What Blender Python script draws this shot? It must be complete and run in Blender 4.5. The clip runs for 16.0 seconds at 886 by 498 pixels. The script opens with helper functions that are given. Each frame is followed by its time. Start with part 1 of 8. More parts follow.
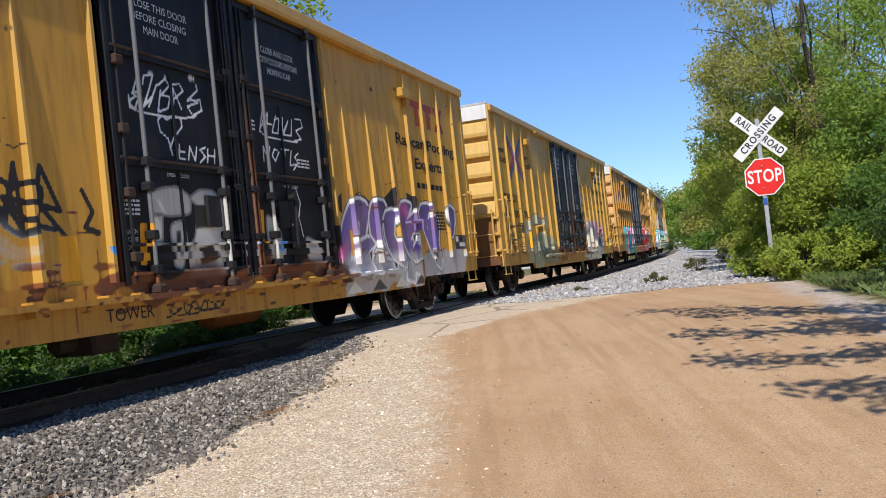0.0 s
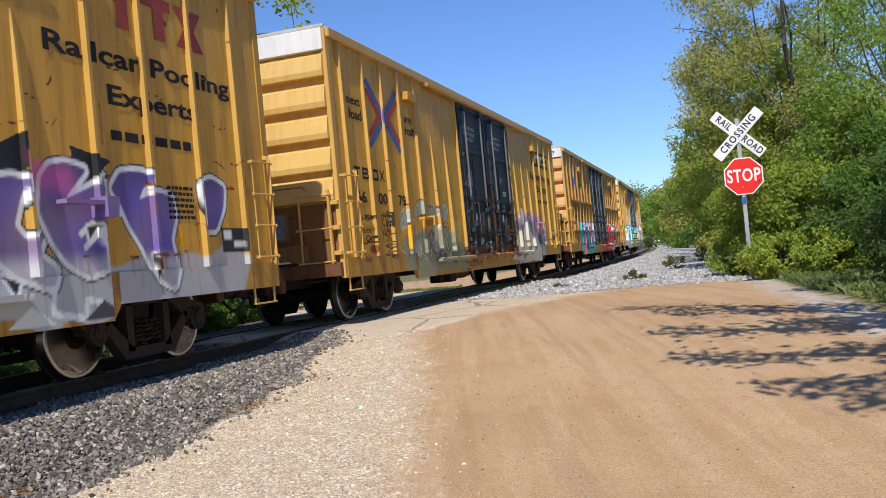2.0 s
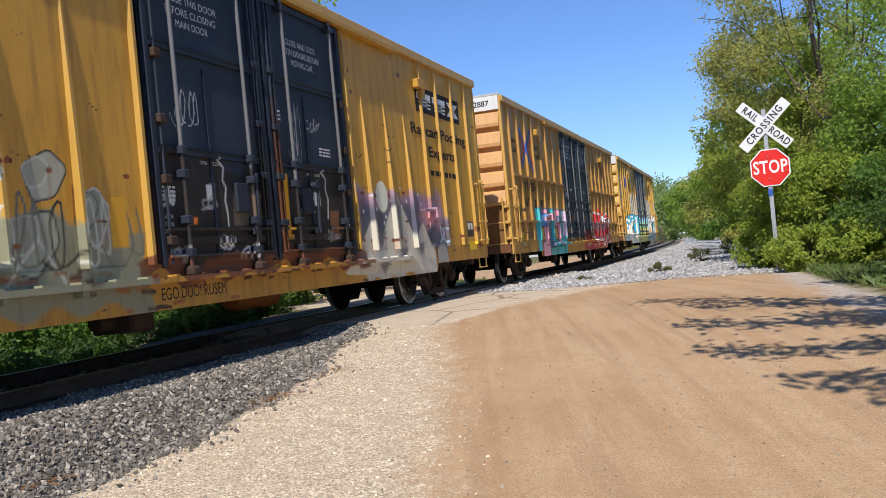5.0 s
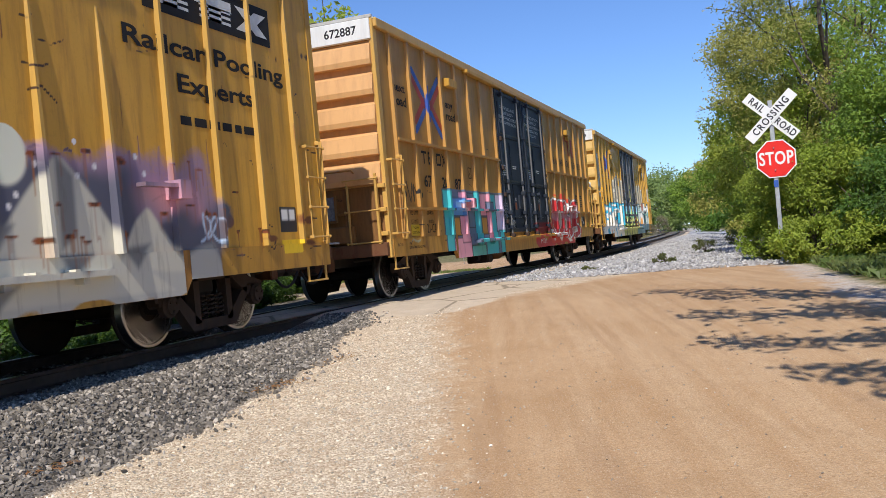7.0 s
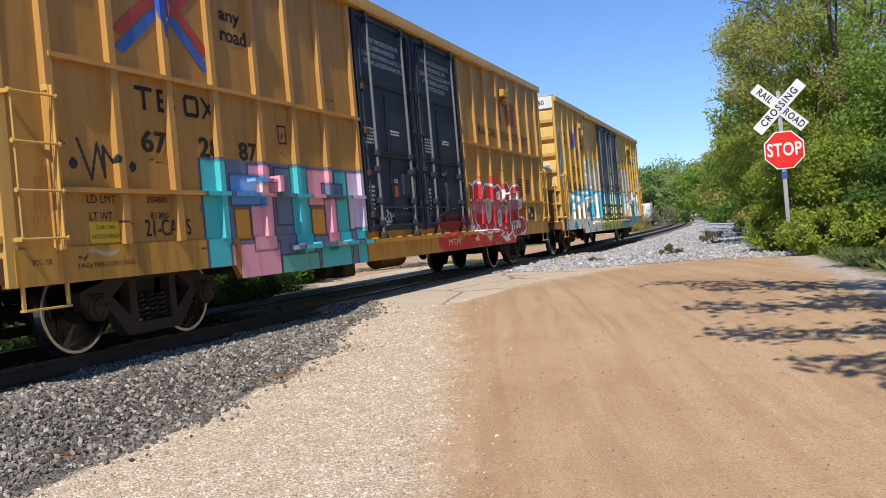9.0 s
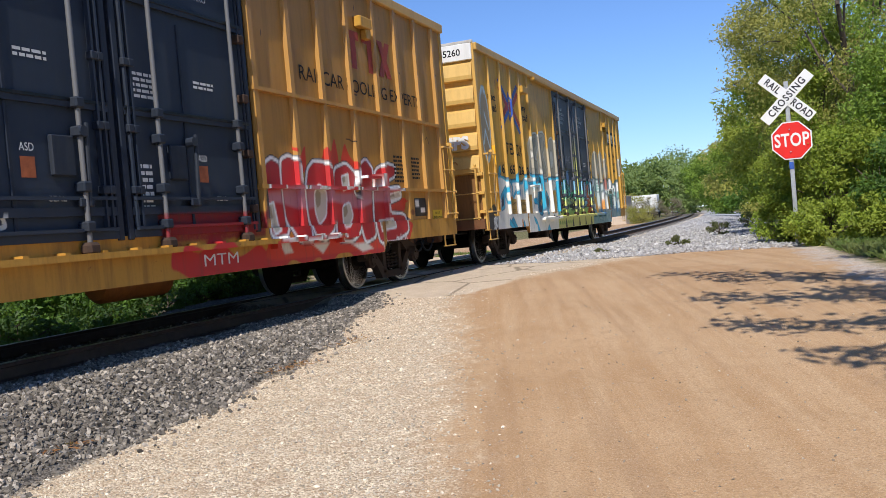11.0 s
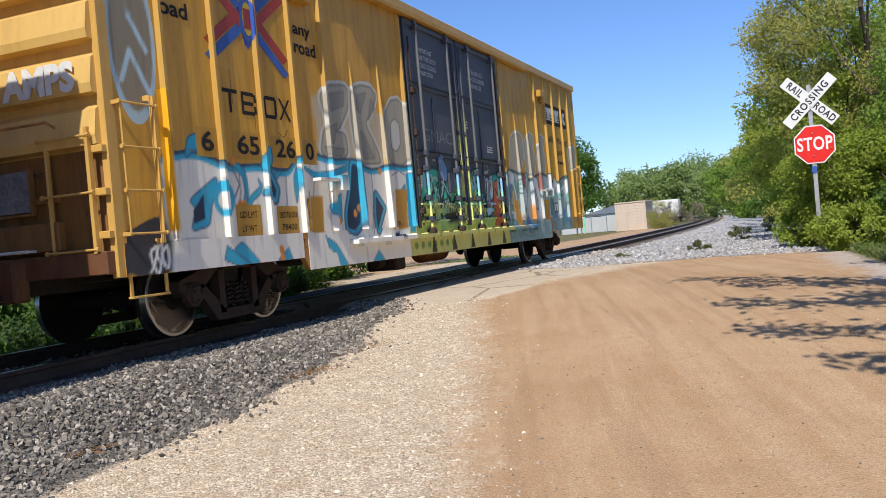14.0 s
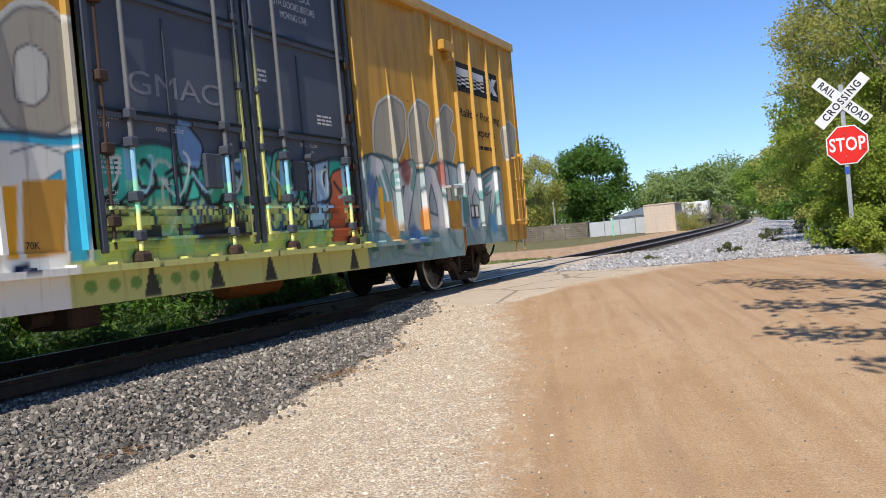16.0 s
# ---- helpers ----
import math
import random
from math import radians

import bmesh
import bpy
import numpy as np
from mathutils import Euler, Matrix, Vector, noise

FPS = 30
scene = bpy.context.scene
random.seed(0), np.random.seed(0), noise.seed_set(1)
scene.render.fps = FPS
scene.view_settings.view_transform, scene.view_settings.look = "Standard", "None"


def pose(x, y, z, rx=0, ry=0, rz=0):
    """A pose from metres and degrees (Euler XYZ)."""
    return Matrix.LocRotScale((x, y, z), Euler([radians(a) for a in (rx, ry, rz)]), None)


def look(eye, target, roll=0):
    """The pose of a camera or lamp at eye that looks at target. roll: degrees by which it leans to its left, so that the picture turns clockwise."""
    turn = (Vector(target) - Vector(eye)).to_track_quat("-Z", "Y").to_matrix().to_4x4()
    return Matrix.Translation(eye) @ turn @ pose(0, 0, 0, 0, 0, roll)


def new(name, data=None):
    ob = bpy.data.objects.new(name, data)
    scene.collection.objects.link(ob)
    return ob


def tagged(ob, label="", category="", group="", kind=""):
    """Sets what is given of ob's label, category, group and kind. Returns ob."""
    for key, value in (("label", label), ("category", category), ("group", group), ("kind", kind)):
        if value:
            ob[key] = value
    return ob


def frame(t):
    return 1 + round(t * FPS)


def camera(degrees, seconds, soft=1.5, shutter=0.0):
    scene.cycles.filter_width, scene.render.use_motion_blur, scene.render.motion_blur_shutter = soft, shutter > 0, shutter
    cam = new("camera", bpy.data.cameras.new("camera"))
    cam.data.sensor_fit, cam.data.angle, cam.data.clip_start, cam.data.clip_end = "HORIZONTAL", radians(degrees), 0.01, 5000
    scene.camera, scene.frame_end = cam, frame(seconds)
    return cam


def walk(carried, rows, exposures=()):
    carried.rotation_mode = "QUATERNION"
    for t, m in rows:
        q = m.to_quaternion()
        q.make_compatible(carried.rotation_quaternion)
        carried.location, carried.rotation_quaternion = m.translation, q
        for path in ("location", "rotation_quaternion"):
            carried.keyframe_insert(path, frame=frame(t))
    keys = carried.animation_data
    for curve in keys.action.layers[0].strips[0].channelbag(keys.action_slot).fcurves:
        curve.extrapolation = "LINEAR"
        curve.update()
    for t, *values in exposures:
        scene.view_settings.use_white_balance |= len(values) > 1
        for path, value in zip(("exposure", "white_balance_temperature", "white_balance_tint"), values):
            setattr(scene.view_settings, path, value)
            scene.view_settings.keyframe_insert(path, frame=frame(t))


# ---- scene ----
# The world: y runs along the straight part of the track, the rail heads lie at z = 0, the eye stands at x = y = 0.
EYE = 0.87
LENS = 52.74
cam = camera(LENS, 16.0, soft=0.6)

# seconds, yaw to the left, pitch up, roll
TURNS = (
    (0.0, 19.48, 1.19, -6.05), (0.5, 19.68, 1.27, -6.09), (1.0, 19.30, 1.48, -5.95), (1.5, 18.71, 0.68, -5.32),
    (2.0, 18.26, 0.75, -5.37), (2.5, 17.52, 0.77, -5.43), (3.0, 17.82, 0.77, -5.35), (5.5, 19.97, 0.37, -5.49),
    (6.0, 19.97, 0.28, -5.52), (6.5, 19.71, -0.06, -5.51), (7.0, 20.15, -0.24, -5.03), (7.5, 20.30, -0.34, -5.08),
    (8.0, 20.83, -0.61, -5.05), (8.5, 20.84, -0.75, -4.88), (9.0, 20.62, -0.80, -4.88), (11.5, 21.30, -1.35, -5.04),
    (12.0, 21.54, -1.19, -5.08), (12.5, 21.68, -1.14, -5.04), (13.0, 21.86, -1.04, -5.02), (13.5, 22.24, -0.94, -5.08),
    (14.0, 22.32, -0.87, -5.07), (14.5, 22.56, -0.83, -5.07), (15.0, 23.16, -0.73, -5.08), (15.5, 23.69, -0.63, -5.08),
    (16.0, 24.07, -0.56, -5.17),
)


def aim(yaw, pitch, roll):
    ya, pi = radians(yaw), radians(pitch)
    ahead = Vector((-math.sin(ya) * math.cos(pi), math.cos(ya) * math.cos(pi), math.sin(pi)))
    return look(Vector((0, 0, EYE)), Vector((0, 0, EYE)) + ahead, roll)


walk(cam, [(t, aim(a, b, c)) for t, a, b, c in TURNS])

# ---- light ----
SUN = Vector((0.14, -0.985, 1.14)).normalized()
world = bpy.data.worlds.new("world")
scene.world = world
world.use_nodes = True
wn = world.node_tree.nodes
sky = wn.new("ShaderNodeTexSky")
sky.sky_type = "NISHITA"
sky.sun_disc = False
sky.sun_elevation = math.asin(SUN.z)
sky.sun_rotation = math.atan2(SUN.x, SUN.y)
sky.air_density, sky.dust_density, sky.ozone_density = 1.0, 0.0, 3.5
tint = wn.new("ShaderNodeMix")
tint.data_type, tint.blend_type = "RGBA", "MULTIPLY"
tint.inputs[0].default_value = 1.0
tint.inputs[7].default_value = (0.80, 1.00, 1.38, 1)
world.node_tree.links.new(sky.outputs[0], tint.inputs[6])
world.node_tree.links.new(tint.outputs[2], wn["Background"].inputs[0])
wn["Background"].inputs[1].default_value = 0.105
sun = new("sun", bpy.data.lights.new("sun", "SUN"))
sun.data.energy, sun.data.angle, sun.data.color = 4.7, radians(0.53), (1.0, 0.95, 0.86)
sun.matrix_world = SUN.to_track_quat("Z", "Y").to_matrix().to_4x4()
scene.view_settings.exposure = 0.05


# ---- mesh helpers ----
class Solid:
    """Collects corners and faces of one mesh."""

    def __init__(self):
        self.v, self.f, self.m = [], [], []

    def add(self, vs, fs, mat=0):
        n = len(self.v)
        self.v += [tuple(p) for p in vs]
        self.f += [tuple(n + i for i in q) for q in fs]
        self.m += [mat] * len(fs)
        return self

    def box(self, x0, x1, y0, y1, z0, z1, c=0.0, mat=0):
        """A box; c bevels its edges."""
        x0, x1, y0, y1, z0, z1 = min(x0, x1), max(x0, x1), min(y0, y1), max(y0, y1), min(z0, z1), max(z0, z1)
        c = min(c, (x1 - x0) * 0.45, (y1 - y0) * 0.45, (z1 - z0) * 0.45)
        if c <= 0:
            vs = [(x, y, z) for x in (x0, x1) for y in (y0, y1) for z in (z0, z1)]
            return self.add(vs, [(0, 1, 3, 2), (4, 6, 7, 5), (0, 4, 5, 1), (2, 3, 7, 6), (0, 2, 6, 4), (1, 5, 7, 3)], mat)
        vs, ids = [], {}
        for ix, sx in enumerate((x0, x1)):
            for iy, sy in enumerate((y0, y1)):
                for iz, sz in enumerate((z0, z1)):
                    dx, dy, dz = c * (1 - 2 * ix), c * (1 - 2 * iy), c * (1 - 2 * iz)
                    for a, p in enumerate(((sx, sy + dy, sz + dz), (sx + dx, sy, sz + dz), (sx + dx, sy + dy, sz))):
                        ids[ix, iy, iz, a] = len(vs)
                        vs.append(p)
        fs = []
        for s in (0, 1):
            fs.append(tuple(ids[s, a, b, 0] for a, b in ((0, 0), (1, 0), (1, 1), (0, 1))))
            fs.append(tuple(ids[a, s, b, 1] for a, b in ((0, 0), (0, 1), (1, 1), (1, 0))))
            fs.append(tuple(ids[a, b, s, 2] for a, b in ((0, 0), (1, 0), (1, 1), (0, 1))))
            for r in (0, 1):
                fs.append((ids[s, r, 0, 0], ids[s, r, 1, 0], ids[s, r, 1, 1], ids[s, r, 0, 1]))
                fs.append((ids[s, 0, r, 0], ids[s, 1, r, 0], ids[s, 1, r, 2], ids[s, 0, r, 2]))
                fs.append((ids[0, s, r, 1], ids[1, s, r, 1], ids[1, s, r, 2], ids[0, s, r, 2]))
        for a in (0, 1):
            for b in (0, 1):
                for d in (0, 1):
                    fs.append((ids[a, b, d, 0], ids[a, b, d, 1], ids[a, b, d, 2]))
        return self.add(vs, fs, mat)

    def rod(self, p, q, r, n=8, r2=None, mat=0, caps=True):
        p, q = Vector(p), Vector(q)
        r2 = r if r2 is None else r2
        d = (q - p).normalized()
        a = d.orthogonal().normalized()
        b = d.cross(a)
        vs = []
        for c, rr in ((p, r), (q, r2)):
            for i in range(n):
                t = 2 * math.pi * i / n
                vs.append(c + (a * math.cos(t) + b * math.sin(t)) * rr)
        fs = [(i, (i + 1) % n, n + (i + 1) % n, n + i) for i in range(n)]
        if caps:
            fs += [tuple(range(n))[::-1], tuple(range(n, 2 * n))]
        return self.add(vs, fs, mat)

    def lathe(self, origin, axis, rings, n=24, mat=0):
        """Rings of (along, radius) round an axis."""
        o, d = Vector(origin), Vector(axis).normalized()
        a = d.orthogonal().normalized()
        b = d.cross(a)
        vs, fs = [], []
        for u, r in rings:
            for i in range(n):
                t = 2 * math.pi * i / n
                vs.append(o + d * u + (a * math.cos(t) + b * math.sin(t)) * r)
        for k in range(len(rings) - 1):
            for i in range(n):
                j = (i + 1) % n
                fs.append((k * n + i, k * n + j, (k + 1) * n + j, (k + 1) * n + i))
        fs += [tuple(range(n))[::-1], tuple(range((len(rings) - 1) * n, len(rings) * n))]
        return self.add(vs, fs, mat)

    def prism(self, outline, x0, x1, mat=0):
        """An outline in (y, z) drawn out from x0 to x1."""
        n = len(outline)
        vs = [(x0, y, z) for y, z in outline] + [(x1, y, z) for y, z in outline]
        fs = [tuple(range(n))[::-1], tuple(range(n, 2 * n))]
        fs += [(i, (i + 1) % n, n + (i + 1) % n, n + i) for i in range(n)]
        return self.add(vs, fs, mat)

    def mesh(self, name, *mats, smooth=False):
        me = bpy.data.meshes.new(name)
        me.from_pydata(self.v, [], self.f)
        for m in mats:
            me.materials.append(m)
        if any(self.m):
            me.polygons.foreach_set("material_index", self.m)
        bm = bmesh.new()
        bm.from_mesh(me)
        bmesh.ops.recalc_face_normals(bm, faces=bm.faces)
        bm.to_mesh(me)
        bm.free()
        if smooth:
            me.polygons.foreach_set("use_smooth", [True] * len(me.polygons))
            me.set_sharp_from_angle(angle=radians(40))
        me.update()
        return me


def part(name, solid, material, parent=None, label="", smooth=False):
    """One mesh object under a thing or under a part."""
    mats = material if isinstance(material, (list, tuple)) else (material,)
    data = solid if isinstance(solid, bpy.types.Mesh) else solid.mesh(name, *mats, smooth=smooth)
    ob = new(name, data)
    if parent:
        ob.parent = parent
    return tagged(ob, label)


# ---- material helpers ----
class Nodes:
    def __init__(self, name, mat=None):
        self.mat = mat or bpy.data.materials.new(name)
        self.mat.use_nodes = True
        self.tree = self.mat.node_tree
        self.bsdf = self.tree.nodes["Principled BSDF"]

    def node(self, kind, **inputs):
        nd = self.tree.nodes.new("ShaderNode" + kind)
        for k, v in inputs.items():
            self.put(nd, k.replace("_", " "), v)
        return nd

    def put(self, nd, key, v):
        sock = nd.inputs[int(key)] if key.isdigit() else nd.inputs[key]
        if isinstance(v, bpy.types.NodeSocket):
            self.tree.links.new(v, sock)
        else:
            sock.default_value = v

    def coords(self, scale=(1, 1, 1), kind="Object"):
        tc = self.tree.nodes.new("ShaderNodeTexCoord")
        mp = self.node("Mapping", Vector=tc.outputs[kind])
        mp.inputs["Scale"].default_value = scale
        return mp.outputs[0]

    def along(self, turn, scale):
        """Coordinates turned in plan by so many degrees, then scaled."""
        tc = self.tree.nodes.new("ShaderNodeTexCoord")
        mp = self.node("Mapping", Vector=tc.outputs["Object"])
        mp.vector_type = "TEXTURE"
        mp.inputs["Rotation"].default_value[2] = radians(turn)
        mp.inputs["Scale"].default_value = [1 / q for q in scale]
        return mp.outputs[0]

    def noise(self, vec, scale, detail=6, rough=0.6):
        return self.node("TexNoise", Vector=vec, Scale=scale, Detail=detail, Roughness=rough).outputs[0]

    def ramp(self, fac, *stops):
        nd = self.tree.nodes.new("ShaderNodeValToRGB")
        self.tree.links.new(fac, nd.inputs[0])
        while len(nd.color_ramp.elements) < len(stops):
            nd.color_ramp.elements.new(0.5)
        for e, (p, c) in zip(nd.color_ramp.elements, stops):
            e.position = p
            e.color = (c, c, c, 1) if isinstance(c, (int, float)) else (*c, 1)
        return nd.outputs[0]

    def mix(self, fac, a, b, blend="MIX"):
        nd = self.tree.nodes.new("ShaderNodeMix")
        nd.data_type, nd.blend_type = "RGBA", blend
        for k, v in ((0, fac), (6, a), (7, b)):
            if isinstance(v, bpy.types.NodeSocket):
                self.tree.links.new(v, nd.inputs[k])
            else:
                nd.inputs[k].default_value = v if k == 0 else (*v, 1)
        return nd.outputs[2]

    def math(self, op, a, b=0.5):
        nd = self.tree.nodes.new("ShaderNodeMath")
        nd.operation = op
        self.put(nd, "0", a)
        self.put(nd, "1", b)
        return nd.outputs[0]

    def bump(self, height, strength=0.3, distance=0.01):
        nd = self.node("Bump", Height=height, Strength=strength, Distance=distance)
        self.tree.links.new(nd.outputs[0], self.bsdf.inputs["Normal"])

    def done(self, color=None, rough=0.7, metal=0.0, spec=0.5):
        if color is not None:
            self.put(self.bsdf, "Base Color", color if isinstance(color, bpy.types.NodeSocket) else (*color, 1))
        self.put(self.bsdf, "Roughness", rough)
        self.put(self.bsdf, "Metallic", metal)
        self.put(self.bsdf, "Specular IOR Level", spec)
        return self.mat


def painted(name, base, grime=(0.10, 0.06, 0.03), amount=0.5, rough=0.55, rust=0.0, scale=1.0, spec=0.4):
    """Old paint on steel: faded patches, streaks that run down, rust spots."""
    n = Nodes(name)
    v = n.coords()
    streak = n.coords((3.0 * scale, 3.0 * scale, 0.35 * scale))
    a = n.noise(v, 0.9 * scale, 5)
    b = n.noise(streak, 2.2, 6, 0.65)
    c = n.noise(v, 28, 4)
    faded = n.mix(n.ramp(a, (0.35, 0.0), (0.75, 1.0)), base, [min(1, q * 1.10 + 0.012) for q in base])
    dirty = n.mix(n.math("MULTIPLY", n.ramp(b, (0.46, 0.0), (0.80, 1.0)), amount), faded, grime)
    col = n.mix(n.math("MULTIPLY", n.ramp(c, (0.55, 0.0), (0.8, 1.0)), amount * 0.4), dirty, [q * 0.6 for q in base])
    if rust:
        d = n.noise(v, 5.5, 8, 0.7)
        col = n.mix(n.ramp(d, (0.74 - 0.24 * rust, 0.0), (0.80 - 0.24 * rust, 1.0)), col, (0.13, 0.045, 0.018))
    n.bump(n.noise(v, 60, 3), 0.08, 0.004)
    return n.done(col, rough, spec=spec)


def plain(name, base, rough=0.6, metal=0.0, vary=0.25, scale=14.0, bump=0.1):
    n = Nodes(name)
    v = n.coords()
    a = n.noise(v, scale, 5)
    b = n.noise(v, scale * 0.12, 3)
    f = n.math("MULTIPLY", a, b)
    col = n.mix(n.ramp(f, (0.12, 0.0), (0.42, 1.0)), [q * (1 - vary) for q in base], [min(1, q * (1 + vary)) for q in base])
    if bump:
        n.bump(a, bump, 0.01)
    return n.done(col, rough, metal)


# ---- track line: straight, then a wide curve to the left ----
TRACK_X, BEND_AT, BEND_R = -7.45, 17.2, 1180.0


def on_track(u):
    """Place and heading (to the left) at u metres along the track."""
    if u <= BEND_AT:
        return TRACK_X, u, 0.0
    a = (u - BEND_AT) / BEND_R
    return TRACK_X - BEND_R * (1 - math.cos(a)), BEND_AT + BEND_R * math.sin(a), a


def track_centre(y):
    return TRACK_X - (np.maximum(0, y - BEND_AT) ** 2) / (2 * BEND_R)


def step(a, b, v):
    t = np.clip((v - a) / (b - a), 0, 1)
    return t * t * (3 - 2 * t)


def lump(x, y, s):
    """Gentle unevenness of the ground."""
    return np.sin(x * 1.3 / s + 1.7 * np.sin(y * 0.7 / s)) * np.sin(y * 1.1 / s + 1.3 * np.sin(x * 0.9 / s + 2))


def ground_z(x, y):
    x, y = np.asarray(x, float), np.asarray(y, float)
    off = x - track_centre(y)
    road = -0.62 + 0.57 * step(3, 14, y) + 0.012 * lump(x, y, 0.9) + 0.006 * lump(x, y, 0.23)
    verge = road + 0.10 * step(0.2, 3.0, x - 0.06 * (y - 12)) * step(4, 9, y)
    verge = verge - 0.45 * step(30, 60, y) * step(3.5, 8, off)
    left = -0.75 + 0.5 * step(16, 21, y)
    crossing = step(11.2, 12.6, y) * (1 - step(27.0, 30.0, y))
    bed = -0.16 + 0.135 * crossing
    z = np.where(off > 0, verge, left)
    # the ballast shoulder falls from the sleepers' ends to the road
    near = step(1.75, 2.80, off) * (off > 0) + step(1.75, 3.2, -off) * (off <= 0)
    z = bed * (1 - near) + z * near
    return np.where((off < 0) & (crossing > 0), z * (1 - crossing) + np.maximum(z, -0.04 - 0.02 * np.maximum(0, -off - 3)) * crossing, z)


# ---- ground materials ----
def ground_material():
    n = Nodes("ground_earth")
    v = n.coords()

    def mask(name):
        at = n.tree.nodes.new("ShaderNodeAttribute")
        at.attribute_name = name
        wob = n.math("SUBTRACT", n.noise(v, 2.4, 10, 0.78), 0.5)
        return n.ramp(n.math("ADD", at.outputs["Fac"], n.math("MULTIPLY", wob, 1.3)), (0.30, 0.0), (0.70, 1.0))

    fine = n.noise(v, 70, 4, 0.7)
    mid = n.noise(v, 5.0, 6)
    wide = n.noise(v, 0.45, 4)
    vor = n.node("TexVoronoi", Vector=v, Scale=62.0)
    stone = vor.outputs["Color"]
    grey = n.math("MULTIPLY", n.node("SeparateColor", Color=stone).outputs[0], 1.0)
    gravel = n.mix(grey, (0.38, 0.27, 0.175), (1.0, 0.86, 0.66))
    gravel = n.mix(n.ramp(mid, (0.42, 0.0), (0.66, 0.6)), gravel, (0.53, 0.385, 0.26))
    gravel = n.mix(n.ramp(n.noise(v, 14, 5, 0.7), (0.52, 0.0), (0.72, 0.5)), gravel, (0.38, 0.26, 0.165))
    gravel = n.mix(n.ramp(n.noise(v, 80, 3, 0.75), (0.53, 0.0), (0.64, 0.85)), gravel, (0.34, 0.235, 0.145))
    # wheel tracks run along the road
    lane = n.noise(n.along(17, (2.6, 0.11, 1)), 1.6, 5, 0.6)
    dirt = n.mix(n.ramp(wide, (0.35, 0.0), (0.65, 1.0)), (0.435, 0.262, 0.134), (0.56, 0.368, 0.212))
    dirt = n.mix(n.ramp(lane, (0.44, 0.0), (0.60, 0.65)), dirt, (0.58, 0.40, 0.242))
    rut = n.noise(n.along(19, (1.5, 0.05, 1)), 2.6, 3, 0.5)
    dirt = n.mix(n.ramp(rut, (0.56, 0.0), (0.62, 0.30), (0.70, 0.45)), dirt, (0.33, 0.19, 0.10))
    dirt = n.mix(n.ramp(mid, (0.52, 0.0), (0.72, 0.45)), dirt, (0.40, 0.25, 0.135))
    dirt = n.mix(n.ramp(fine, (0.42, 0.0), (0.66, 0.75)), dirt, (0.30, 0.18, 0.095))
    dirt = n.mix(n.ramp(n.noise(v, 150, 2), (0.60, 0.0), (0.66, 0.8)), dirt, (0.66, 0.53, 0.39))
    dirt = n.mix(n.ramp(n.noise(v, 26, 3, 0.7), (0.60, 0.0), (0.68, 0.55)), dirt, (0.27, 0.155, 0.08))
    pave = n.mix(n.ramp(mid, (0.3, 0.0), (0.7, 1.0)), (0.57, 0.455, 0.335), (0.66, 0.54, 0.405))
    crack = n.node("TexVoronoi", Vector=n.coords((0.7, 0.45, 1)), Scale=1.1)
    crack.feature = "DISTANCE_TO_EDGE"
    pave = n.mix(n.ramp(crack.outputs["Distance"], (0.012, 0.8), (0.03, 0.0)), pave, (0.22, 0.17, 0.12))
    pave = n.mix(n.ramp(fine, (0.4, 0.0), (0.8, 0.5)), pave, (0.42, 0.33, 0.24))
    ballast = n.mix(grey, (0.055, 0.047, 0.040), (0.26, 0.23, 0.20))
    white = n.mix(grey, (0.28, 0.27, 0.265), (0.66, 0.64, 0.62))
    grass = n.mix(n.ramp(mid, (0.35, 0.0), (0.65, 1.0)), (0.06, 0.085, 0.02), (0.27, 0.21, 0.11))
    col = gravel
    for name, c in (("dirt", dirt), ("pave", pave), ("white", white), ("ballast", ballast), ("grass", grass)):
        col = n.mix(mask(name), col, c)
    packed = n.math("SUBTRACT", 1.0, n.math("MULTIPLY", mask("dirt"), 0.6))
    h = n.math("MULTIPLY", n.math("ADD", n.math("MULTIPLY", vor.outputs["Distance"], -0.6), n.math("MULTIPLY", fine, 0.5)), packed)
    n.bump(n.math("ADD", h, n.math("MULTIPLY", lane, 0.8)), 0.8, 0.022)
    return n.done(col, 0.95, spec=0.15)


def graded(stops):
    out = []
    for (a, d), (b, _) in zip(stops, stops[1:]):
        out += list(np.arange(a, b - 1e-6, d))
    return np.array(out + [stops[-1][0]])


# how far the ballast reaches from the track's middle on the road's side
BRIM_Y, BRIM_X = (0, 5, 8, 9.5, 11.6, 12.4), (2.75, 2.75, 2.75, 2.45, 1.85, 1.7)


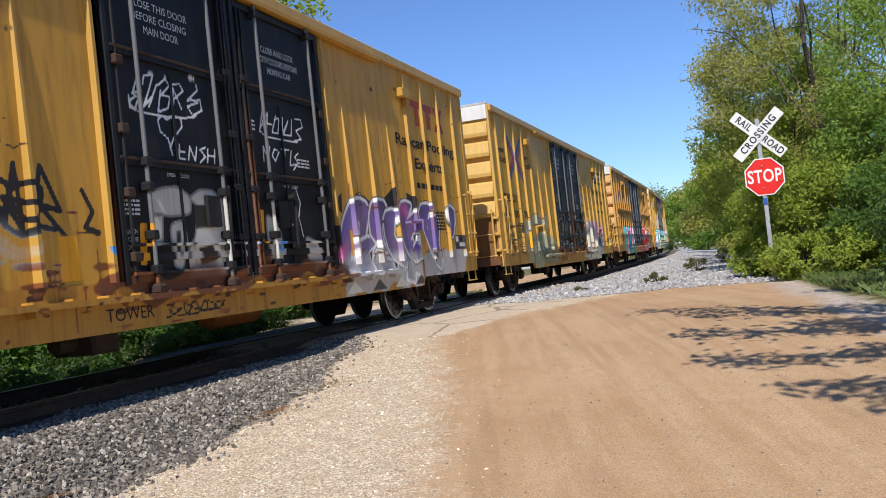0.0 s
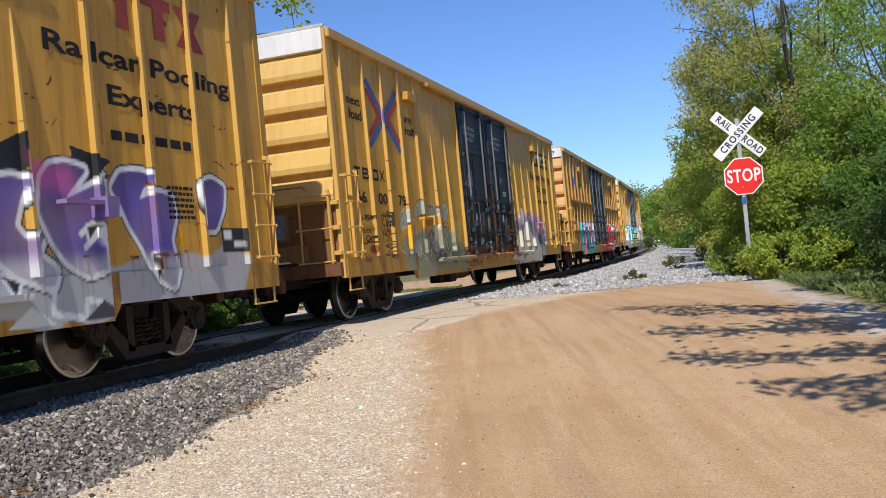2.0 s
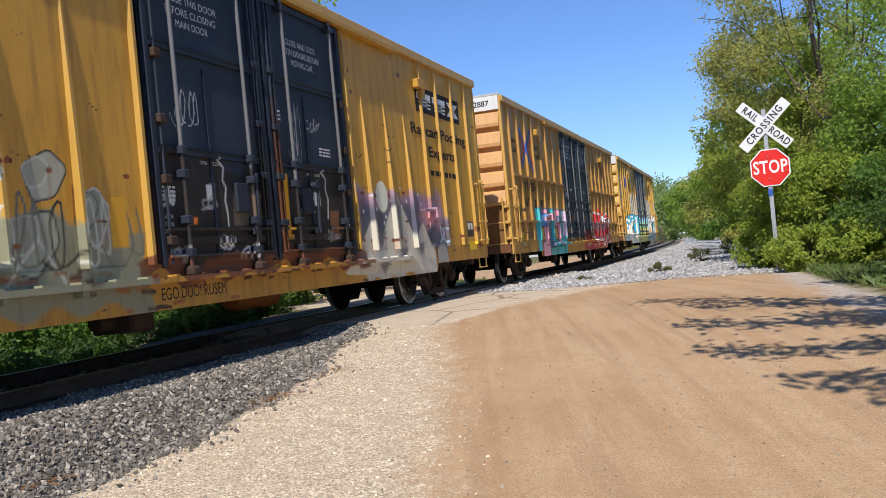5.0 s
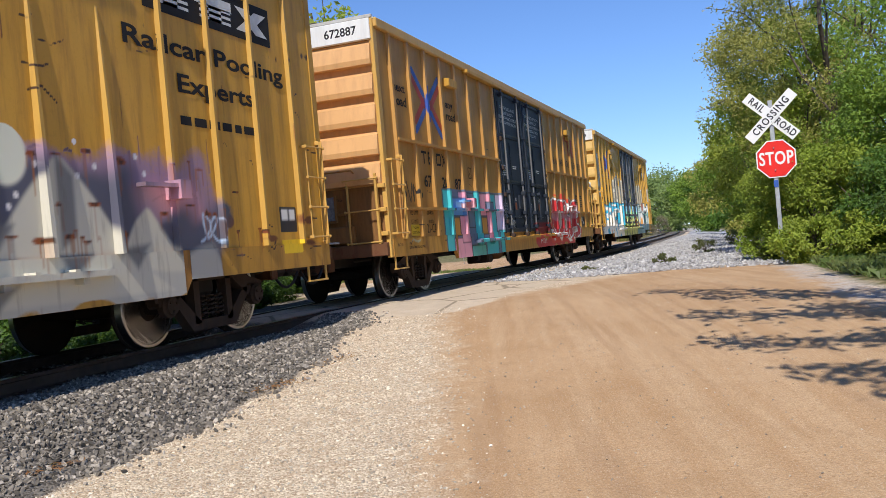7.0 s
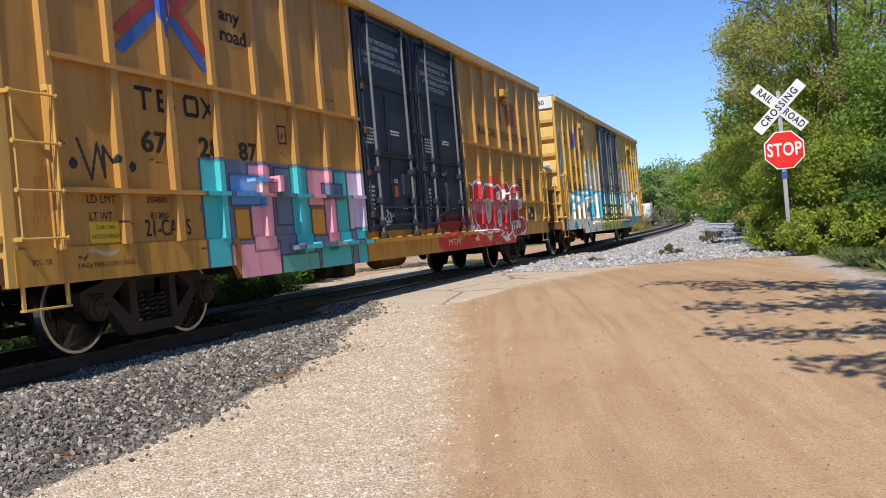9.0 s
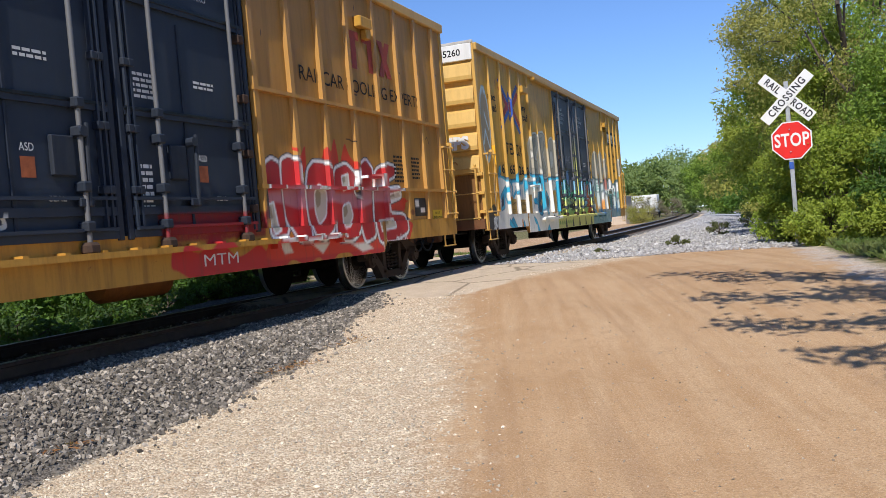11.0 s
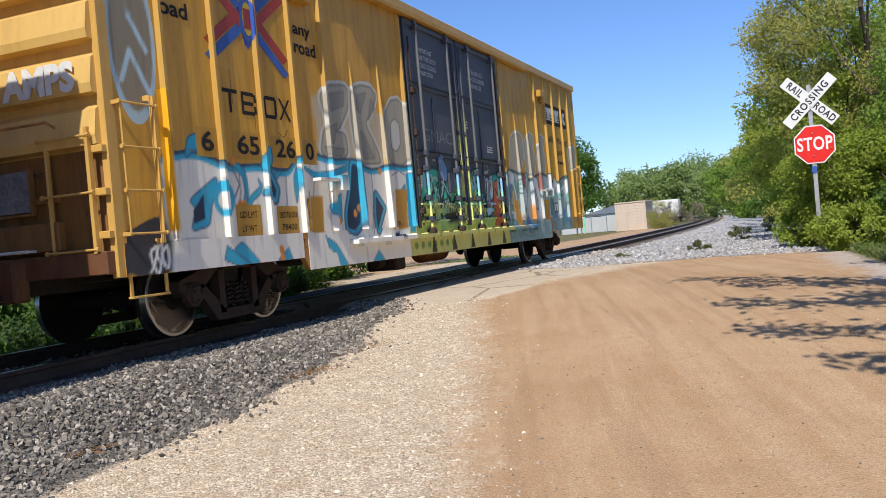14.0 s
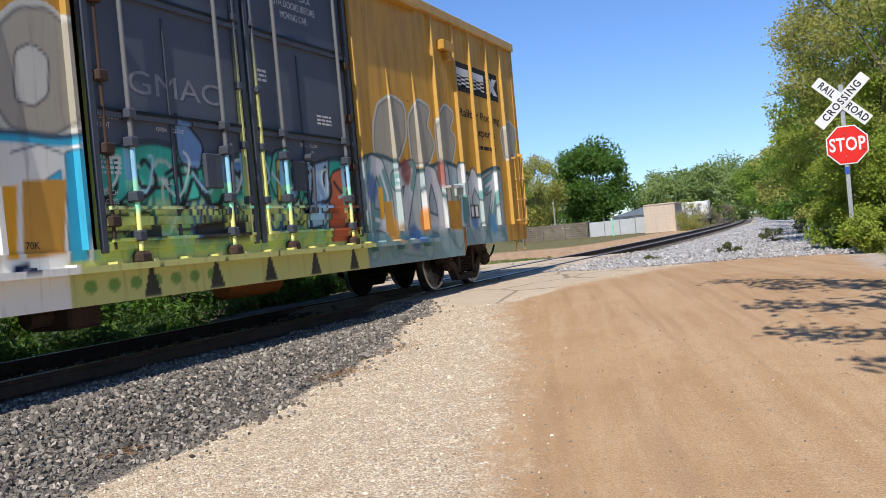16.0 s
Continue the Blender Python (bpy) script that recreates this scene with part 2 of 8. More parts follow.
def build_ground():
    xs = graded([(-2500, 500), (-500, 60), (-140, 12), (-32, 2), (-14, 0.3), (-10, 0.10), (3, 0.3), (9, 2), (33, 12), (141, 60), (501, 500), (2500, 1)])
    ys = graded([(-2500, 500), (-500, 60), (-140, 12), (-20, 2), (0, 0.25), (3, 0.10), (24, 0.3), (45, 1.5), (120, 12), (504, 60), (1008, 400), (2608, 1)])
    X, Y = np.meshgrid(xs, ys, indexing="ij")
    Z = ground_z(X, Y)
    nx, ny = X.shape
    i = np.arange(nx * ny).reshape(nx, ny)
    faces = np.stack([i[:-1, :-1], i[1:, :-1], i[1:, 1:], i[:-1, 1:]], -1).reshape(-1, 4)
    me = bpy.data.meshes.new("ground")
    me.from_pydata(np.stack([X, Y, Z], -1).reshape(-1, 3), [], faces.tolist())
    off = X - track_centre(Y)
    cross = step(11.5, 12.3, Y) * (1 - step(27, 30, Y))
    edge = np.interp(Y, (0, 4.7, 6.0, 8.2, 10.8, 12.3, 17, 22), (-0.9, -1.94, -2.37, -3.06, -4.05, -4.5, -3.2, -2.4))
    right = np.interp(Y, (0, 6, 8.5, 12.5, 14.2, 18.2, 24), (5.0, 2.7, 1.8, 1.0, 0.75, 0.45, -0.9))
    dirt = step(-0.95, 0.85, X - edge) * (1 - step(17, 21, Y)) * (1 - step(-0.5, 0.5, X - right))
    # the road goes on over the track
    beyond = step(-2.0, -3.0, off) * step(21.0, 23.0, Y - 0.30 * np.maximum(0, -off - 3)) * (1 - step(84, 90, Y)) * (1 - step(17, 21, -off))
    dirt = np.maximum(dirt, beyond * 0.9)
    pave_edge = np.interp(Y, (11.7, 12.1, 13.2, 15, 17, 19, 24), (-5.4, -4.3, -4.1, -4.3, -3.9, -3.2, -3.0))
    pave = step(11.75, 12.05, Y) * (1 - step(25, 28, Y)) * (1 - step(-0.25, 0.25, X - pave_edge)) * np.maximum(step(-1.2, -0.8, off), step(-4.0, -3.2, off) * step(17, 19, Y))
    white = step(17.5, 21, Y) * step(1.9, 2.3, off) * (1 - step(1.5, 3.5, X - right))
    white = np.maximum(white, 0.50 * step(-1.0, -0.2, X - right) * (1 - step(0.0, 0.5, X - right)) * step(6.5, 9, Y))
    brim = np.where(off > 0, np.interp(Y, BRIM_Y, BRIM_X), 2.7)
    ballast = (1 - step(brim - 0.15, brim + 0.12, np.abs(off))) * (1 - cross * np.maximum(step(-1.2, -0.8, off), step(17, 19, Y))) * (1 - step(26, 29, Y) * (off > 1.6))
    grass = np.maximum(step(-0.4, 0.5, X - right), (1 - beyond) * step(1.9, 2.7, -off) * (1 - 0.85 * step(17, 19, Y) * (1 - step(27, 30, Y)) * step(-9, -6, off)))
    grass = np.maximum(grass, step(46, 60, Y) * step(5, 8, np.abs(off)))
    for name, w in (("dirt", dirt), ("pave", pave), ("white", white), ("ballast", ballast), ("grass", grass)):
        me.attributes.new(name, "FLOAT", "POINT").data.foreach_set("value", np.clip(w, 0, 1).astype(np.float32).ravel())
    me.polygons.foreach_set("use_smooth", [True] * len(me.polygons))
    me.materials.append(ground_material())
    me.update()
    tagged(new("ground", me), "tan dirt road with pale gravel shoulder and grassy verge", "ground", kind="structure")


def rocks(name, places, sizes, material, label, category, flat=0.7):
    """Many broken stones in one mesh: each a squashed, twisted lump of 12 triangles or so."""
    rng = np.random.default_rng(len(places))
    base = np.array([(1, 0, 0), (-1, 0, 0), (0, 1, 0), (0, -1, 0), (0, 0, 1), (0, 0, -1), (0.62, 0.62, 0.62), (-0.62, -0.62, 0.62), (0.62, -0.62, -0.62), (-0.62, 0.62, -0.62)], float)
    tris = np.array([(4, 6, 2), (4, 0, 6), (0, 2, 6), (4, 7, 3), (4, 1, 7), (1, 3, 7), (4, 2, 1), (4, 3, 0), (5, 8, 0), (5, 3, 8), (3, 0, 8), (5, 9, 1), (5, 2, 9), (2, 1, 9), (5, 0, 2), (5, 1, 3)])
    n = len(places)
    v = base[None] * rng.uniform(0.65, 1.15, (n, len(base), 1)) * sizes[:, None, None]
    v = v * np.stack([rng.uniform(0.8, 1.4, n), rng.uniform(0.6, 1.0, n), rng.uniform(0.45, 0.8, n) * flat / 0.7], -1)[:, None]
    q = rng.normal(size=(n, 4))
    q[:, 1:3] *= 0.45
    q /= np.linalg.norm(q, axis=1)[:, None]
    w, x, y, z = q.T
    R = np.stack([1 - 2 * (y * y + z * z), 2 * (x * y - z * w), 2 * (x * z + y * w), 2 * (x * y + z * w), 1 - 2 * (x * x + z * z), 2 * (y * z - x * w), 2 * (x * z - y * w), 2 * (y * z + x * w), 1 - 2 * (x * x + y * y)], -1).reshape(n, 3, 3)
    v = np.einsum("nij,nkj->nki", R, v) + places[:, None]
    f = (tris[None] + (np.arange(n) * len(base))[:, None, None]).reshape(-1, 3)
    me = quick_mesh(name, v.reshape(-1, 3), f, material)
    return tagged(new(name, me), label, category, kind="stuff")


def quick_mesh(name, v, f, *mats):
    me = bpy.data.meshes.new(name)
    k = f.shape[1]
    me.vertices.add(len(v))
    me.vertices.foreach_set("co", np.ascontiguousarray(v, np.float32).ravel())
    me.loops.add(f.size)
    me.loops.foreach_set("vertex_index", np.ascontiguousarray(f, np.int32).ravel())
    me.polygons.add(len(f))
    me.polygons.foreach_set("loop_start", np.arange(0, f.size, k, dtype=np.int32))
    for m in mats:
        me.materials.append(m)
    me.polygons.foreach_set("use_smooth", np.zeros(len(f), bool))
    me.update(calc_edges=True)
    return me


def stone_material(name, lo, hi, tint=(1, 1, 1)):
    n = Nodes(name)
    g = n.tree.nodes.new("ShaderNodeNewGeometry")
    col = n.mix(n.ramp(g.outputs["Random Per Island"], (0.0, 0.0), (0.72, 0.45), (0.95, 1.0)), [lo * t for t in tint], [hi * t for t in tint])
    col = n.mix(n.ramp(n.noise(n.coords(), 45, 4), (0.4, 0.0), (0.75, 0.5)), col, [lo * 0.6 * t for t in tint])
    return n.done(col, 0.9, spec=0.25)


def build_stones():
    rng = np.random.default_rng(7)
    grey = stone_material("ballast_stone", 0.09, 0.52, (1.0, 0.87, 0.73))
    n = 25000
    y = 2.4 + 9.9 * rng.random(n) ** 1.35
    off = 0.95 + (np.interp(y, BRIM_Y, BRIM_X) - 0.95) * rng.random(n) ** 0.85 + np.abs(rng.normal(0, 0.16, n)) * (rng.random(n) < 0.16)
    off += 0.09 * np.sin(y * 2.3) + 0.06 * np.sin(y * 5.1)
    x = track_centre(y) + off
    x, y = np.append(x, TRACK_X + rng.uniform(-0.7, 0.7, 2000)), np.append(y, rng.uniform(3, 11.8, 2000))
    s = 0.013 + 0.022 * rng.random(len(x)) ** 1.2
    rocks("ballast_stones", np.stack([x, y, ground_z(x, y) + s * 0.25], -1), s, grey, "broken dark grey ballast stones heaped beside the rails", "ballast")
    tan = stone_material("gravel_stone", 0.34, 0.95, (1.0, 0.87, 0.69))
    n = 20000
    y = 2.2 + 10.5 * rng.random(n) ** 1.5
    x = rng.uniform(-4.75, -1.5, n)
    keep = x < np.interp(y, (0, 4.7, 6.0, 8.2, 10.8, 12.3), (-0.9, -1.94, -2.37, -3.06, -4.05, -4.5)) + rng.normal(0, 0.3, n)
    x, y = x[keep], y[keep]
    s = 0.005 + 0.012 * rng.random(len(x)) ** 2.5
    rocks("gravel_stones", np.stack([x, y, ground_z(x, y) + s * 0.1], -1), s, tan, "pale crushed limestone gravel along the road's edge", "gravel")
    n = 5200
    y = 2.5 + 12 * rng.random(n) ** 1.4
    x = rng.uniform(-3.6, 4, n)
    keep = (x > np.interp(y, (0, 4.7, 8.2, 12.3), (-0.9, -1.94, -3.06, -4.5))) & (rng.random(n) < 0.45 + 0.55 * np.exp(-((x + 1.9) / 1.2) ** 2))
    x, y = x[keep], y[keep]
    s = 0.003 + 0.011 * rng.random(len(x)) ** 2.5
    rocks("road_pebbles", np.stack([x, y, ground_z(x, y) + s * 0.2], -1), s, stone_material("road_stone", 0.22, 0.60, (1.0, 0.82, 0.62)), "loose pebbles scattered on the packed dirt road", "gravel")
    white = stone_material("white_stone", 0.30, 0.66, (1.0, 0.96, 0.95))
    n = 11500
    y = 18.5 + 62 * rng.random(n) ** 1.7
    x = track_centre(y) + rng.uniform(1.5, 8.2, n)
    keep = x < np.interp(y, (14, 18, 24, 60, 100), (0.6, 0.4, -0.7, -2.3, -5))
    x, y = x[keep], y[keep]
    s = rng.uniform(0.018, 0.05, len(x))
    rocks("pale_ballast", np.stack([x, y, ground_z(x, y) + s * 0.3], -1), s, white, "fresh pale grey ballast spread beside the far track", "ballast")


def build_track():
    rust = plain("rail_rust", (0.085, 0.05, 0.035), 0.75, 0.3, 0.35, 9)
    shine = plain("rail_head", (0.42, 0.40, 0.38), 0.28, 1.0, 0.15, 20, 0.03)
    wood = Nodes("sleeper_wood")
    v = wood.coords((1.0, 9.0, 9.0))
    g = wood.noise(v, 5, 6)
    wood.bump(g, 0.5, 0.01)
    wood_mat = wood.done(wood.mix(g, (0.045, 0.035, 0.028), (0.16, 0.125, 0.095)), 0.9)
    profile = [(-0.07, -0.172), (0.07, -0.172), (0.07, -0.16), (0.012, -0.145), (0.010, -0.05), (0.036, -0.038), (0.036, -0.006), (0.028, 0.0), (-0.028, 0.0), (-0.036, -0.006), (-0.036, -0.038), (-0.010, -0.05), (-0.012, -0.145), (-0.07, -0.16)]
    us = list(np.arange(-60, 18, 6.0)) + list(np.arange(18, 300, 3.0))
    for side in (0.7525, -0.7525):
        s = Solid()
        for k, u in enumerate(us):
            x, y, a = on_track(float(u))
            for p, z in profile:
                s.v.append((x + math.cos(a) * (side + p), y + math.sin(a) * (side + p), z))
        m = len(profile)
        for k in range(len(us) - 1):
            for i in range(m):
                j = (i + 1) % m
                s.f.append((k * m + i, k * m + j, (k + 1) * m + j, (k + 1) * m + i))
                s.m.append(1 if i in (6, 7, 8) else 0)
        part("rail", s, (rust, shine), RAILWAY)
    one = Solid().box(-1.30, 1.30, -0.115, 0.115, -0.35, -0.165, 0.012).mesh("sleeper", wood_mat)
    plate = Solid()
    for side in (0.7525, -0.7525):
        plate.box(side - 0.16, side + 0.16, -0.09, 0.09, -0.166, -0.150, 0.004)
        for d in (-0.1, 0.1):
            plate.rod((side + d, 0.05, -0.16), (side + d, 0.05, -0.128), 0.012, 6)
    plate = plate.mesh("tie_plate", rust)
    rng = random.Random(3)
    u = -4.0
    while u < 128:
        if not 11.8 < u < 27.5:
            x, y, a = on_track(u)
            ob = new("sleeper", one)
            ob.parent = RAILWAY
            ob.matrix_basis = pose(x + rng.uniform(-0.03, 0.03), y, rng.uniform(-0.006, 0.004), 0, 0, math.degrees(a) + rng.uniform(-0.8, 0.8))
            tp = new("tie_plate", plate)
            tp.parent = RAILWAY
            tp.matrix_basis = pose(x, y, 0, 0, 0, math.degrees(a))
        u += 0.52


RAILWAY = tagged(new("railway_track"), "rusty steel rails on dark wooden sleepers, curving away", "railway track", kind="structure")
build_ground()
build_track()
build_stones()


# ---- train ----
HALF, WIDE, EAVE, SILL = 9.25, 1.52, 4.72, 0.94
BOGIE, AXLE, WHEEL = 6.90, 0.89, 0.457
RIBS = (-8.84, -7.92, -7.07, -6.20, -5.31, -4.37, -3.46, -2.50, 2.50, 3.10, 4.00, 4.88, 5.80, 6.66, 7.58, 8.50)
RIBS_RAILED = (-8.68, -7.84, -7.00, -6.17, -5.26, -4.42, -3.54, -2.50, 2.50, 3.40, 4.25, 5.16, 6.12, 6.98, 7.86, 8.70)
RIBS_LAST = (-8.42, -7.55, -6.70, -5.92, -5.10, -4.27, -3.38, -2.50, 2.50, 3.53, 4.41, 5.22, 6.10, 6.86, 7.70, 8.46)

YELLOW = painted("yellow_paint", (0.52, 0.275, 0.036), (0.15, 0.07, 0.02), 0.45, 0.5, 0.12)
YELLOW_BRIGHT = painted("bright_yellow_paint", (0.58, 0.34, 0.085), (0.22, 0.10, 0.025), 0.35, 0.45, 0.10)
YELLOW_WORN = painted("worn_yellow_paint", (0.42, 0.19, 0.035), (0.09, 0.04, 0.018), 0.85, 0.6, 0.55)
BLACK_DOOR = painted("black_door_paint", (0.010, 0.011, 0.013), (0.05, 0.035, 0.028), 0.6, 0.55, 0.2, spec=0.25)
BLUE_DOOR = painted("blue_black_door_paint", (0.018, 0.025, 0.040), (0.06, 0.06, 0.06), 0.5, 0.55, spec=0.25)
GREY_DOOR = painted("slate_door_paint", (0.050, 0.058, 0.078), (0.11, 0.11, 0.11), 0.5, 0.5)
STEEL = painted("grimy_underframe", (0.022, 0.018, 0.016), (0.06, 0.04, 0.028), 0.8, 0.85, spec=0.2)
BOGIE_IRON = painted("rusty_cast_iron", (0.048, 0.030, 0.022), (0.11, 0.058, 0.034), 0.7, 0.85, spec=0.25)
WHEEL_IRON = painted("dark_wheel_iron", (0.022, 0.016, 0.013), (0.05, 0.03, 0.02), 0.6, 0.95, spec=0.08)
TREAD = plain("polished_tread", (0.55, 0.52, 0.50), 0.3, 1.0, 0.1, 20, 0.02)
# end sills: rust, with the base also darkened for the shadow they sit in
END_RUST_SHADED = painted("rusty_shaded_sill_paint", (0.15, 0.062, 0.024), (0.04, 0.02, 0.012), 0.9, 0.8, 0.9)
# lower ends: rusty paint, its base darkened to stand in for shade between cars
END_WORN_SHADED = painted("rusty_shaded_end_paint", (0.25, 0.115, 0.030), (0.07, 0.032, 0.014), 0.85, 0.7, 0.42)
END_PEACH = painted("peach_end_paint", (0.66, 0.365, 0.150), (0.32, 0.15, 0.06), 0.4, 0.55, 0.04)
END_YELLOW = painted("faded_end_paint", (0.66, 0.42, 0.125), (0.32, 0.17, 0.05), 0.4, 0.55, 0.06)
ROOF = painted("galvanised_roof", (0.46, 0.44, 0.40), (0.25, 0.17, 0.1), 0.6, 0.5)
WHITE = painted("white_paint", (0.74, 0.73, 0.69), (0.3, 0.26, 0.2), 0.35, 0.5)
BLACK = plain("black_lettering", (0.011, 0.010, 0.011), 0.8, 0, 0.2)
WHITE_INK = plain("white_lettering", (0.72, 0.72, 0.70), 0.6, 0, 0.12)
ORANGE_TANK = painted("orange_tank_paint", (0.40, 0.14, 0.03), (0.12, 0.05, 0.02), 0.7, 0.6)


def wheelset_mesh():
    s = Solid()
    for side in (1, -1):
        x = 0.70 * side
        # tread, flange, dished plate and hub
        s.lathe((x, 0, 0), (side, 0, 0), [(-0.035, 0.20), (-0.035, 0.40), (-0.030, 0.482), (-0.005, 0.482), (0.012, WHEEL + 0.004)], 36)
        s.lathe((x, 0, 0), (side, 0, 0), [(0.012, WHEEL + 0.004), (0.095, WHEEL - 0.004), (0.102, WHEEL - 0.012), (0.102, 0.415), (0.095, 0.408)], 36, 1)
        s.lathe((x, 0, 0), (side, 0, 0), [(0.095, 0.408), (0.045, 0.385), (0.030, 0.25), (0.055, 0.16), (0.10, 0.15), (0.10, 0.085)], 36)
        for k in range(3):
            a = 2 * math.pi * k / 3
            s.box(x + side * 0.034, x + side * 0.046, 0.28 * math.cos(a) - 0.02, 0.28 * math.cos(a) + 0.02, 0.28 * math.sin(a) - 0.02, 0.28 * math.sin(a) + 0.02)
    s.rod((-0.98, 0, 0), (0.98, 0, 0), 0.085, 14)
    return s.mesh("wheelset", WHEEL_IRON, TREAD, smooth=True)


def side_frame_mesh(side):
    """Cast side frame with two windows, bearing boxes and springs' seat, in the bogie's place."""
    s = Solid()
    x0, x1 = 0.93 * side, 1.06 * side
    top = [(-1.10, 0.62), (-1.10, 0.50), (-0.72, 0.49), (-0.42, 0.70), (0.42, 0.70), (0.72, 0.49), (1.10, 0.50), (1.10, 0.62), (0.80, 0.70), (0.45, 0.83), (-0.45, 0.83), (-0.80, 0.70)]
    s.prism(top, x0, x1)
    s.prism([(-0.82, 0.56), (-0.66, 0.56), (-0.30, 0.24), (0.30, 0.24), (0.66, 0.56), (0.82, 0.56), (0.44, 0.12), (-0.44, 0.12)], x0, x1)
    for y in (-0.33, 0.33):
        s.prism([(y - 0.055, 0.2), (y + 0.055, 0.2), (y + 0.055, 0.75), (y - 0.055, 0.75)], x0, x1)
    for y in (-AXLE, AXLE):
        s.box(0.88 * side, 1.09 * side, y - 0.15, y + 0.15, 0.44, 0.60, 0.03)
        s.lathe((1.02 * side, y, WHEEL), (side, 0, 0), [(0, 0.135), (0.08, 0.135), (0.10, 0.11), (0.125, 0.10), (0.13, 0.03)], 18)
        for k in range(3):
            a = 2 * math.pi * k / 3 + 0.4
            s.rod((1.14 * side, y + 0.065 * math.cos(a), WHEEL + 0.065 * math.sin(a)), (1.165 * side, y + 0.065 * math.cos(a), WHEEL + 0.065 * math.sin(a)), 0.018, 6)
    return s.mesh("side_frame", BOGIE_IRON)


def spring_mesh(side):
    """One coil spring."""
    s = Solid()
    turns, n, r = 5.0, 40, 0.055
    last = None
    for k in range(n + 1):
        a = 2 * math.pi * turns * k / n
        p = Vector((side * 1.0 + r * math.cos(a), r * math.sin(a), 0.26 + 0.26 * k / n))
        if last is not None:
            s.rod(last, p, 0.016, 5, caps=False)
        last = p
    return s.mesh("spring", BOGIE_IRON)


def bolster_mesh():
    s = Solid()
    s.box(-0.95, 0.95, -0.20, 0.20, 0.52, 0.78, 0.04)
    s.box(-0.75, 0.75, -0.52, -0.44, 0.38, 0.48, 0.02)
    s.box(-0.75, 0.75, 0.44, 0.52, 0.38, 0.48, 0.02)
    s.rod((0, 0, 0.7), (0, 0, 0.9), 0.24, 16)
    return s.mesh("bolster", STEEL)


WHEELSET = wheelset_mesh()
FRAMES = {1: side_frame_mesh(1), -1: side_frame_mesh(-1)}
SPRINGS = {1: spring_mesh(1), -1: spring_mesh(-1)}
BOLSTER = bolster_mesh()


def child(name, data, parent, m=None, label=""):
    ob = new(name, data)
    ob.parent = parent
    if m is not None:
        ob.matrix_basis = m
    return tagged(ob, label)


def rib_mesh():
    """A side post: a hat section whose front flank grows deeper downward."""
    s = Solid()
    zs = (EAVE - 0.12, 3.4, 1.25, 1.06)
    d0, d1 = 0.055, 0.085
    rows = []
    for k, z in enumerate(zs):
        d = d0 + (d1 - d0) * (EAVE - z) / (EAVE - 1.1)
        w = 0.052 + 0.012 * (EAVE - z) / 3.6
        rows.append([(WIDE, -w - 0.02, z), (WIDE + d, -w + 0.014, z), (WIDE + d, w - 0.014, z), (WIDE, w + 0.02, z)])
    vs = [p for r in rows for p in r]
    fs = []
    for k in range(len(rows) - 1):
        for i in range(3):
            fs.append((k * 4 + i, k * 4 + i + 1, k * 4 + 5 + i, k * 4 + 4 + i))
    fs += [(0, 1, 2, 3), tuple(range(len(vs) - 4, len(vs)))]
    return s.add(vs, fs).mesh("side_post", YELLOW_BRIGHT)


RIB = rib_mesh()


# ---- sprayed paint: colour and cover at a place (y, z) of a car's side ----
def stroke(y, z, pts, scale=(1, 1), at=(0, 0)):
    """Distance to a line through points."""
    best = np.full(np.shape(y), 9.0)
    p = [(at[0] + a * scale[0], at[1] + b * scale[1]) for a, b in pts]
    if not y.size or y.max() < min(a for a, _ in p) - 0.4 or y.min() > max(a for a, _ in p) + 0.4:
        return best
    for (ay, az), (by, bz) in zip(p, p[1:]):
        dy, dz = by - ay, bz - az
        t = np.clip(((y - ay) * dy + (z - az) * dz) / (dy * dy + dz * dz + 1e-9), 0, 1)
        best = np.minimum(best, np.hypot(y - ay - t * dy, z - az - t * dz))
    return best


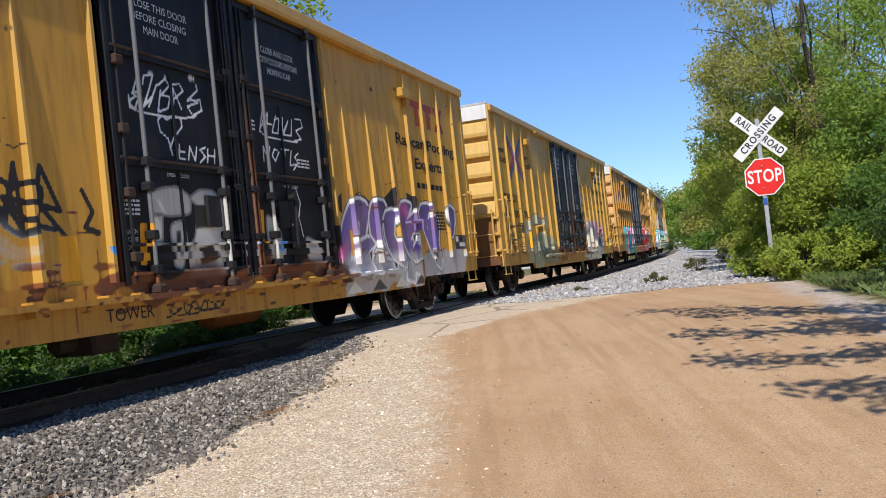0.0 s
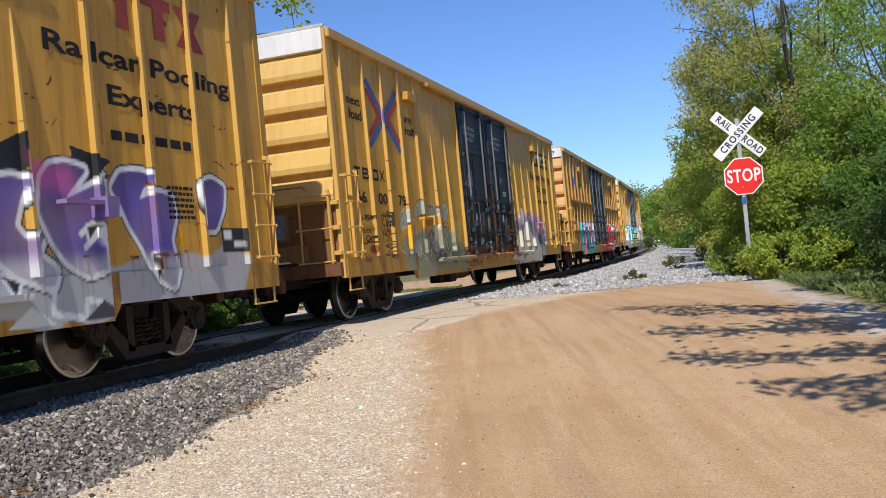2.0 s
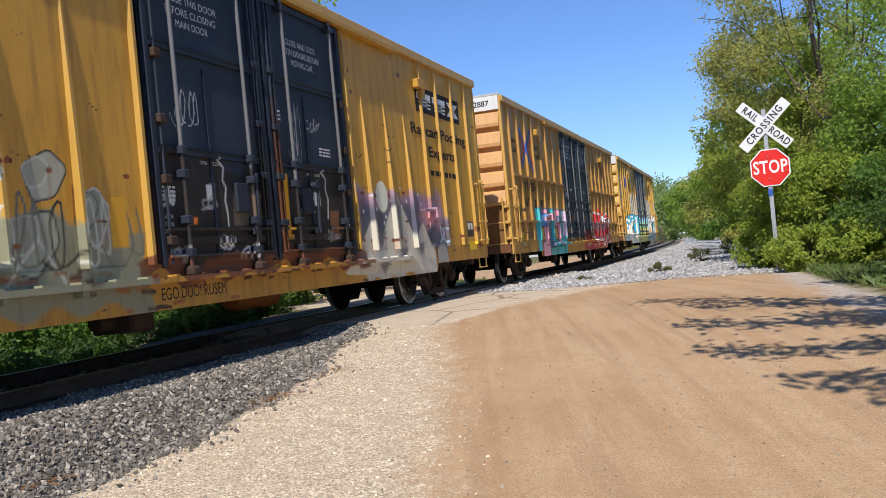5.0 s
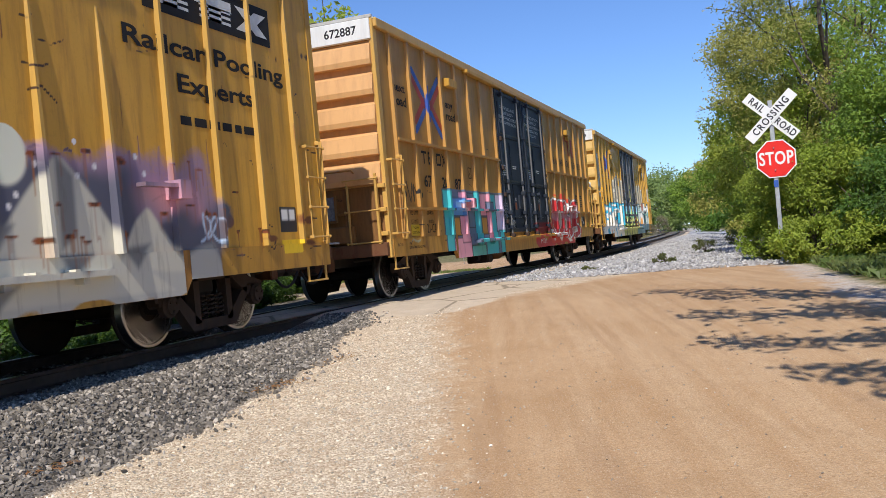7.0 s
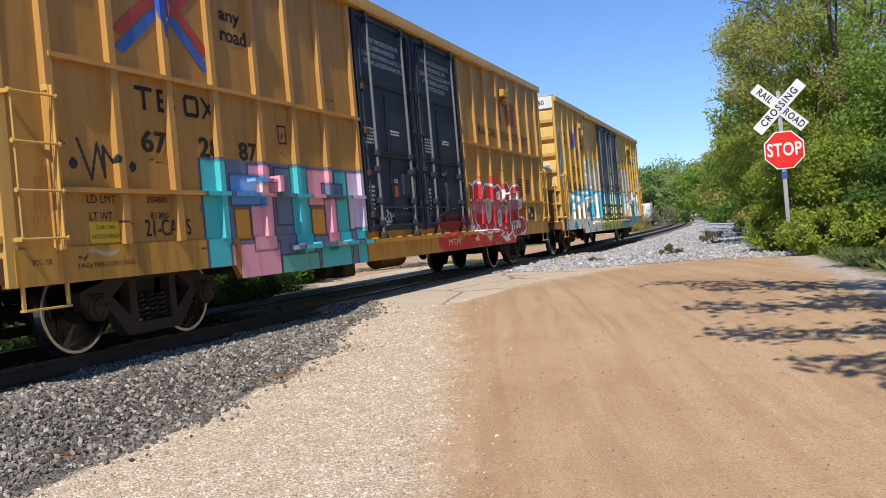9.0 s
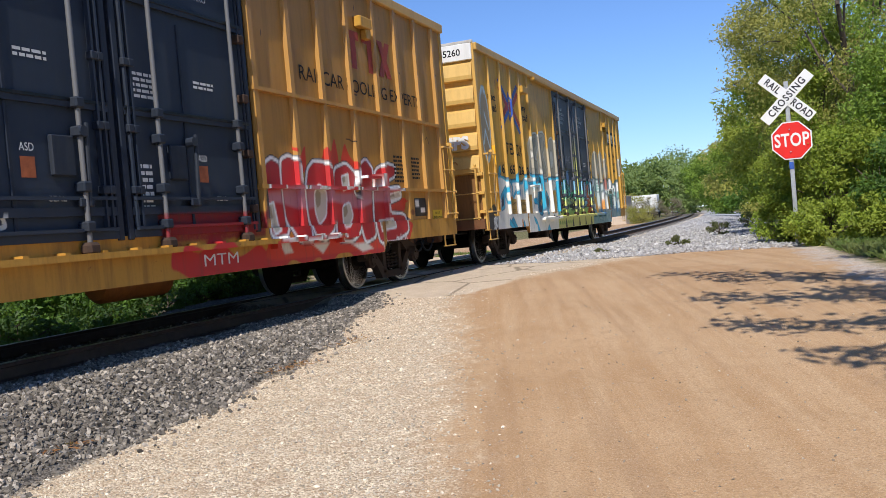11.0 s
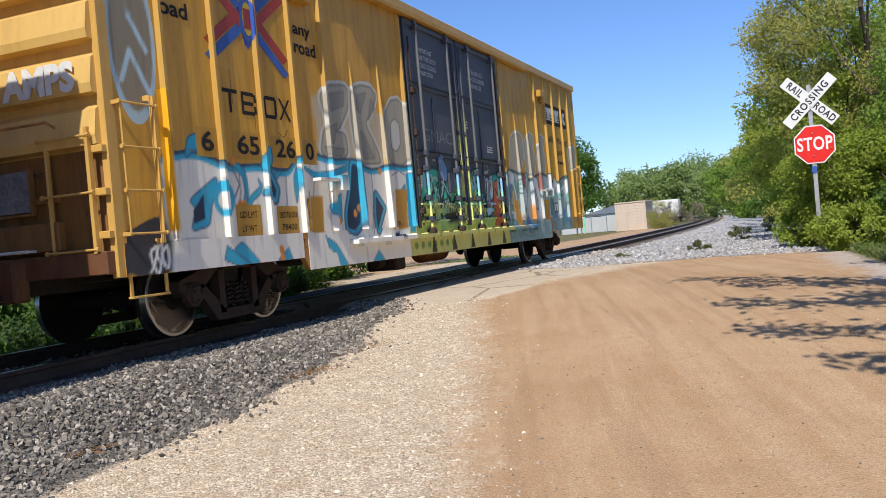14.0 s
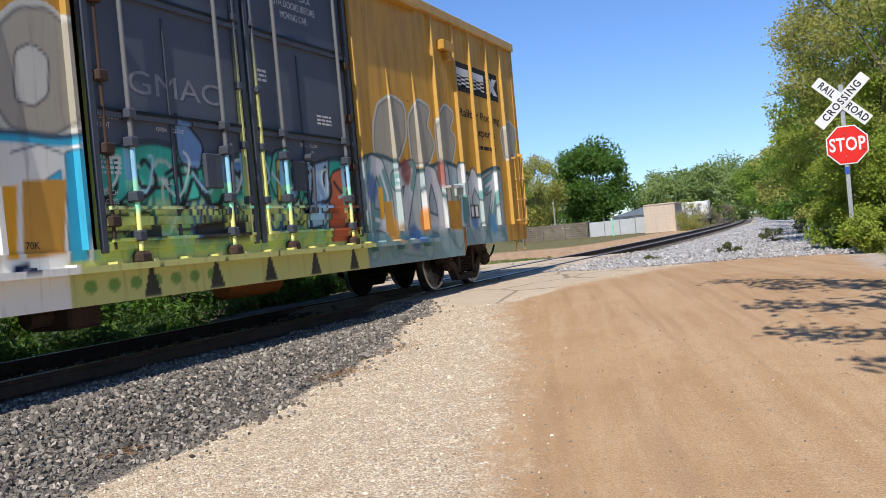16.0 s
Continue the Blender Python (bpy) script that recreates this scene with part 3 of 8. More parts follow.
LETTERS = {
    "N": [(0.1, 0), (0.1, 1), (0.9, 0), (0.9, 1)], "O": [(0.5, 0.02), (0.1, 0.25), (0.1, 0.75), (0.5, 0.98), (0.9, 0.75), (0.9, 0.25), (0.5, 0.02)],
    "B": [(0.15, 0), (0.15, 1), (0.7, 0.95), (0.75, 0.6), (0.2, 0.52), (0.85, 0.45), (0.8, 0.05), (0.15, 0)], "I": [(0.5, 0), (0.5, 1)],
    "E": [(0.9, 0.05), (0.15, 0), (0.15, 0.5), (0.75, 0.52), (0.15, 0.5), (0.15, 1), (0.9, 0.95)], "A": [(0, 0), (0.35, 1), (0.6, 1), (0.95, 0), (0.8, 0.4), (0.2, 0.4)],
    "U": [(0.1, 1), (0.1, 0.2), (0.5, 0.0), (0.9, 0.2), (0.9, 1)], "S": [(0.9, 0.9), (0.3, 1), (0.1, 0.7), (0.85, 0.4), (0.7, 0.02), (0.1, 0.08)],
    "H": [(0.1, 0), (0.1, 1), (0.1, 0.5), (0.9, 0.55), (0.9, 1), (0.9, 0)], "M": [(0.05, 0), (0.1, 1), (0.5, 0.35), (0.9, 1), (0.95, 0)],
    "n": [(0.02, 0), (0.08, 0.7), (0.35, 1), (0.65, 0.97), (0.9, 0.65), (0.98, 0), (0.75, 0.3), (0.3, 0.35)], "v": [(0, 1), (0.15, 0.15), (0.5, 0), (0.85, 0.2), (1, 1)],
    "z": [(0, 0.85), (0.85, 1), (0.25, 0.35), (0.1, 0.05), (1, 0)], "c": [(0.95, 0.75), (0.5, 1), (0.05, 0.7), (0.1, 0.25), (0.5, 0), (1, 0.2)], "t": [(0.05, 0.9), (0.5, 1), (0.95, 0.85), (0.5, 0.95), (0.4, 0.0)],
    "R": [(0.1, 0), (0.1, 1), (0.8, 0.9), (0.75, 0.55), (0.1, 0.5), (0.9, 0)], "K": [(0.1, 0), (0.1, 1), (0.1, 0.45), (0.9, 1), (0.4, 0.6), (0.95, 0)],
}


def word(y, z, letters, y0, y1, z0, z1, wave=0.0):
    """Distance to the strokes of fat sprayed letters in a row."""
    n = len(letters)
    w = (y1 - y0) / n
    best = np.full(np.shape(y), 9.0)
    for k, c in enumerate(letters):
        dz = wave * math.sin(2.3 * k + 0.7)
        best = np.minimum(best, stroke(y, z, LETTERS[c], (w * 0.74, z1 - z0 - 0.2), (y0 + k * w + w * 0.12, z0 + 0.1 + dz)))
    return best


def scrawl(y, z, y0, y1, z0, z1, seed, n=16):
    """Distance to one looping tag."""
    r = random.Random(seed)
    knots, a = [], r.random()
    for k in range(n * 3):
        t = k / (n * 3 - 1)
        a += r.uniform(0.8, 2.7)
        knots.append((y0 + (y1 - y0) * (0.1 + 0.8 * t + 0.8 / n * math.cos(a)), (z0 + z1) / 2 + (z1 - z0) * 0.5 * math.sin(a) * r.uniform(0.45, 1.0)))
    pts = []
    for i in range(1, len(knots) - 2):
        a, b, c, d = knots[i - 1 : i + 3]
        for k in range(4):
            t = k / 4
            pts.append(tuple(0.5 * (2 * b[j] + (c[j] - a[j]) * t + (2 * a[j] - 5 * b[j] + 4 * c[j] - d[j]) * t * t + (3 * b[j] - a[j] - 3 * c[j] + d[j]) * t ** 3) for j in (0, 1)))
    return stroke(y, z, pts)


class Paint:
    def __init__(self, y, z):
        self.y, self.z = np.asarray(y, float), np.asarray(z, float)
        self.c = np.zeros((*self.y.shape, 4))

    def lay(self, cover, colour):
        cover = np.clip(cover, 0, 1)
        if not cover.size or cover.max() <= 0:
            return self
        col = np.broadcast_to(np.asarray(colour, float), (*self.y.shape, 3))
        a = self.c[..., 3]
        out = cover + a * (1 - cover)
        self.c[..., :3] = np.where(out[..., None] > 1e-6, (col * cover[..., None] + self.c[..., :3] * (a * (1 - cover))[..., None]) / np.maximum(out, 1e-6)[..., None], 0)
        self.c[..., 3] = out
        return self

    def line(self, d, width, colour, soft=0.012, cover=1.0):
        soft = max(soft, 0.019) if width > 0.03 else soft
        if not d.size or d.min() > width + soft:
            return self
        return self.lay((1 - step(width - soft, width + soft, d)) * cover, colour)

    def box(self, y0, y1, z0, z1, colour, soft=0.012, cover=1.0):
        y, z = self.y, self.z
        return self.lay(step(y0 - soft, y0 + soft, y) * (1 - step(y1 - soft, y1 + soft, y)) * step(z0 - soft, z0 + soft, z) * (1 - step(z1 - soft, z1 + soft, z)) * cover, colour)

    def dot(self, cy, cz, ry, rz, colour, soft=0.10, cover=1.0):
        return self.lay((1 - step(1 - soft, 1 + soft, np.hypot((self.y - cy) / ry, (self.z - cz) / rz))) * cover, colour)

    def poly(self, pts, colour, edge=None, width=0.035, soft=0.012, cover=1.0):
        """A filled outline, with a rim of another colour round it."""
        y, z = self.y, self.z
        if len(pts) > 4:
            # rounded corners
            for _ in range(2):
                pts = [(u * a + (1 - u) * c, u * b + (1 - u) * e) for (a, b), (c, e) in zip(pts, [*pts[1:], pts[0]]) for u in (0.87, 0.13)]
        d = stroke(y, z, [*pts, pts[0]])
        if not d.size or d.min() > 8:
            return self
        inside = np.zeros(y.shape, bool)
        for (ay, az), (by, bz) in zip(pts, [*pts[1:], pts[0]]):
            if az != bz:
                inside ^= ((az > z) != (bz > z)) & (y < (by - ay) * (z - az) / (bz - az) + ay)
        d = np.where(inside, -d, d)
        if edge is not None:
            self.lay((1 - step(width - soft, width + soft, d)) * cover, edge)
        return self.lay((1 - step(-soft, soft, d)) * cover, colour)

    def tri(self, cy, z0, z1, half, colour):
        """An upright peak."""
        t = np.abs(self.y - cy) / half + (self.z - z0) / (z1 - z0)
        return self.lay((1 - step(0.97, 1.03, t)) * step(z0 - 0.01, z0 + 0.01, self.z), colour)

    def cloud(self, y0, y1, z0, z1, colour, cover=0.7, soft=0.25):
        """Spray mist with ragged rim."""
        y, z = self.y, self.z
        w = 0.12 * lump(y * 3, z * 3, 0.8)
        m = step(y0 - soft + w, y0 + soft + w, y) * (1 - step(y1 - soft + w, y1 + soft + w, y)) * step(z0 - soft, z0 + soft, z + w) * (1 - step(z1 - soft, z1 + soft, z + w))
        return self.lay(m * cover, colour)


def rusting(p, seed, y0, y1, n):
    """Scraped patches with ragged rims and the rusty runs under them."""
    r = random.Random(seed)
    for k in range(n):
        y, z = r.uniform(y0, y1), r.choice((1.22, 1.24, 1.5, 1.75, 1.98, 2.0)) + r.uniform(-0.05, 0.05)
        w, h = r.uniform(0.02, 0.09), r.uniform(0.010, 0.030)
        p.dot(y, z, w, h, (0.20, 0.05, 0.014), 0.3)
        p.dot(y + r.uniform(-0.04, 0.04), z, w * 0.5, h * 0.7, (0.05, 0.02, 0.012), 0.2)
        for q in range(r.randint(1, 3)):
            u = y + r.uniform(-w, w)
            p.line(stroke(p.y, p.z, [(u, z), (u, z - r.uniform(0.08, 0.4))]), r.uniform(0.004, 0.009), (0.26, 0.09, 0.022), 0.014, 0.7)


def rusty_sill(p, seed):
    """Rust eaten into the sill and the rails under the doors."""
    r = random.Random(seed)
    p.cloud(-2.7, 2.7, 0.90, 1.10, (0.13, 0.048, 0.022), 0.85, 0.04)
    for k in range(70):
        y, w = r.uniform(-4.6, 3.0), r.uniform(0.03, 0.22)
        z = r.choice((0.62, 0.80, 0.84, 0.90, 1.0, 1.05)) + r.uniform(-0.03, 0.03)
        p.line(stroke(p.y, p.z, [(y, z), (y + w, z + r.uniform(-0.02, 0.02))]), r.uniform(0.006, 0.026), ((0.16, 0.05, 0.02), (0.05, 0.022, 0.014), (0.26, 0.09, 0.025))[k % 3], 0.014, 0.85)


def wear(p, seed, n=70, low=0.5):
    """Gouges, dark scuffs and rusty runs on the sheets."""
    r = random.Random(seed)
    for k in range(n):
        y, z = r.uniform(-9.0, 9.0), 0.95 + 3.5 * r.random() ** (1 + low)
        if abs(y) < 2.45:
            continue
        if k % 3 == 0:
            h = r.uniform(0.1, 0.5)
            p.line(stroke(p.y, p.z, [(y, z), (y + r.uniform(-0.015, 0.015), z - h)]), r.uniform(0.004, 0.014), (0.15, 0.055, 0.02), 0.012, 0.75)
        else:
            w = r.uniform(0.05, 0.35)
            p.line(stroke(p.y, p.z, [(y, z), (y + w * 0.5, z + r.uniform(-0.05, 0.05)), (y + w, z + r.uniform(-0.08, 0.08))]), r.uniform(0.004, 0.013), (0.06, 0.03, 0.018), 0.01, 0.85)
    for k in range(n // 6):
        y = r.uniform(-8.8, 8.8)
        if abs(y) > 2.5:
            p.dot(y, r.uniform(1.0, 1.45), r.uniform(0.05, 0.2), r.uniform(0.03, 0.10), (0.16, 0.055, 0.02), 0.5, 0.7)
    return p


INK, CHALK = (0.014, 0.013, 0.015), (0.70, 0.70, 0.68)


def paint_a(y, z):
    p = Paint(y, z)
    wear(p, 5, 200)
    # dark scrawl and orange patch ahead of the doors
    for k in range(4):
        p.line(scrawl(p.y, p.z, -7.4 + 1.05 * k, -6.2 + 1.05 * k, 1.45, 2.2, 20 + k, 4), 0.026, INK)
    for pts in ([(-4.3, 1.5), (-4.1, 2.15), (-3.95, 1.55), (-4.25, 1.75), (-3.85, 1.8)], [(-3.9, 2.1), (-3.75, 1.6), (-3.6, 2.15), (-3.55, 1.55), (-3.75, 1.85), (-3.4, 1.8)], [(-3.45, 1.55), (-3.3, 2.15), (-3.1, 1.75), (-3.35, 1.8), (-3.0, 1.45)], [(-2.8, 1.95), (-2.68, 1.75), (-2.8, 1.6), (-2.62, 1.55)]):
        p.line(stroke(p.y, p.z, pts), 0.026, INK)
    p.box(-3.16, -2.92, 1.10, 1.52, (0.62, 0.28, 0.01))
    p.cloud(-3.9, -3.2, 1.25, 1.5, (0.35, 0.42, 0.45), 0.4, 0.12)
    # doors: pale paint torn through, and white tags
    for pts in ([(-1.83, 1.95), (-1.61, 2.02), (-1.34, 2.05), (-1.12, 1.95), (-1.15, 1.77), (-1.51, 1.74), (-1.80, 1.77)], [(-1.12, 1.94), (-0.94, 2.03), (-0.70, 2.04), (-0.50, 1.96), (-0.49, 1.64), (-0.53, 1.17), (-0.72, 1.04), (-1.31, 1.08), (-1.21, 1.38), (-1.08, 1.50), (-0.97, 1.86)], [(-1.79, 1.71), (-1.65, 1.73), (-1.70, 1.45), (-1.86, 1.43)], [(-1.52, 1.63), (-1.30, 1.68), (-1.25, 1.44), (-1.38, 1.15), (-1.51, 1.20)], [(-0.13, 1.99), (0.08, 2.03), (0.14, 1.75), (0.15, 1.43), (0.18, 1.04), (-0.12, 1.01), (-0.19, 1.43)], [(0.49, 1.79), (0.76, 1.68), (0.84, 1.35), (0.76, 1.12), (0.51, 1.15), (0.48, 1.43)], [(1.49, 1.50), (1.81, 1.41), (1.96, 1.12), (1.64, 1.01), (1.51, 1.18)]):
        p.poly(pts, (0.46, 0.45, 0.42), (0.16, 0.15, 0.14), 0.03, cover=0.9)
    for pts in ([(-1.05, 1.87), (-0.57, 1.89), (-0.60, 1.62), (-1.07, 1.60)], [(-1.05, 1.38), (-0.77, 1.42), (-0.69, 1.24), (-1.03, 1.18)], [(-0.10, 1.64), (0.01, 1.65), (0.01, 1.36), (-0.10, 1.36)], [(-1.43, 1.57), (-1.35, 1.57), (-1.39, 1.32), (-1.45, 1.32)]):
        p.poly(pts, (0.03, 0.026, 0.024))
    p.poly([(0.32, 1.85), (0.43, 1.85), (0.39, 1.41), (0.28, 1.41)], (0.60, 0.28, 0.02)).poly([(-2.02, 1.65), (-1.91, 1.65), (-1.97, 1.21), (-2.07, 1.22)], (0.60, 0.28, 0.02))
    p.poly([(-2.53, 1.41), (-2.44, 1.42), (-2.44, 1.33), (-2.52, 1.32)], (0.04, 0.20, 0.55)).poly([(-0.01, 1.41), (0.15, 1.41), (0.13, 1.33), (-0.00, 1.33)], (0.04, 0.20, 0.55)).poly([(0.68, 1.46), (0.83, 1.46), (0.81, 1.27), (0.67, 1.27)], (0.05, 0.24, 0.55))
    for k, pts in enumerate((
        [(-1.85, 3.17), (-1.94, 3.00), (-1.79, 3.06), (-1.93, 2.83), (-2.01, 2.91), (-1.87, 2.99)], [(-1.76, 3.12), (-1.73, 3.22), (-1.57, 3.26), (-1.66, 3.08), (-1.78, 2.88), (-1.61, 3.02), (-1.52, 3.16), (-1.69, 2.89)], [(-1.49, 3.16), (-1.36, 3.25), (-1.30, 3.18), (-1.45, 3.06), (-1.30, 3.06), (-1.36, 2.92), (-1.54, 2.86), (-1.46, 3.11)],
        [(-1.23, 3.21), (-1.11, 3.23), (-1.05, 3.16), (-1.24, 3.04), (-1.28, 2.88), (-1.24, 3.17), (-1.11, 2.94)], [(-0.97, 3.31), (-0.83, 3.35), (-0.77, 3.21), (-0.99, 3.06), (-0.74, 3.10), (-0.72, 2.98), (-0.91, 2.90), (-1.00, 2.99), (-0.77, 3.07)], [(-2.00, 2.97), (-2.00, 2.85), (-1.81, 2.82), (-1.53, 2.82), (-1.13, 2.84), (-0.85, 2.89)],
        [(-1.56, 2.77), (-1.49, 2.83), (-1.40, 2.79), (-1.29, 2.85), (-1.15, 2.84), (-1.14, 2.74), (-1.31, 2.60), (-1.39, 2.48), (-1.36, 2.40)], [(-1.56, 2.77), (-1.54, 2.65), (-1.41, 2.58), (-1.39, 2.48)],
        [(-1.22, 2.54), (-1.25, 2.38), (-1.14, 2.37)], [(-1.23, 2.46), (-1.13, 2.46)], [(-1.08, 2.37), (-1.03, 2.53), (-0.95, 2.37), (-0.90, 2.53)], [(-0.72, 2.55), (-0.84, 2.51), (-0.74, 2.44), (-0.86, 2.36)], [(-0.68, 2.54), (-0.71, 2.37), (-0.69, 2.46), (-0.56, 2.45), (-0.54, 2.54), (-0.57, 2.37)],
        [(0.65, 3.17), (0.54, 2.90), (0.78, 3.15), (0.70, 2.88), (0.62, 3.02), (0.87, 2.99)], [(0.99, 3.14), (0.85, 2.89), (1.00, 2.89), (1.07, 3.11), (0.94, 3.08)], [(1.17, 3.14), (1.12, 2.90), (1.31, 3.10), (1.15, 2.89), (1.37, 2.91), (1.42, 3.14)], [(1.51, 3.15), (1.68, 3.17), (1.72, 3.06), (1.51, 2.99), (1.65, 2.88), (1.45, 2.84)], [(0.53, 2.88), (0.69, 2.82), (1.13, 2.82), (1.53, 2.83)],
        [(0.57, 2.49), (0.58, 2.69), (0.69, 2.51), (0.75, 2.70)], [(0.87, 2.68), (0.98, 2.64), (0.86, 2.51), (0.79, 2.58), (0.87, 2.68)], [(1.05, 2.69), (1.26, 2.70)], [(1.15, 2.69), (1.10, 2.50)], [(1.32, 2.69), (1.25, 2.49), (1.41, 2.50)], [(1.51, 2.67), (1.40, 2.61), (1.48, 2.53), (1.33, 2.42)],
    )):
        p.line(stroke(p.y, p.z, pts), 0.012, CHALK)
    p.line(stroke(p.y, p.z, [(-0.40, 2.01), (-0.44, 1.81), (-0.40, 1.74), (-0.45, 1.57), (-0.42, 1.43)]), 0.012, CHALK).line(stroke(p.y, p.z, [(1.32, 2.20), (1.43, 1.97), (1.35, 1.77), (1.43, 1.50)]), 0.012, CHALK)
    p.cloud(-2.3, 2.3, 1.02, 1.16, (0.15, 0.055, 0.025), 0.7, 0.05)
    # purple piece behind the doors: fat letters with pale rims, dark spikes behind, grey feet
    for pts in ([(2.60, 2.07), (2.80, 2.18), (2.75, 1.85), (2.56, 1.97)], [(3.60, 2.18), (3.83, 2.07), (3.73, 1.98), (3.62, 2.06)], [(4.34, 2.11), (4.94, 2.39), (4.84, 1.95), (4.48, 1.97)], [(5.47, 2.30), (6.06, 2.19), (5.61, 1.92), (5.52, 2.12)], [(2.43, 1.65), (2.65, 1.70), (2.57, 1.26), (2.38, 1.17)]):
        p.poly(pts, INK)
    p.cloud(2.45, 8.5, 0.6, 1.22, (0.34, 0.34, 0.35), 0.95, 0.08)
    shade = np.stack([0.15 + 0.05 * lump(p.y, p.z, 0.4), 0.105 + 0.035 * lump(p.y, p.z, 0.4), 0.27 + 0.06 * lump(p.y, p.z, 0.3)], -1)
    foot = step(1.32, 1.12, p.z)[..., None]
    dusk = step(1.75, 2.15, p.z)[..., None]
    shade = shade * (1 - foot) + np.array((0.38, 0.37, 0.41)) * foot
    shade = shade * (1 - 0.6 * dusk) + np.array((0.05, 0.04, 0.09)) * 0.6 * dusk
    for pts in (
        [(2.56, 1.16), (2.61, 1.48), (2.75, 1.73), (2.96, 1.94), (3.13, 2.07), (3.43, 2.10), (3.66, 2.05), (3.75, 1.95), (3.68, 1.79), (3.51, 1.50), (3.87, 1.44), (3.97, 1.34), (3.73, 1.20), (3.64, 1.04), (3.80, 0.90), (3.14, 0.93), (2.73, 1.00)],
        [(3.74, 1.54), (3.73, 1.79), (3.86, 2.02), (4.05, 2.11), (4.40, 2.10), (4.50, 2.00), (4.32, 1.84), (4.20, 1.63), (4.22, 1.39), (4.37, 1.23), (4.11, 1.28), (3.92, 1.40), (3.79, 1.50)],
        [(4.31, 1.78), (4.45, 1.92), (4.72, 1.96), (4.90, 1.93), (4.79, 1.73), (4.71, 1.52), (4.84, 1.39), (5.09, 1.49), (4.95, 1.26), (5.18, 1.12), (5.09, 0.94), (4.70, 1.07), (4.43, 1.27), (4.32, 1.51)],
        [(5.06, 1.96), (5.18, 2.09), (5.39, 2.13), (5.69, 2.08), (5.46, 1.88), (5.36, 1.78), (5.77, 1.93), (5.92, 2.04), (5.94, 1.87), (5.84, 1.56), (5.76, 1.39), (5.84, 1.10), (5.56, 1.04), (5.30, 1.19), (5.16, 1.36), (5.01, 1.64)],
        [(6.01, 1.91), (6.17, 2.09), (6.51, 2.12), (6.71, 2.07), (6.54, 1.93), (6.45, 1.81), (6.75, 1.91), (7.04, 1.87), (7.07, 1.64), (6.95, 1.38), (7.04, 1.07), (6.93, 0.85), (6.69, 0.94), (6.54, 1.13), (6.44, 1.31), (6.27, 1.52), (6.15, 1.74)],
        [(7.57, 2.05), (7.85, 2.12), (8.13, 2.03), (8.08, 1.78), (7.87, 1.49), (7.66, 1.49)],
    ):
        p.poly(pts, INK, INK, 0.075)
        p.poly(pts, shade, CHALK, 0.055)
    for pts in ([(2.92, 1.15), (3.02, 1.38), (3.15, 1.57), (3.31, 1.71), (3.25, 1.51), (3.16, 1.35)], [(3.55, 1.50), (3.29, 1.44), (3.13, 1.34), (3.01, 1.14)], [(3.96, 1.40), (3.77, 1.28), (3.67, 1.11), (3.74, 0.95)], [(5.53, 1.45), (5.71, 1.56), (5.82, 1.49), (5.58, 1.32)], [(4.32, 1.13), (4.55, 1.09), (4.67, 0.90)], [(5.09, 0.94), (5.06, 0.72), (5.48, 0.64), (5.51, 0.82), (5.70, 0.78)]):
        p.line(stroke(p.y, p.z, pts), 0.030, CHALK)
    for pts in ([(3.62, 1.23), (3.74, 1.29), (3.66, 1.07)], [(5.62, 1.52), (5.79, 1.54), (5.64, 1.39)], [(4.50, 1.09), (4.69, 1.02), (4.64, 0.90)], [(6.60, 1.23), (6.73, 1.12), (6.65, 0.94)], [(3.23, 1.66), (3.31, 1.71), (3.23, 1.52)]):
        p.poly(pts, INK, CHALK, 0.03)
    p.cloud(5.0, 5.5, 1.75, 2.1, (0.55, 0.10, 0.28), 0.6, 0.12)
    p.cloud(2.3, 2.9, 1.15, 1.40, (0.55, 0.10, 0.30), 0.7, 0.10)
    p.box(2.95, 3.05, 1.2, 1.6, (0.62, 0.28, 0.01)).box(7.1, 7.18, 1.25, 1.55, (0.62, 0.28, 0.01))
    p.box(7.98, 8.5, 1.22, 1.52, (0.02, 0.02, 0.025)).box(8.02, 8.2, 1.38, 1.49, (0.6, 0.6, 0.6)).box(8.24, 8.46, 1.28, 1.36, (0.6, 0.6, 0.6))
    for k in range(5):
        p.tri(2.9 + 0.95 * k, 0.62, 0.8, 0.3, (0.05, 0.05, 0.06) if k % 2 else (0.55, 0.55, 0.5))
    p.line(scrawl(p.y, p.z, -1.85, -0.6, 0.64, 0.80, 134, 7), 0.011, INK)
    rusty_sill(p, 61)
    rusting(p, 90, 2.6, 8.6, 22)
    rusting(p, 91, -8.6, -2.6, 22)
    return p.c


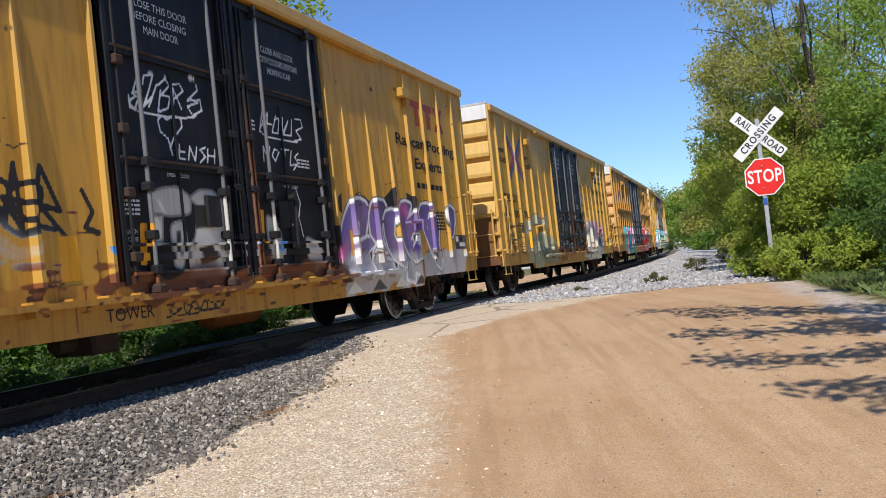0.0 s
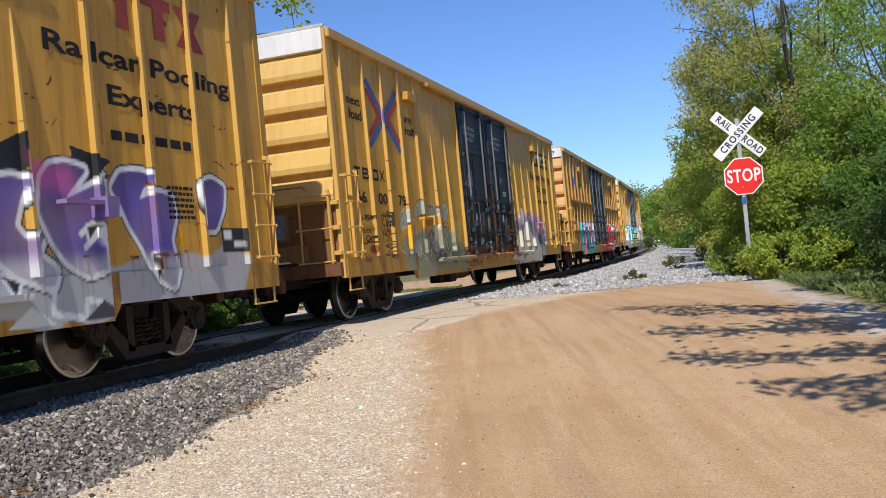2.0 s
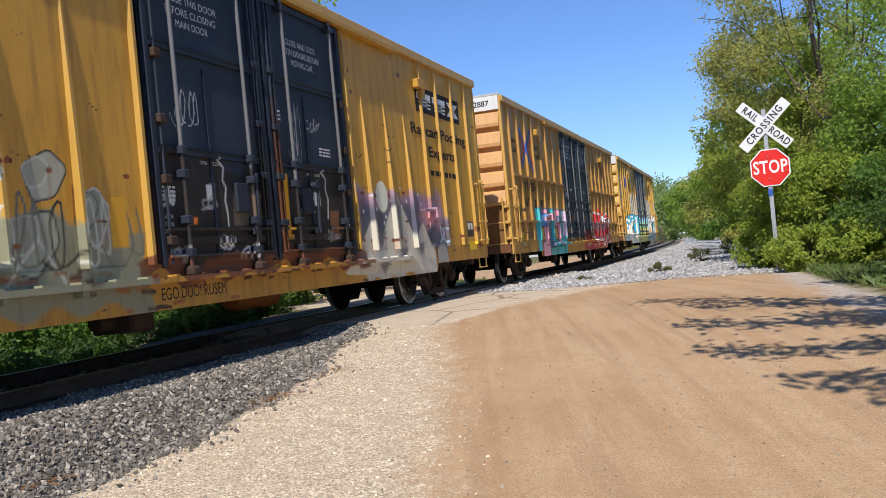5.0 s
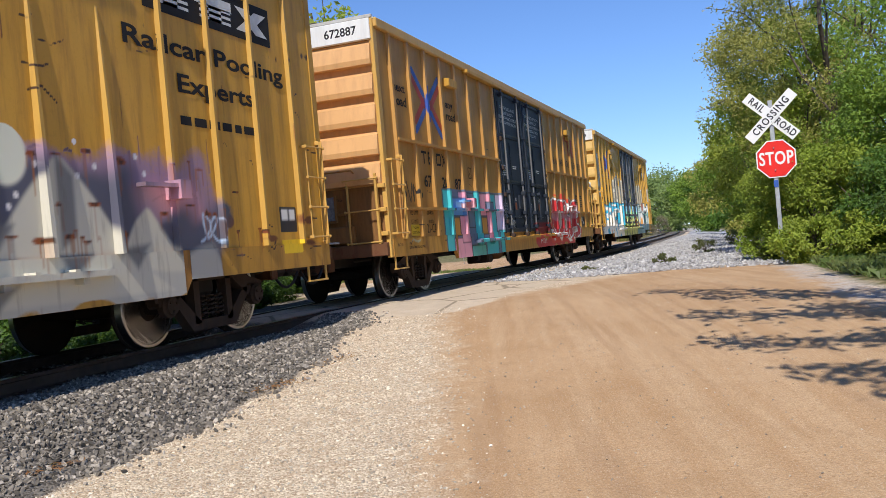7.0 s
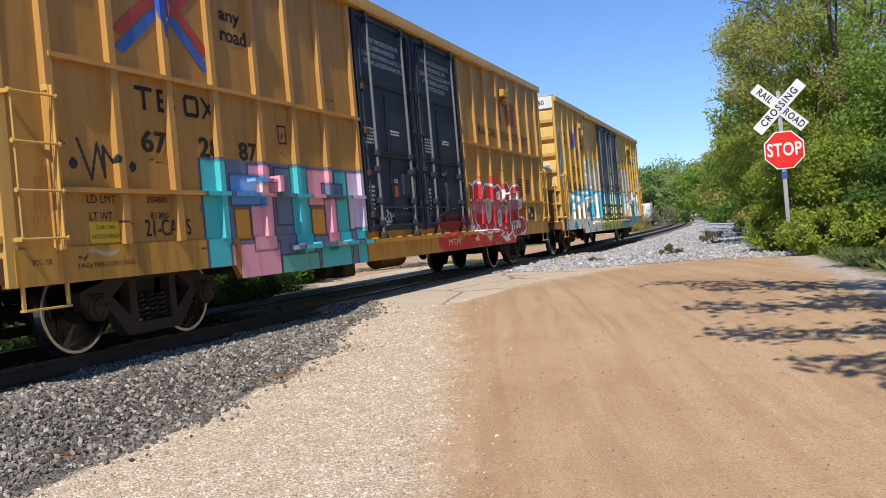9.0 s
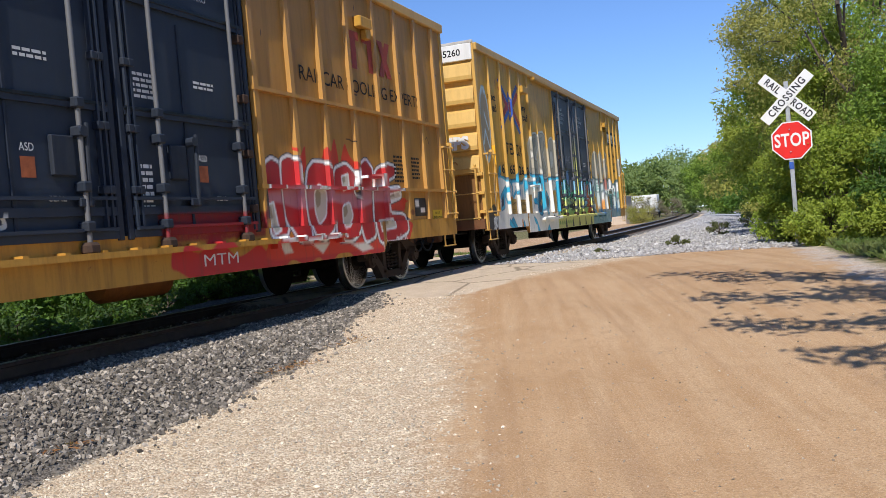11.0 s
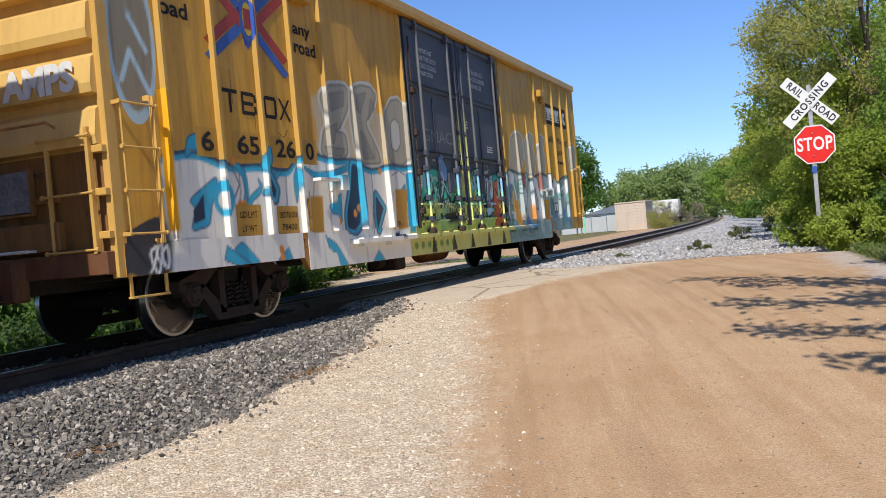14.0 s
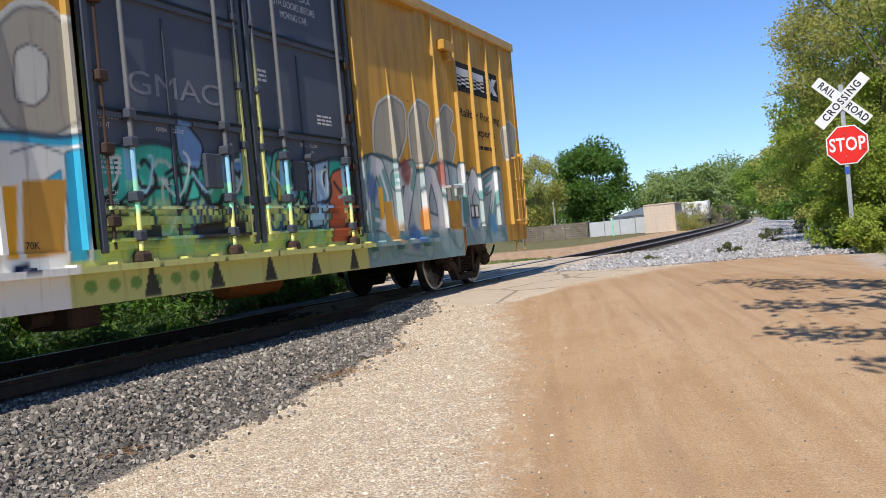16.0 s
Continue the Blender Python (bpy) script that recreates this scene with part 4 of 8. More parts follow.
def paint_b(y, z):
    p = Paint(y, z)
    wear(p, 6, 210)
    # worn grey-green letters ahead of the doors
    p.cloud(-6.6, -2.6, 0.62, 1.50, (0.19, 0.19, 0.13), 0.85, 0.10)
    for k, pts in enumerate((
        [(-5.83, 1.82), (-5.63, 2.05), (-5.39, 2.14), (-5.19, 2.02), (-5.30, 1.84), (-5.55, 1.80)], [(-4.96, 2.03), (-4.68, 2.07), (-4.34, 1.93), (-4.52, 1.71), (-4.83, 1.68), (-4.97, 1.83)], [(-4.10, 1.98), (-3.77, 2.15), (-3.56, 1.99), (-3.74, 1.73), (-4.00, 1.68)], [(-4.87, 1.57), (-4.41, 1.63), (-4.47, 1.38), (-4.82, 1.26)],
        [(-5.94, 1.21), (-5.56, 1.41), (-5.41, 1.12), (-5.72, 0.91), (-5.85, 1.01)], [(-6.68, 1.68), (-6.40, 1.92), (-6.15, 1.88), (-6.27, 1.62), (-6.53, 1.50)], [(-4.30, 1.51), (-3.79, 1.60), (-3.73, 1.30), (-4.05, 1.00), (-4.35, 1.09)], [(-3.42, 1.74), (-3.21, 1.83), (-3.03, 1.61), (-3.24, 1.25), (-3.42, 1.34)],
    )):
        p.poly(pts, ((0.26, 0.27, 0.20), (0.20, 0.22, 0.16), (0.30, 0.30, 0.24))[k % 3], (0.46, 0.46, 0.42) if k % 2 else INK, 0.018)
        p.poly([(0.6 * u + 0.4 * pts[0][0], 0.6 * v + 0.4 * pts[0][1]) for u, v in pts], (0.24, 0.25, 0.19), INK if k % 2 else (0.46, 0.46, 0.42), 0.012)
    for pts in ([(-6.78, 1.40), (-6.71, 1.15), (-6.46, 1.07)], [(-5.90, 0.98), (-5.67, 1.24), (-5.53, 1.04), (-5.37, 0.92)], [(-5.08, 0.99), (-4.71, 1.31), (-4.58, 0.98)], [(-4.38, 0.97), (-3.97, 1.34), (-3.72, 0.95)], [(-6.39, 1.80), (-6.58, 1.61), (-6.36, 1.54)]):
        p.line(stroke(p.y, p.z, pts), 0.012, (0.46, 0.46, 0.42))
    for k in range(9):
        p.line(scrawl(p.y, p.z, -6.5 + 0.42 * k, -5.9 + 0.42 * k, 0.95, 1.75, 500 + k, 3), 0.012, (INK, (0.42, 0.43, 0.37), (0.12, 0.12, 0.09))[k % 3])
    for k, (y0, z0) in enumerate(((-7.5, 1.78), (-7.5, 1.62), (-7.45, 1.22), (-7.5, 1.08), (-8.4, 1.72))):
        p.line(scrawl(p.y, p.z, y0, y0 + 0.62, z0 - 0.06, z0 + 0.08, 180 + k, 5), 0.010, INK)
    p.box(-3.05, -2.80, 1.25, 1.75, (0.50, 0.26, 0.02))
    p.line(scrawl(p.y, p.z, -8.5, -7.6, 1.25, 1.45, 70, 5), 0.012, INK).line(scrawl(p.y, p.z, -7.7, -6.8, 1.2, 1.9, 71, 6), 0.012, INK)
    p.box(-6.25, -6.12, 1.15, 1.6, (0.62, 0.30, 0.01))
    # tags and stickers on the doors, brown-black below
    p.cloud(-2.34, 2.34, 1.0, 2.2, (0.022, 0.018, 0.016), 0.85, 0.08)
    p.line(scrawl(p.y, p.z, -1.98, -1.35, 2.5, 3.0, 72, 6), 0.009, (0.36, 0.36, 0.38))
    p.line(scrawl(p.y, p.z, 0.55, 1.0, 2.2, 3.2, 73, 6), 0.008, (0.20, 0.20, 0.22))
    p.line(scrawl(p.y, p.z, 1.0, 1.6, 2.75, 3.0, 74, 5), 0.008, (0.25, 0.25, 0.27))
    p.poly([(0.30, 2.14), (0.46, 2.16), (0.44, 1.32), (0.29, 1.32)], (0.56, 0.28, 0.02)).poly([(-1.42, 1.93), (-1.25, 1.95), (-1.26, 1.77), (-1.42, 1.75)], (0.62, 0.62, 0.60)).poly([(1.18, 1.93), (1.35, 1.95), (1.35, 1.75), (1.18, 1.75)], (0.62, 0.62, 0.60))
    p.poly([(-1.82, 1.55), (-1.64, 1.55), (-1.65, 1.48), (-1.83, 1.48)], (0.62, 0.16, 0.02)).poly([(-0.88, 1.83), (-0.20, 1.87), (-0.26, 1.47), (-0.92, 1.46)], (0.10, 0.075, 0.055)).poly([(1.63, 1.67), (1.91, 1.69), (1.86, 1.30), (1.59, 1.31)], (0.16, 0.075, 0.035))
    p.line(stroke(p.y, p.z, [(-1.15, 2.24), (-1.04, 2.15), (-1.08, 2.00), (-1.02, 1.91), (-1.06, 1.76), (-1.03, 1.61), (-1.03, 1.46)]), 0.012, (0.55, 0.55, 0.54)).line(stroke(p.y, p.z, [(1.44, 2.24), (1.57, 2.14), (1.54, 1.98), (1.60, 1.84), (1.55, 1.57)]), 0.012, (0.55, 0.55, 0.54))
    for k, (u, v, w) in enumerate(((-2.25, 1.75, 0.25), (-1.6, 1.7, 0.4), (-0.9, 1.12, 0.6), (1.35, 1.3, 0.5), (0.75, 1.8, 0.4), (-2.2, 1.15, 0.4), (-1.3, 1.25, 0.4))):
        p.line(scrawl(p.y, p.z, u, u + w, v - 0.08, v + 0.12, 135 + k, 4), 0.011, (CHALK, (0.3, 0.3, 0.3))[k % 2])
    p.poly([(-2.42, 2.50), (-2.37, 2.50), (-2.38, 1.93), (-2.44, 1.93)], (0.26, 0.075, 0.045))
    # pale mountains under a violet night with a moon behind the doors
    p.cloud(2.55, 6.6, 1.3, 2.10, (0.26, 0.17, 0.24), 0.60, 0.16)
    p.cloud(2.6, 5.3, 1.0, 1.85, (0.065, 0.07, 0.10), 0.92, 0.16)
    p.cloud(5.5, 6.9, 1.0, 1.60, (0.08, 0.085, 0.12), 0.85, 0.14)
    p.cloud(2.6, 6.5, 0.56, 1.10, (0.36, 0.35, 0.32), 0.95, 0.07)
    for pts in ([(2.39, 0.96), (2.72, 1.24), (3.13, 1.59), (3.38, 1.28), (3.50, 0.98), (3.43, 0.88)], [(3.38, 0.99), (3.49, 1.27), (3.80, 1.63), (4.20, 2.01), (4.57, 1.67), (4.86, 1.31), (4.94, 0.91), (4.60, 0.83), (3.77, 0.85)], [(4.87, 0.91), (5.17, 1.37), (5.39, 1.53), (5.65, 1.23), (5.99, 0.82)], [(1.89, 0.72), (2.17, 0.90), (2.53, 0.98), (3.24, 0.94), (3.08, 0.67)], [(3.29, 0.65), (3.70, 0.97), (5.10, 1.00), (5.69, 0.65)]):
        p.poly(pts, (0.44, 0.42, 0.36), soft=0.03)
    for pts in ([(3.18, 1.35), (3.65, 1.36), (3.42, 1.09)], [(4.11, 1.07), (4.55, 1.07), (4.28, 0.87)], [(4.94, 1.11), (5.38, 1.15), (5.14, 0.90)], [(3.10, 1.59), (3.26, 1.55), (3.47, 1.16), (3.34, 1.10)], [(3.23, 0.82), (3.63, 0.84), (3.39, 0.64)], [(4.17, 2.00), (4.38, 1.80), (4.37, 1.25), (4.17, 1.13)]):
        p.poly(pts, (0.12, 0.12, 0.13), soft=0.04, cover=0.85)
    p.dot(*[(3.61, 1.95)][0], 0.24, 0.26, (0.62, 0.60, 0.50), 0.12)
    for c in [(3.10, 1.95), (2.52, 1.69), (2.25, 1.48), (2.82, 1.69), (3.93, 1.89), (3.70, 1.61), (4.43, 2.12), (3.36, 1.74), (3.61, 1.51), (4.43, 1.80), (4.67, 1.90), (5.26, 2.03), (5.87, 2.02), (5.38, 1.86), (2.37, 1.37), (2.62, 1.53)]:
        p.dot(*c, 0.028, 0.030, (0.60, 0.58, 0.60), 0.4)
    p.cloud(5.5, 6.2, 1.5, 1.8, (0.62, 0.28, 0.33), 0.5, 0.12)
    p.line(scrawl(p.y, p.z, 6.2, 6.8, 1.1, 1.5, 75, 4), 0.016, (0.35, 0.45, 0.6))
    p.box(8.0, 8.42, 1.22, 1.55, (0.02, 0.02, 0.025)).box(8.04, 8.2, 1.38, 1.52, (0.6, 0.6, 0.6)).box(8.24, 8.38, 1.38, 1.52, (0.6, 0.6, 0.6))
    p.box(8.0, 8.5, 0.94, 1.12, (0.60, 0.40, 0.02))
    rusty_sill(p, 62)
    rusting(p, 88, 2.7, 7.6, 34)
    rusting(p, 89, -8.6, -2.6, 16)
    p.dot(-6.990, 3.58, 0.11, 0.36, (0.018, 0.06, 0.30))
    return p.c


def paint_c(y, z):
    p = Paint(y, z)
    wear(p, 7, 50)
    p.line(stroke(p.y, p.z, [(-8.35, 2.05), (-8.2, 1.68), (-8.1, 2.02), (-8.02, 1.7), (-8.02, 2.0), (-7.9, 1.85), (-7.82, 2.05), (-7.85, 1.68)]), 0.016, INK)
    p.dot(-8.42, 1.82, 0.05, 0.05, INK).dot(-7.62, 1.82, 0.05, 0.05, INK)
    p.line(scrawl(p.y, p.z, -8.95, -8.7, 1.15, 1.85, 81, 8), 0.008, (0.25, 0.12, 0.03))
    p.cloud(-8.35, -7.95, 0.98, 1.08, (0.25, 0.45, 0.38), 0.5, 0.06)
    # teal and pink blocks
    teal, pink, slate = (0.05, 0.36, 0.40), (0.56, 0.25, 0.32), (0.10, 0.13, 0.20)
    z0, z1 = 0.55, 1.98
    p.box(-6.55, -2.42, z0, z1, slate)
    for y0, y1, a, b, c in (
        (-6.50, -6.05, z0, 1.95, teal), (-6.05, -5.0, z0, 0.98, pink), (-5.55, -5.05, 0.9, 1.93, pink), (-5.95, -5.3, 1.45, 1.80, (0.08, 0.22, 0.5)),
        (-4.95, -4.55, 1.2, 1.92, slate), (-4.55, -4.1, 0.7, 1.95, teal), (-4.95, -4.0, z0, 0.8, (0.08, 0.30, 0.27)), (-4.1, -3.45, 1.45, 1.93, pink), (-3.65, -3.3, 0.7, 1.7, pink),
        (-3.3, -2.95, 0.7, 1.93, teal), (-3.9, -3.0, z0, 0.86, teal), (-2.9, -2.45, 1.1, 1.93, (0.46, 0.38, 0.50)), (-2.75, -2.45, z0, 1.1, teal), (-3.7, -3.1, 1.55, 1.75, slate),
    ):
        p.box(y0 - 0.03, y1 + 0.03, a - 0.02, b + 0.02, INK).box(y0, y1, a, b, c)
    for y0, y1 in ((-5.9, -5.6), (-4.05, -3.7)):
        p.box(y0 - 0.03, y1 + 0.03, 1.02, 1.42, INK).box(y0, y1, 1.05, 1.40, (0.46, 0.22, 0.03))
    p.box(-5.75, -5.4, 1.62, 1.74, (0.2, 0.4, 0.7)).box(-5.4, -5.15, 1.55, 1.7, (0.65, 0.4, 0.42))
    # fiery red letters behind the doors
    red, dark = (0.36, 0.020, 0.022), (0.17, 0.012, 0.016)
    p.cloud(0.75, 6.6, 0.56, 0.86, red, 0.9, 0.06)
    p.box(0.5, 2.5, 0.95, 1.28, dark, 0.05, 0.6)
    flame = (0.44, 0.035, 0.018)
    for pts in ([(3.27, 2.17), (3.40, 1.96), (3.46, 1.73), (3.65, 1.80), (3.68, 2.16), (3.49, 1.94)], [(3.89, 1.81), (4.13, 1.99), (4.22, 2.18), (4.36, 2.00), (4.54, 2.32), (4.62, 1.96), (4.51, 1.76)], [(4.62, 1.77), (4.70, 2.02), (4.85, 2.25), (4.96, 2.06), (5.20, 1.92), (5.03, 1.78)], [(6.28, 1.59), (6.71, 1.67), (6.51, 1.44), (6.96, 1.43), (6.76, 1.09), (7.13, 1.00), (6.84, 0.65), (6.11, 0.66)], [(2.56, 0.96), (6.82, 0.73), (6.73, 0.65), (4.61, 0.65), (2.41, 0.65)]):
        p.poly(pts, flame, soft=0.02)
    red2 = np.stack([0.36 + 0.06 * lump(p.y, p.z, 0.5), 0.02 + 0 * p.y, 0.024 + 0 * p.y], -1)
    pale = (step(1.30, 1.36, p.z + 0.05 * np.sin(4 * p.y)) * step(1.60, 1.52, p.z + 0.05 * np.sin(3 * p.y)))[..., None]
    red2 = red2 * (1 - pale) + np.array((0.36, 0.14, 0.17)) * pale
    outline = (
        [(2.64, 1.84), (2.79, 1.91), (2.96, 1.86), (2.96, 1.55), (3.02, 0.98), (2.64, 0.95), (2.61, 1.33)], [(3.03, 1.90), (3.22, 1.96), (3.39, 1.90), (3.45, 1.56), (3.57, 1.14), (3.62, 0.87), (3.29, 0.89), (3.04, 1.16), (3.00, 1.55)],
        [(3.70, 1.80), (3.86, 1.91), (4.16, 1.91), (4.41, 1.76), (4.41, 1.38), (4.25, 1.00), (4.00, 0.88), (3.76, 0.92), (3.63, 1.14), (3.60, 1.50)],
        [(4.46, 1.83), (4.82, 1.92), (5.11, 1.78), (4.99, 1.52), (5.22, 1.30), (5.09, 0.96), (4.82, 0.83), (4.36, 0.85), (4.39, 1.38)],
        [(5.25, 1.89), (5.51, 2.01), (5.72, 1.87), (5.63, 1.51), (5.58, 1.08), (5.59, 0.86), (5.24, 0.78), (5.11, 1.10)],
        [(5.85, 1.86), (6.27, 1.97), (6.60, 1.93), (6.55, 1.81), (6.17, 1.72), (6.14, 1.55), (6.70, 1.60), (6.74, 1.47), (6.16, 1.37), (6.13, 1.17), (6.84, 1.14), (6.89, 0.89), (6.35, 0.76), (5.76, 0.75), (5.66, 1.08), (5.72, 1.58)],
    )
    for pts in outline:
        p.poly(pts, CHALK, (0.05, 0.04, 0.045), 0.075)
        p.poly(pts, CHALK, CHALK, 0.055)
    for pts in outline:
        p.poly(pts, red2, (0.03, 0.015, 0.015), 0.010)
    for pts in ([(3.84, 1.50), (3.96, 1.61), (4.16, 1.51), (4.09, 1.19), (3.89, 1.08), (3.81, 1.26)], [(4.67, 1.73), (4.86, 1.77), (4.86, 1.61), (4.69, 1.56)], [(4.62, 1.30), (4.84, 1.36), (4.91, 1.17), (4.76, 1.03), (4.60, 1.01)], [(2.62, 1.33), (2.75, 1.36), (2.83, 1.03), (2.70, 0.99)], [(6.26, 1.47), (6.68, 1.53), (6.73, 1.46), (6.29, 1.40)], [(5.82, 1.06), (6.35, 1.08), (6.39, 0.97), (5.85, 0.93)]):
        p.poly(pts, (0.42, 0.39, 0.33), CHALK, 0.030)
        p.poly([(0.5 * a + 0.5 * pts[0][0], 0.5 * b + 0.5 * pts[0][1]) for a, b in pts], (0.24, 0.20, 0.13))
    for pts in ([(2.78, 0.86), (3.00, 0.87), (3.09, 0.73), (2.88, 0.72)], [(3.60, 0.81), (4.09, 0.81), (3.87, 0.67)], [(4.74, 0.76), (5.23, 0.76), (5.48, 0.66), (5.09, 0.63)], [(5.83, 0.71), (6.74, 0.74), (6.48, 0.64), (5.88, 0.62)]):
        p.poly(pts, (0.50, 0.47, 0.42), soft=0.02)
    p.line(stroke(p.y, p.z, [(6.34, 0.70), (6.39, 0.80), (6.48, 0.78), (6.41, 0.74)]), 0.012, CHALK).line(stroke(p.y, p.z, [(6.55, 0.83), (6.56, 0.70), (6.65, 0.70)]), 0.012, CHALK).line(stroke(p.y, p.z, [(6.69, 0.71), (6.77, 0.81), (6.82, 0.70)]), 0.012, CHALK)
    p.box(7.3, 7.8, 1.12, 1.43, (0.02, 0.02, 0.025)).box(7.34, 7.5, 1.28, 1.40, (0.6, 0.6, 0.6)).box(7.56, 7.76, 1.18, 1.26, (0.6, 0.6, 0.6))
    # stains low on the doors
    p.line(scrawl(p.y, p.z, -1.95, -1.35, 1.08, 1.4, 136, 4), 0.02, (0.45, 0.45, 0.43))
    p.dot(-6.950, 3.57, 0.11, 0.36, (0.018, 0.06, 0.30))
    return p.c


def paint_d(y, z):
    p = Paint(y, z)
    wear(p, 8, 40)
    y, z = p.y, p.z
    white, blue = (0.58, 0.565, 0.53), (0.03, 0.30, 0.46)
    # grey letters above
    grey, pale, dark = (0.29, 0.265, 0.215), (0.43, 0.42, 0.385), (0.08, 0.08, 0.08)
    p.cloud(-5.5, -2.5, 2.1, 2.9, (0.36, 0.33, 0.26), 0.55, 0.12)
    for pts in (
        [(-5.21, 2.88), (-4.97, 3.05), (-4.48, 3.11), (-4.36, 3.02), (-4.46, 2.77), (-4.67, 2.55), (-4.85, 2.42), (-4.57, 2.41), (-4.55, 2.15), (-4.73, 2.05), (-5.16, 2.05), (-5.29, 2.14), (-5.20, 2.38), (-5.06, 2.52), (-5.13, 2.69)],
        [(-4.31, 3.07), (-3.99, 3.17), (-3.66, 3.18), (-3.49, 3.08), (-3.64, 2.86), (-3.94, 2.62), (-3.56, 2.21), (-3.51, 2.05), (-4.17, 2.02), (-4.30, 2.26), (-4.35, 2.66)],
        [(-3.23, 2.81), (-2.97, 3.05), (-2.68, 3.10), (-2.42, 2.94), (-2.32, 2.58), (-2.47, 2.18), (-2.72, 2.05), (-3.14, 2.07), (-3.29, 2.28)],
    ):
        p.poly(pts, pale, pale, 0.075, cover=0.9)
        p.poly(pts, grey, dark, 0.022, soft=0.02)
    for pts in ([(-4.99, 2.93), (-4.52, 3.02), (-4.55, 2.82), (-4.96, 2.71)], [(-5.06, 2.46), (-4.79, 2.55), (-4.93, 2.26), (-5.09, 2.26)], [(-4.14, 3.01), (-3.83, 3.08), (-4.05, 2.75), (-4.15, 2.81)], [(-4.09, 2.49), (-3.94, 2.40), (-3.72, 2.11), (-4.07, 2.09)], [(-3.67, 3.00), (-3.57, 2.88), (-3.81, 2.68)], [(-5.19, 2.20), (-4.64, 2.20), (-4.74, 2.09), (-5.14, 2.10)]):
        p.poly(pts, (0.20, 0.19, 0.165), dark, 0.010, soft=0.02)
    p.poly([(-3.04, 2.69), (-2.87, 2.78), (-2.72, 2.69), (-2.75, 2.38), (-2.90, 2.27), (-3.08, 2.30)], pale, dark, 0.02)
    # white letters edged in blue ahead of the doors
    top = 2.03 + 0.05 * np.sin(y * 2.1) + 0.03 * np.sin(y * 5.3) - 0.12 * step(-5.9, -6.2, y)
    field = step(-8.58, -8.5, y) * step(-2.40, -2.46, y)
    p.lay(step(0.03, 0.0, z - top) * field, (0.03, 0.06, 0.10))
    p.lay(step(-0.01, -0.04, z - top) * field, blue)
    p.lay(step(-0.07, -0.10, z - top) * field, white)
    navy = (0.018, 0.026, 0.055)
    for pts in (
        [(-7.38, 1.91), (-7.22, 1.88), (-7.10, 1.78), (-7.07, 1.56), (-7.17, 1.33), (-7.22, 1.35), (-7.14, 1.56), (-7.16, 1.73), (-7.28, 1.84)], [(-7.16, 1.40), (-7.02, 1.53), (-6.82, 1.63), (-6.86, 1.73), (-6.77, 1.65), (-6.83, 1.55), (-7.00, 1.47), (-7.10, 1.36)], [(-6.71, 2.04), (-6.53, 2.13), (-6.50, 1.96), (-6.68, 1.75), (-6.32, 1.84), (-6.49, 1.70), (-6.49, 1.47), (-6.64, 1.52), (-6.80, 1.54), (-6.63, 1.70), (-6.76, 1.87)],
        [(-6.05, 1.77), (-5.97, 1.91), (-5.91, 1.77), (-6.03, 1.42), (-6.06, 1.61)], [(-5.86, 1.93), (-5.54, 1.84), (-5.14, 1.86), (-4.60, 1.97), (-4.52, 1.92), (-5.11, 1.78), (-5.55, 1.77)], [(-7.50, 0.91), (-7.31, 1.00), (-6.98, 0.73), (-7.12, 0.70), (-7.29, 0.79)], [(-6.60, 0.75), (-6.36, 0.88), (-6.27, 0.70)], [(-5.44, 1.04), (-5.34, 0.81), (-5.39, 0.98), (-5.15, 0.88), (-4.83, 0.54), (-5.08, 0.58), (-5.14, 0.77), (-5.29, 0.80)], [(-4.16, 0.52), (-3.89, 0.73), (-3.65, 0.53)],
        [(-5.21, 1.39), (-4.86, 1.57), (-4.89, 1.20), (-5.08, 1.24)], [(-2.62, 1.89), (-2.39, 1.97), (-2.55, 0.63), (-2.70, 0.64)], [(-2.84, 1.66), (-2.69, 1.74), (-2.71, 1.30), (-2.86, 1.27)],
    ):
        p.poly(pts, blue, (0.04, 0.10, 0.16), 0.014)
    for pts in ([(-8.15, 1.47), (-7.63, 1.74), (-7.79, 1.42), (-7.86, 1.20), (-8.16, 1.15), (-8.06, 1.38)], [(-8.16, 1.92), (-8.09, 2.13), (-7.86, 2.20), (-7.81, 2.05), (-8.01, 2.00)], [(-7.60, 0.95), (-7.18, 0.73), (-7.28, 0.69), (-7.66, 0.82)]):
        p.poly(pts, blue, (0.04, 0.10, 0.16), 0.02)
    p.poly([(-8.11, 1.36), (-7.91, 1.54), (-7.92, 1.27), (-8.11, 1.22)], navy)
    p.line(stroke(y, z, [(-8.09, 2.00), (-7.76, 1.98), (-7.53, 1.83), (-7.61, 1.52)]), 0.012, (0.10, 0.11, 0.13)).line(stroke(y, z, [(-7.39, 1.90), (-7.24, 1.65), (-7.41, 1.42)]), 0.012, (0.10, 0.11, 0.13))
    p.dot(*[(-7.55, 1.49)][0], 0.20, 0.20, blue, 0.06).dot(*[(-7.55, 1.47)][0], 0.11, 0.10, white, 0.1)
    for pts in ([(-4.47, 2.00), (-4.30, 1.99), (-4.32, 1.57), (-4.34, 1.16), (-4.55, 1.05), (-4.75, 1.09), (-4.74, 1.29), (-4.57, 1.63)], [(-3.78, 1.55), (-3.55, 1.36), (-3.82, 1.04), (-3.83, 1.28)], [(-6.58, 1.75), (-6.48, 1.60), (-6.52, 1.50), (-6.64, 1.54)]):
        p.poly(pts, (0.45, 0.50, 0.53), (0.05, 0.10, 0.16), 0.09)
        p.poly(pts, blue, blue, 0.05)
        p.poly(pts, navy)
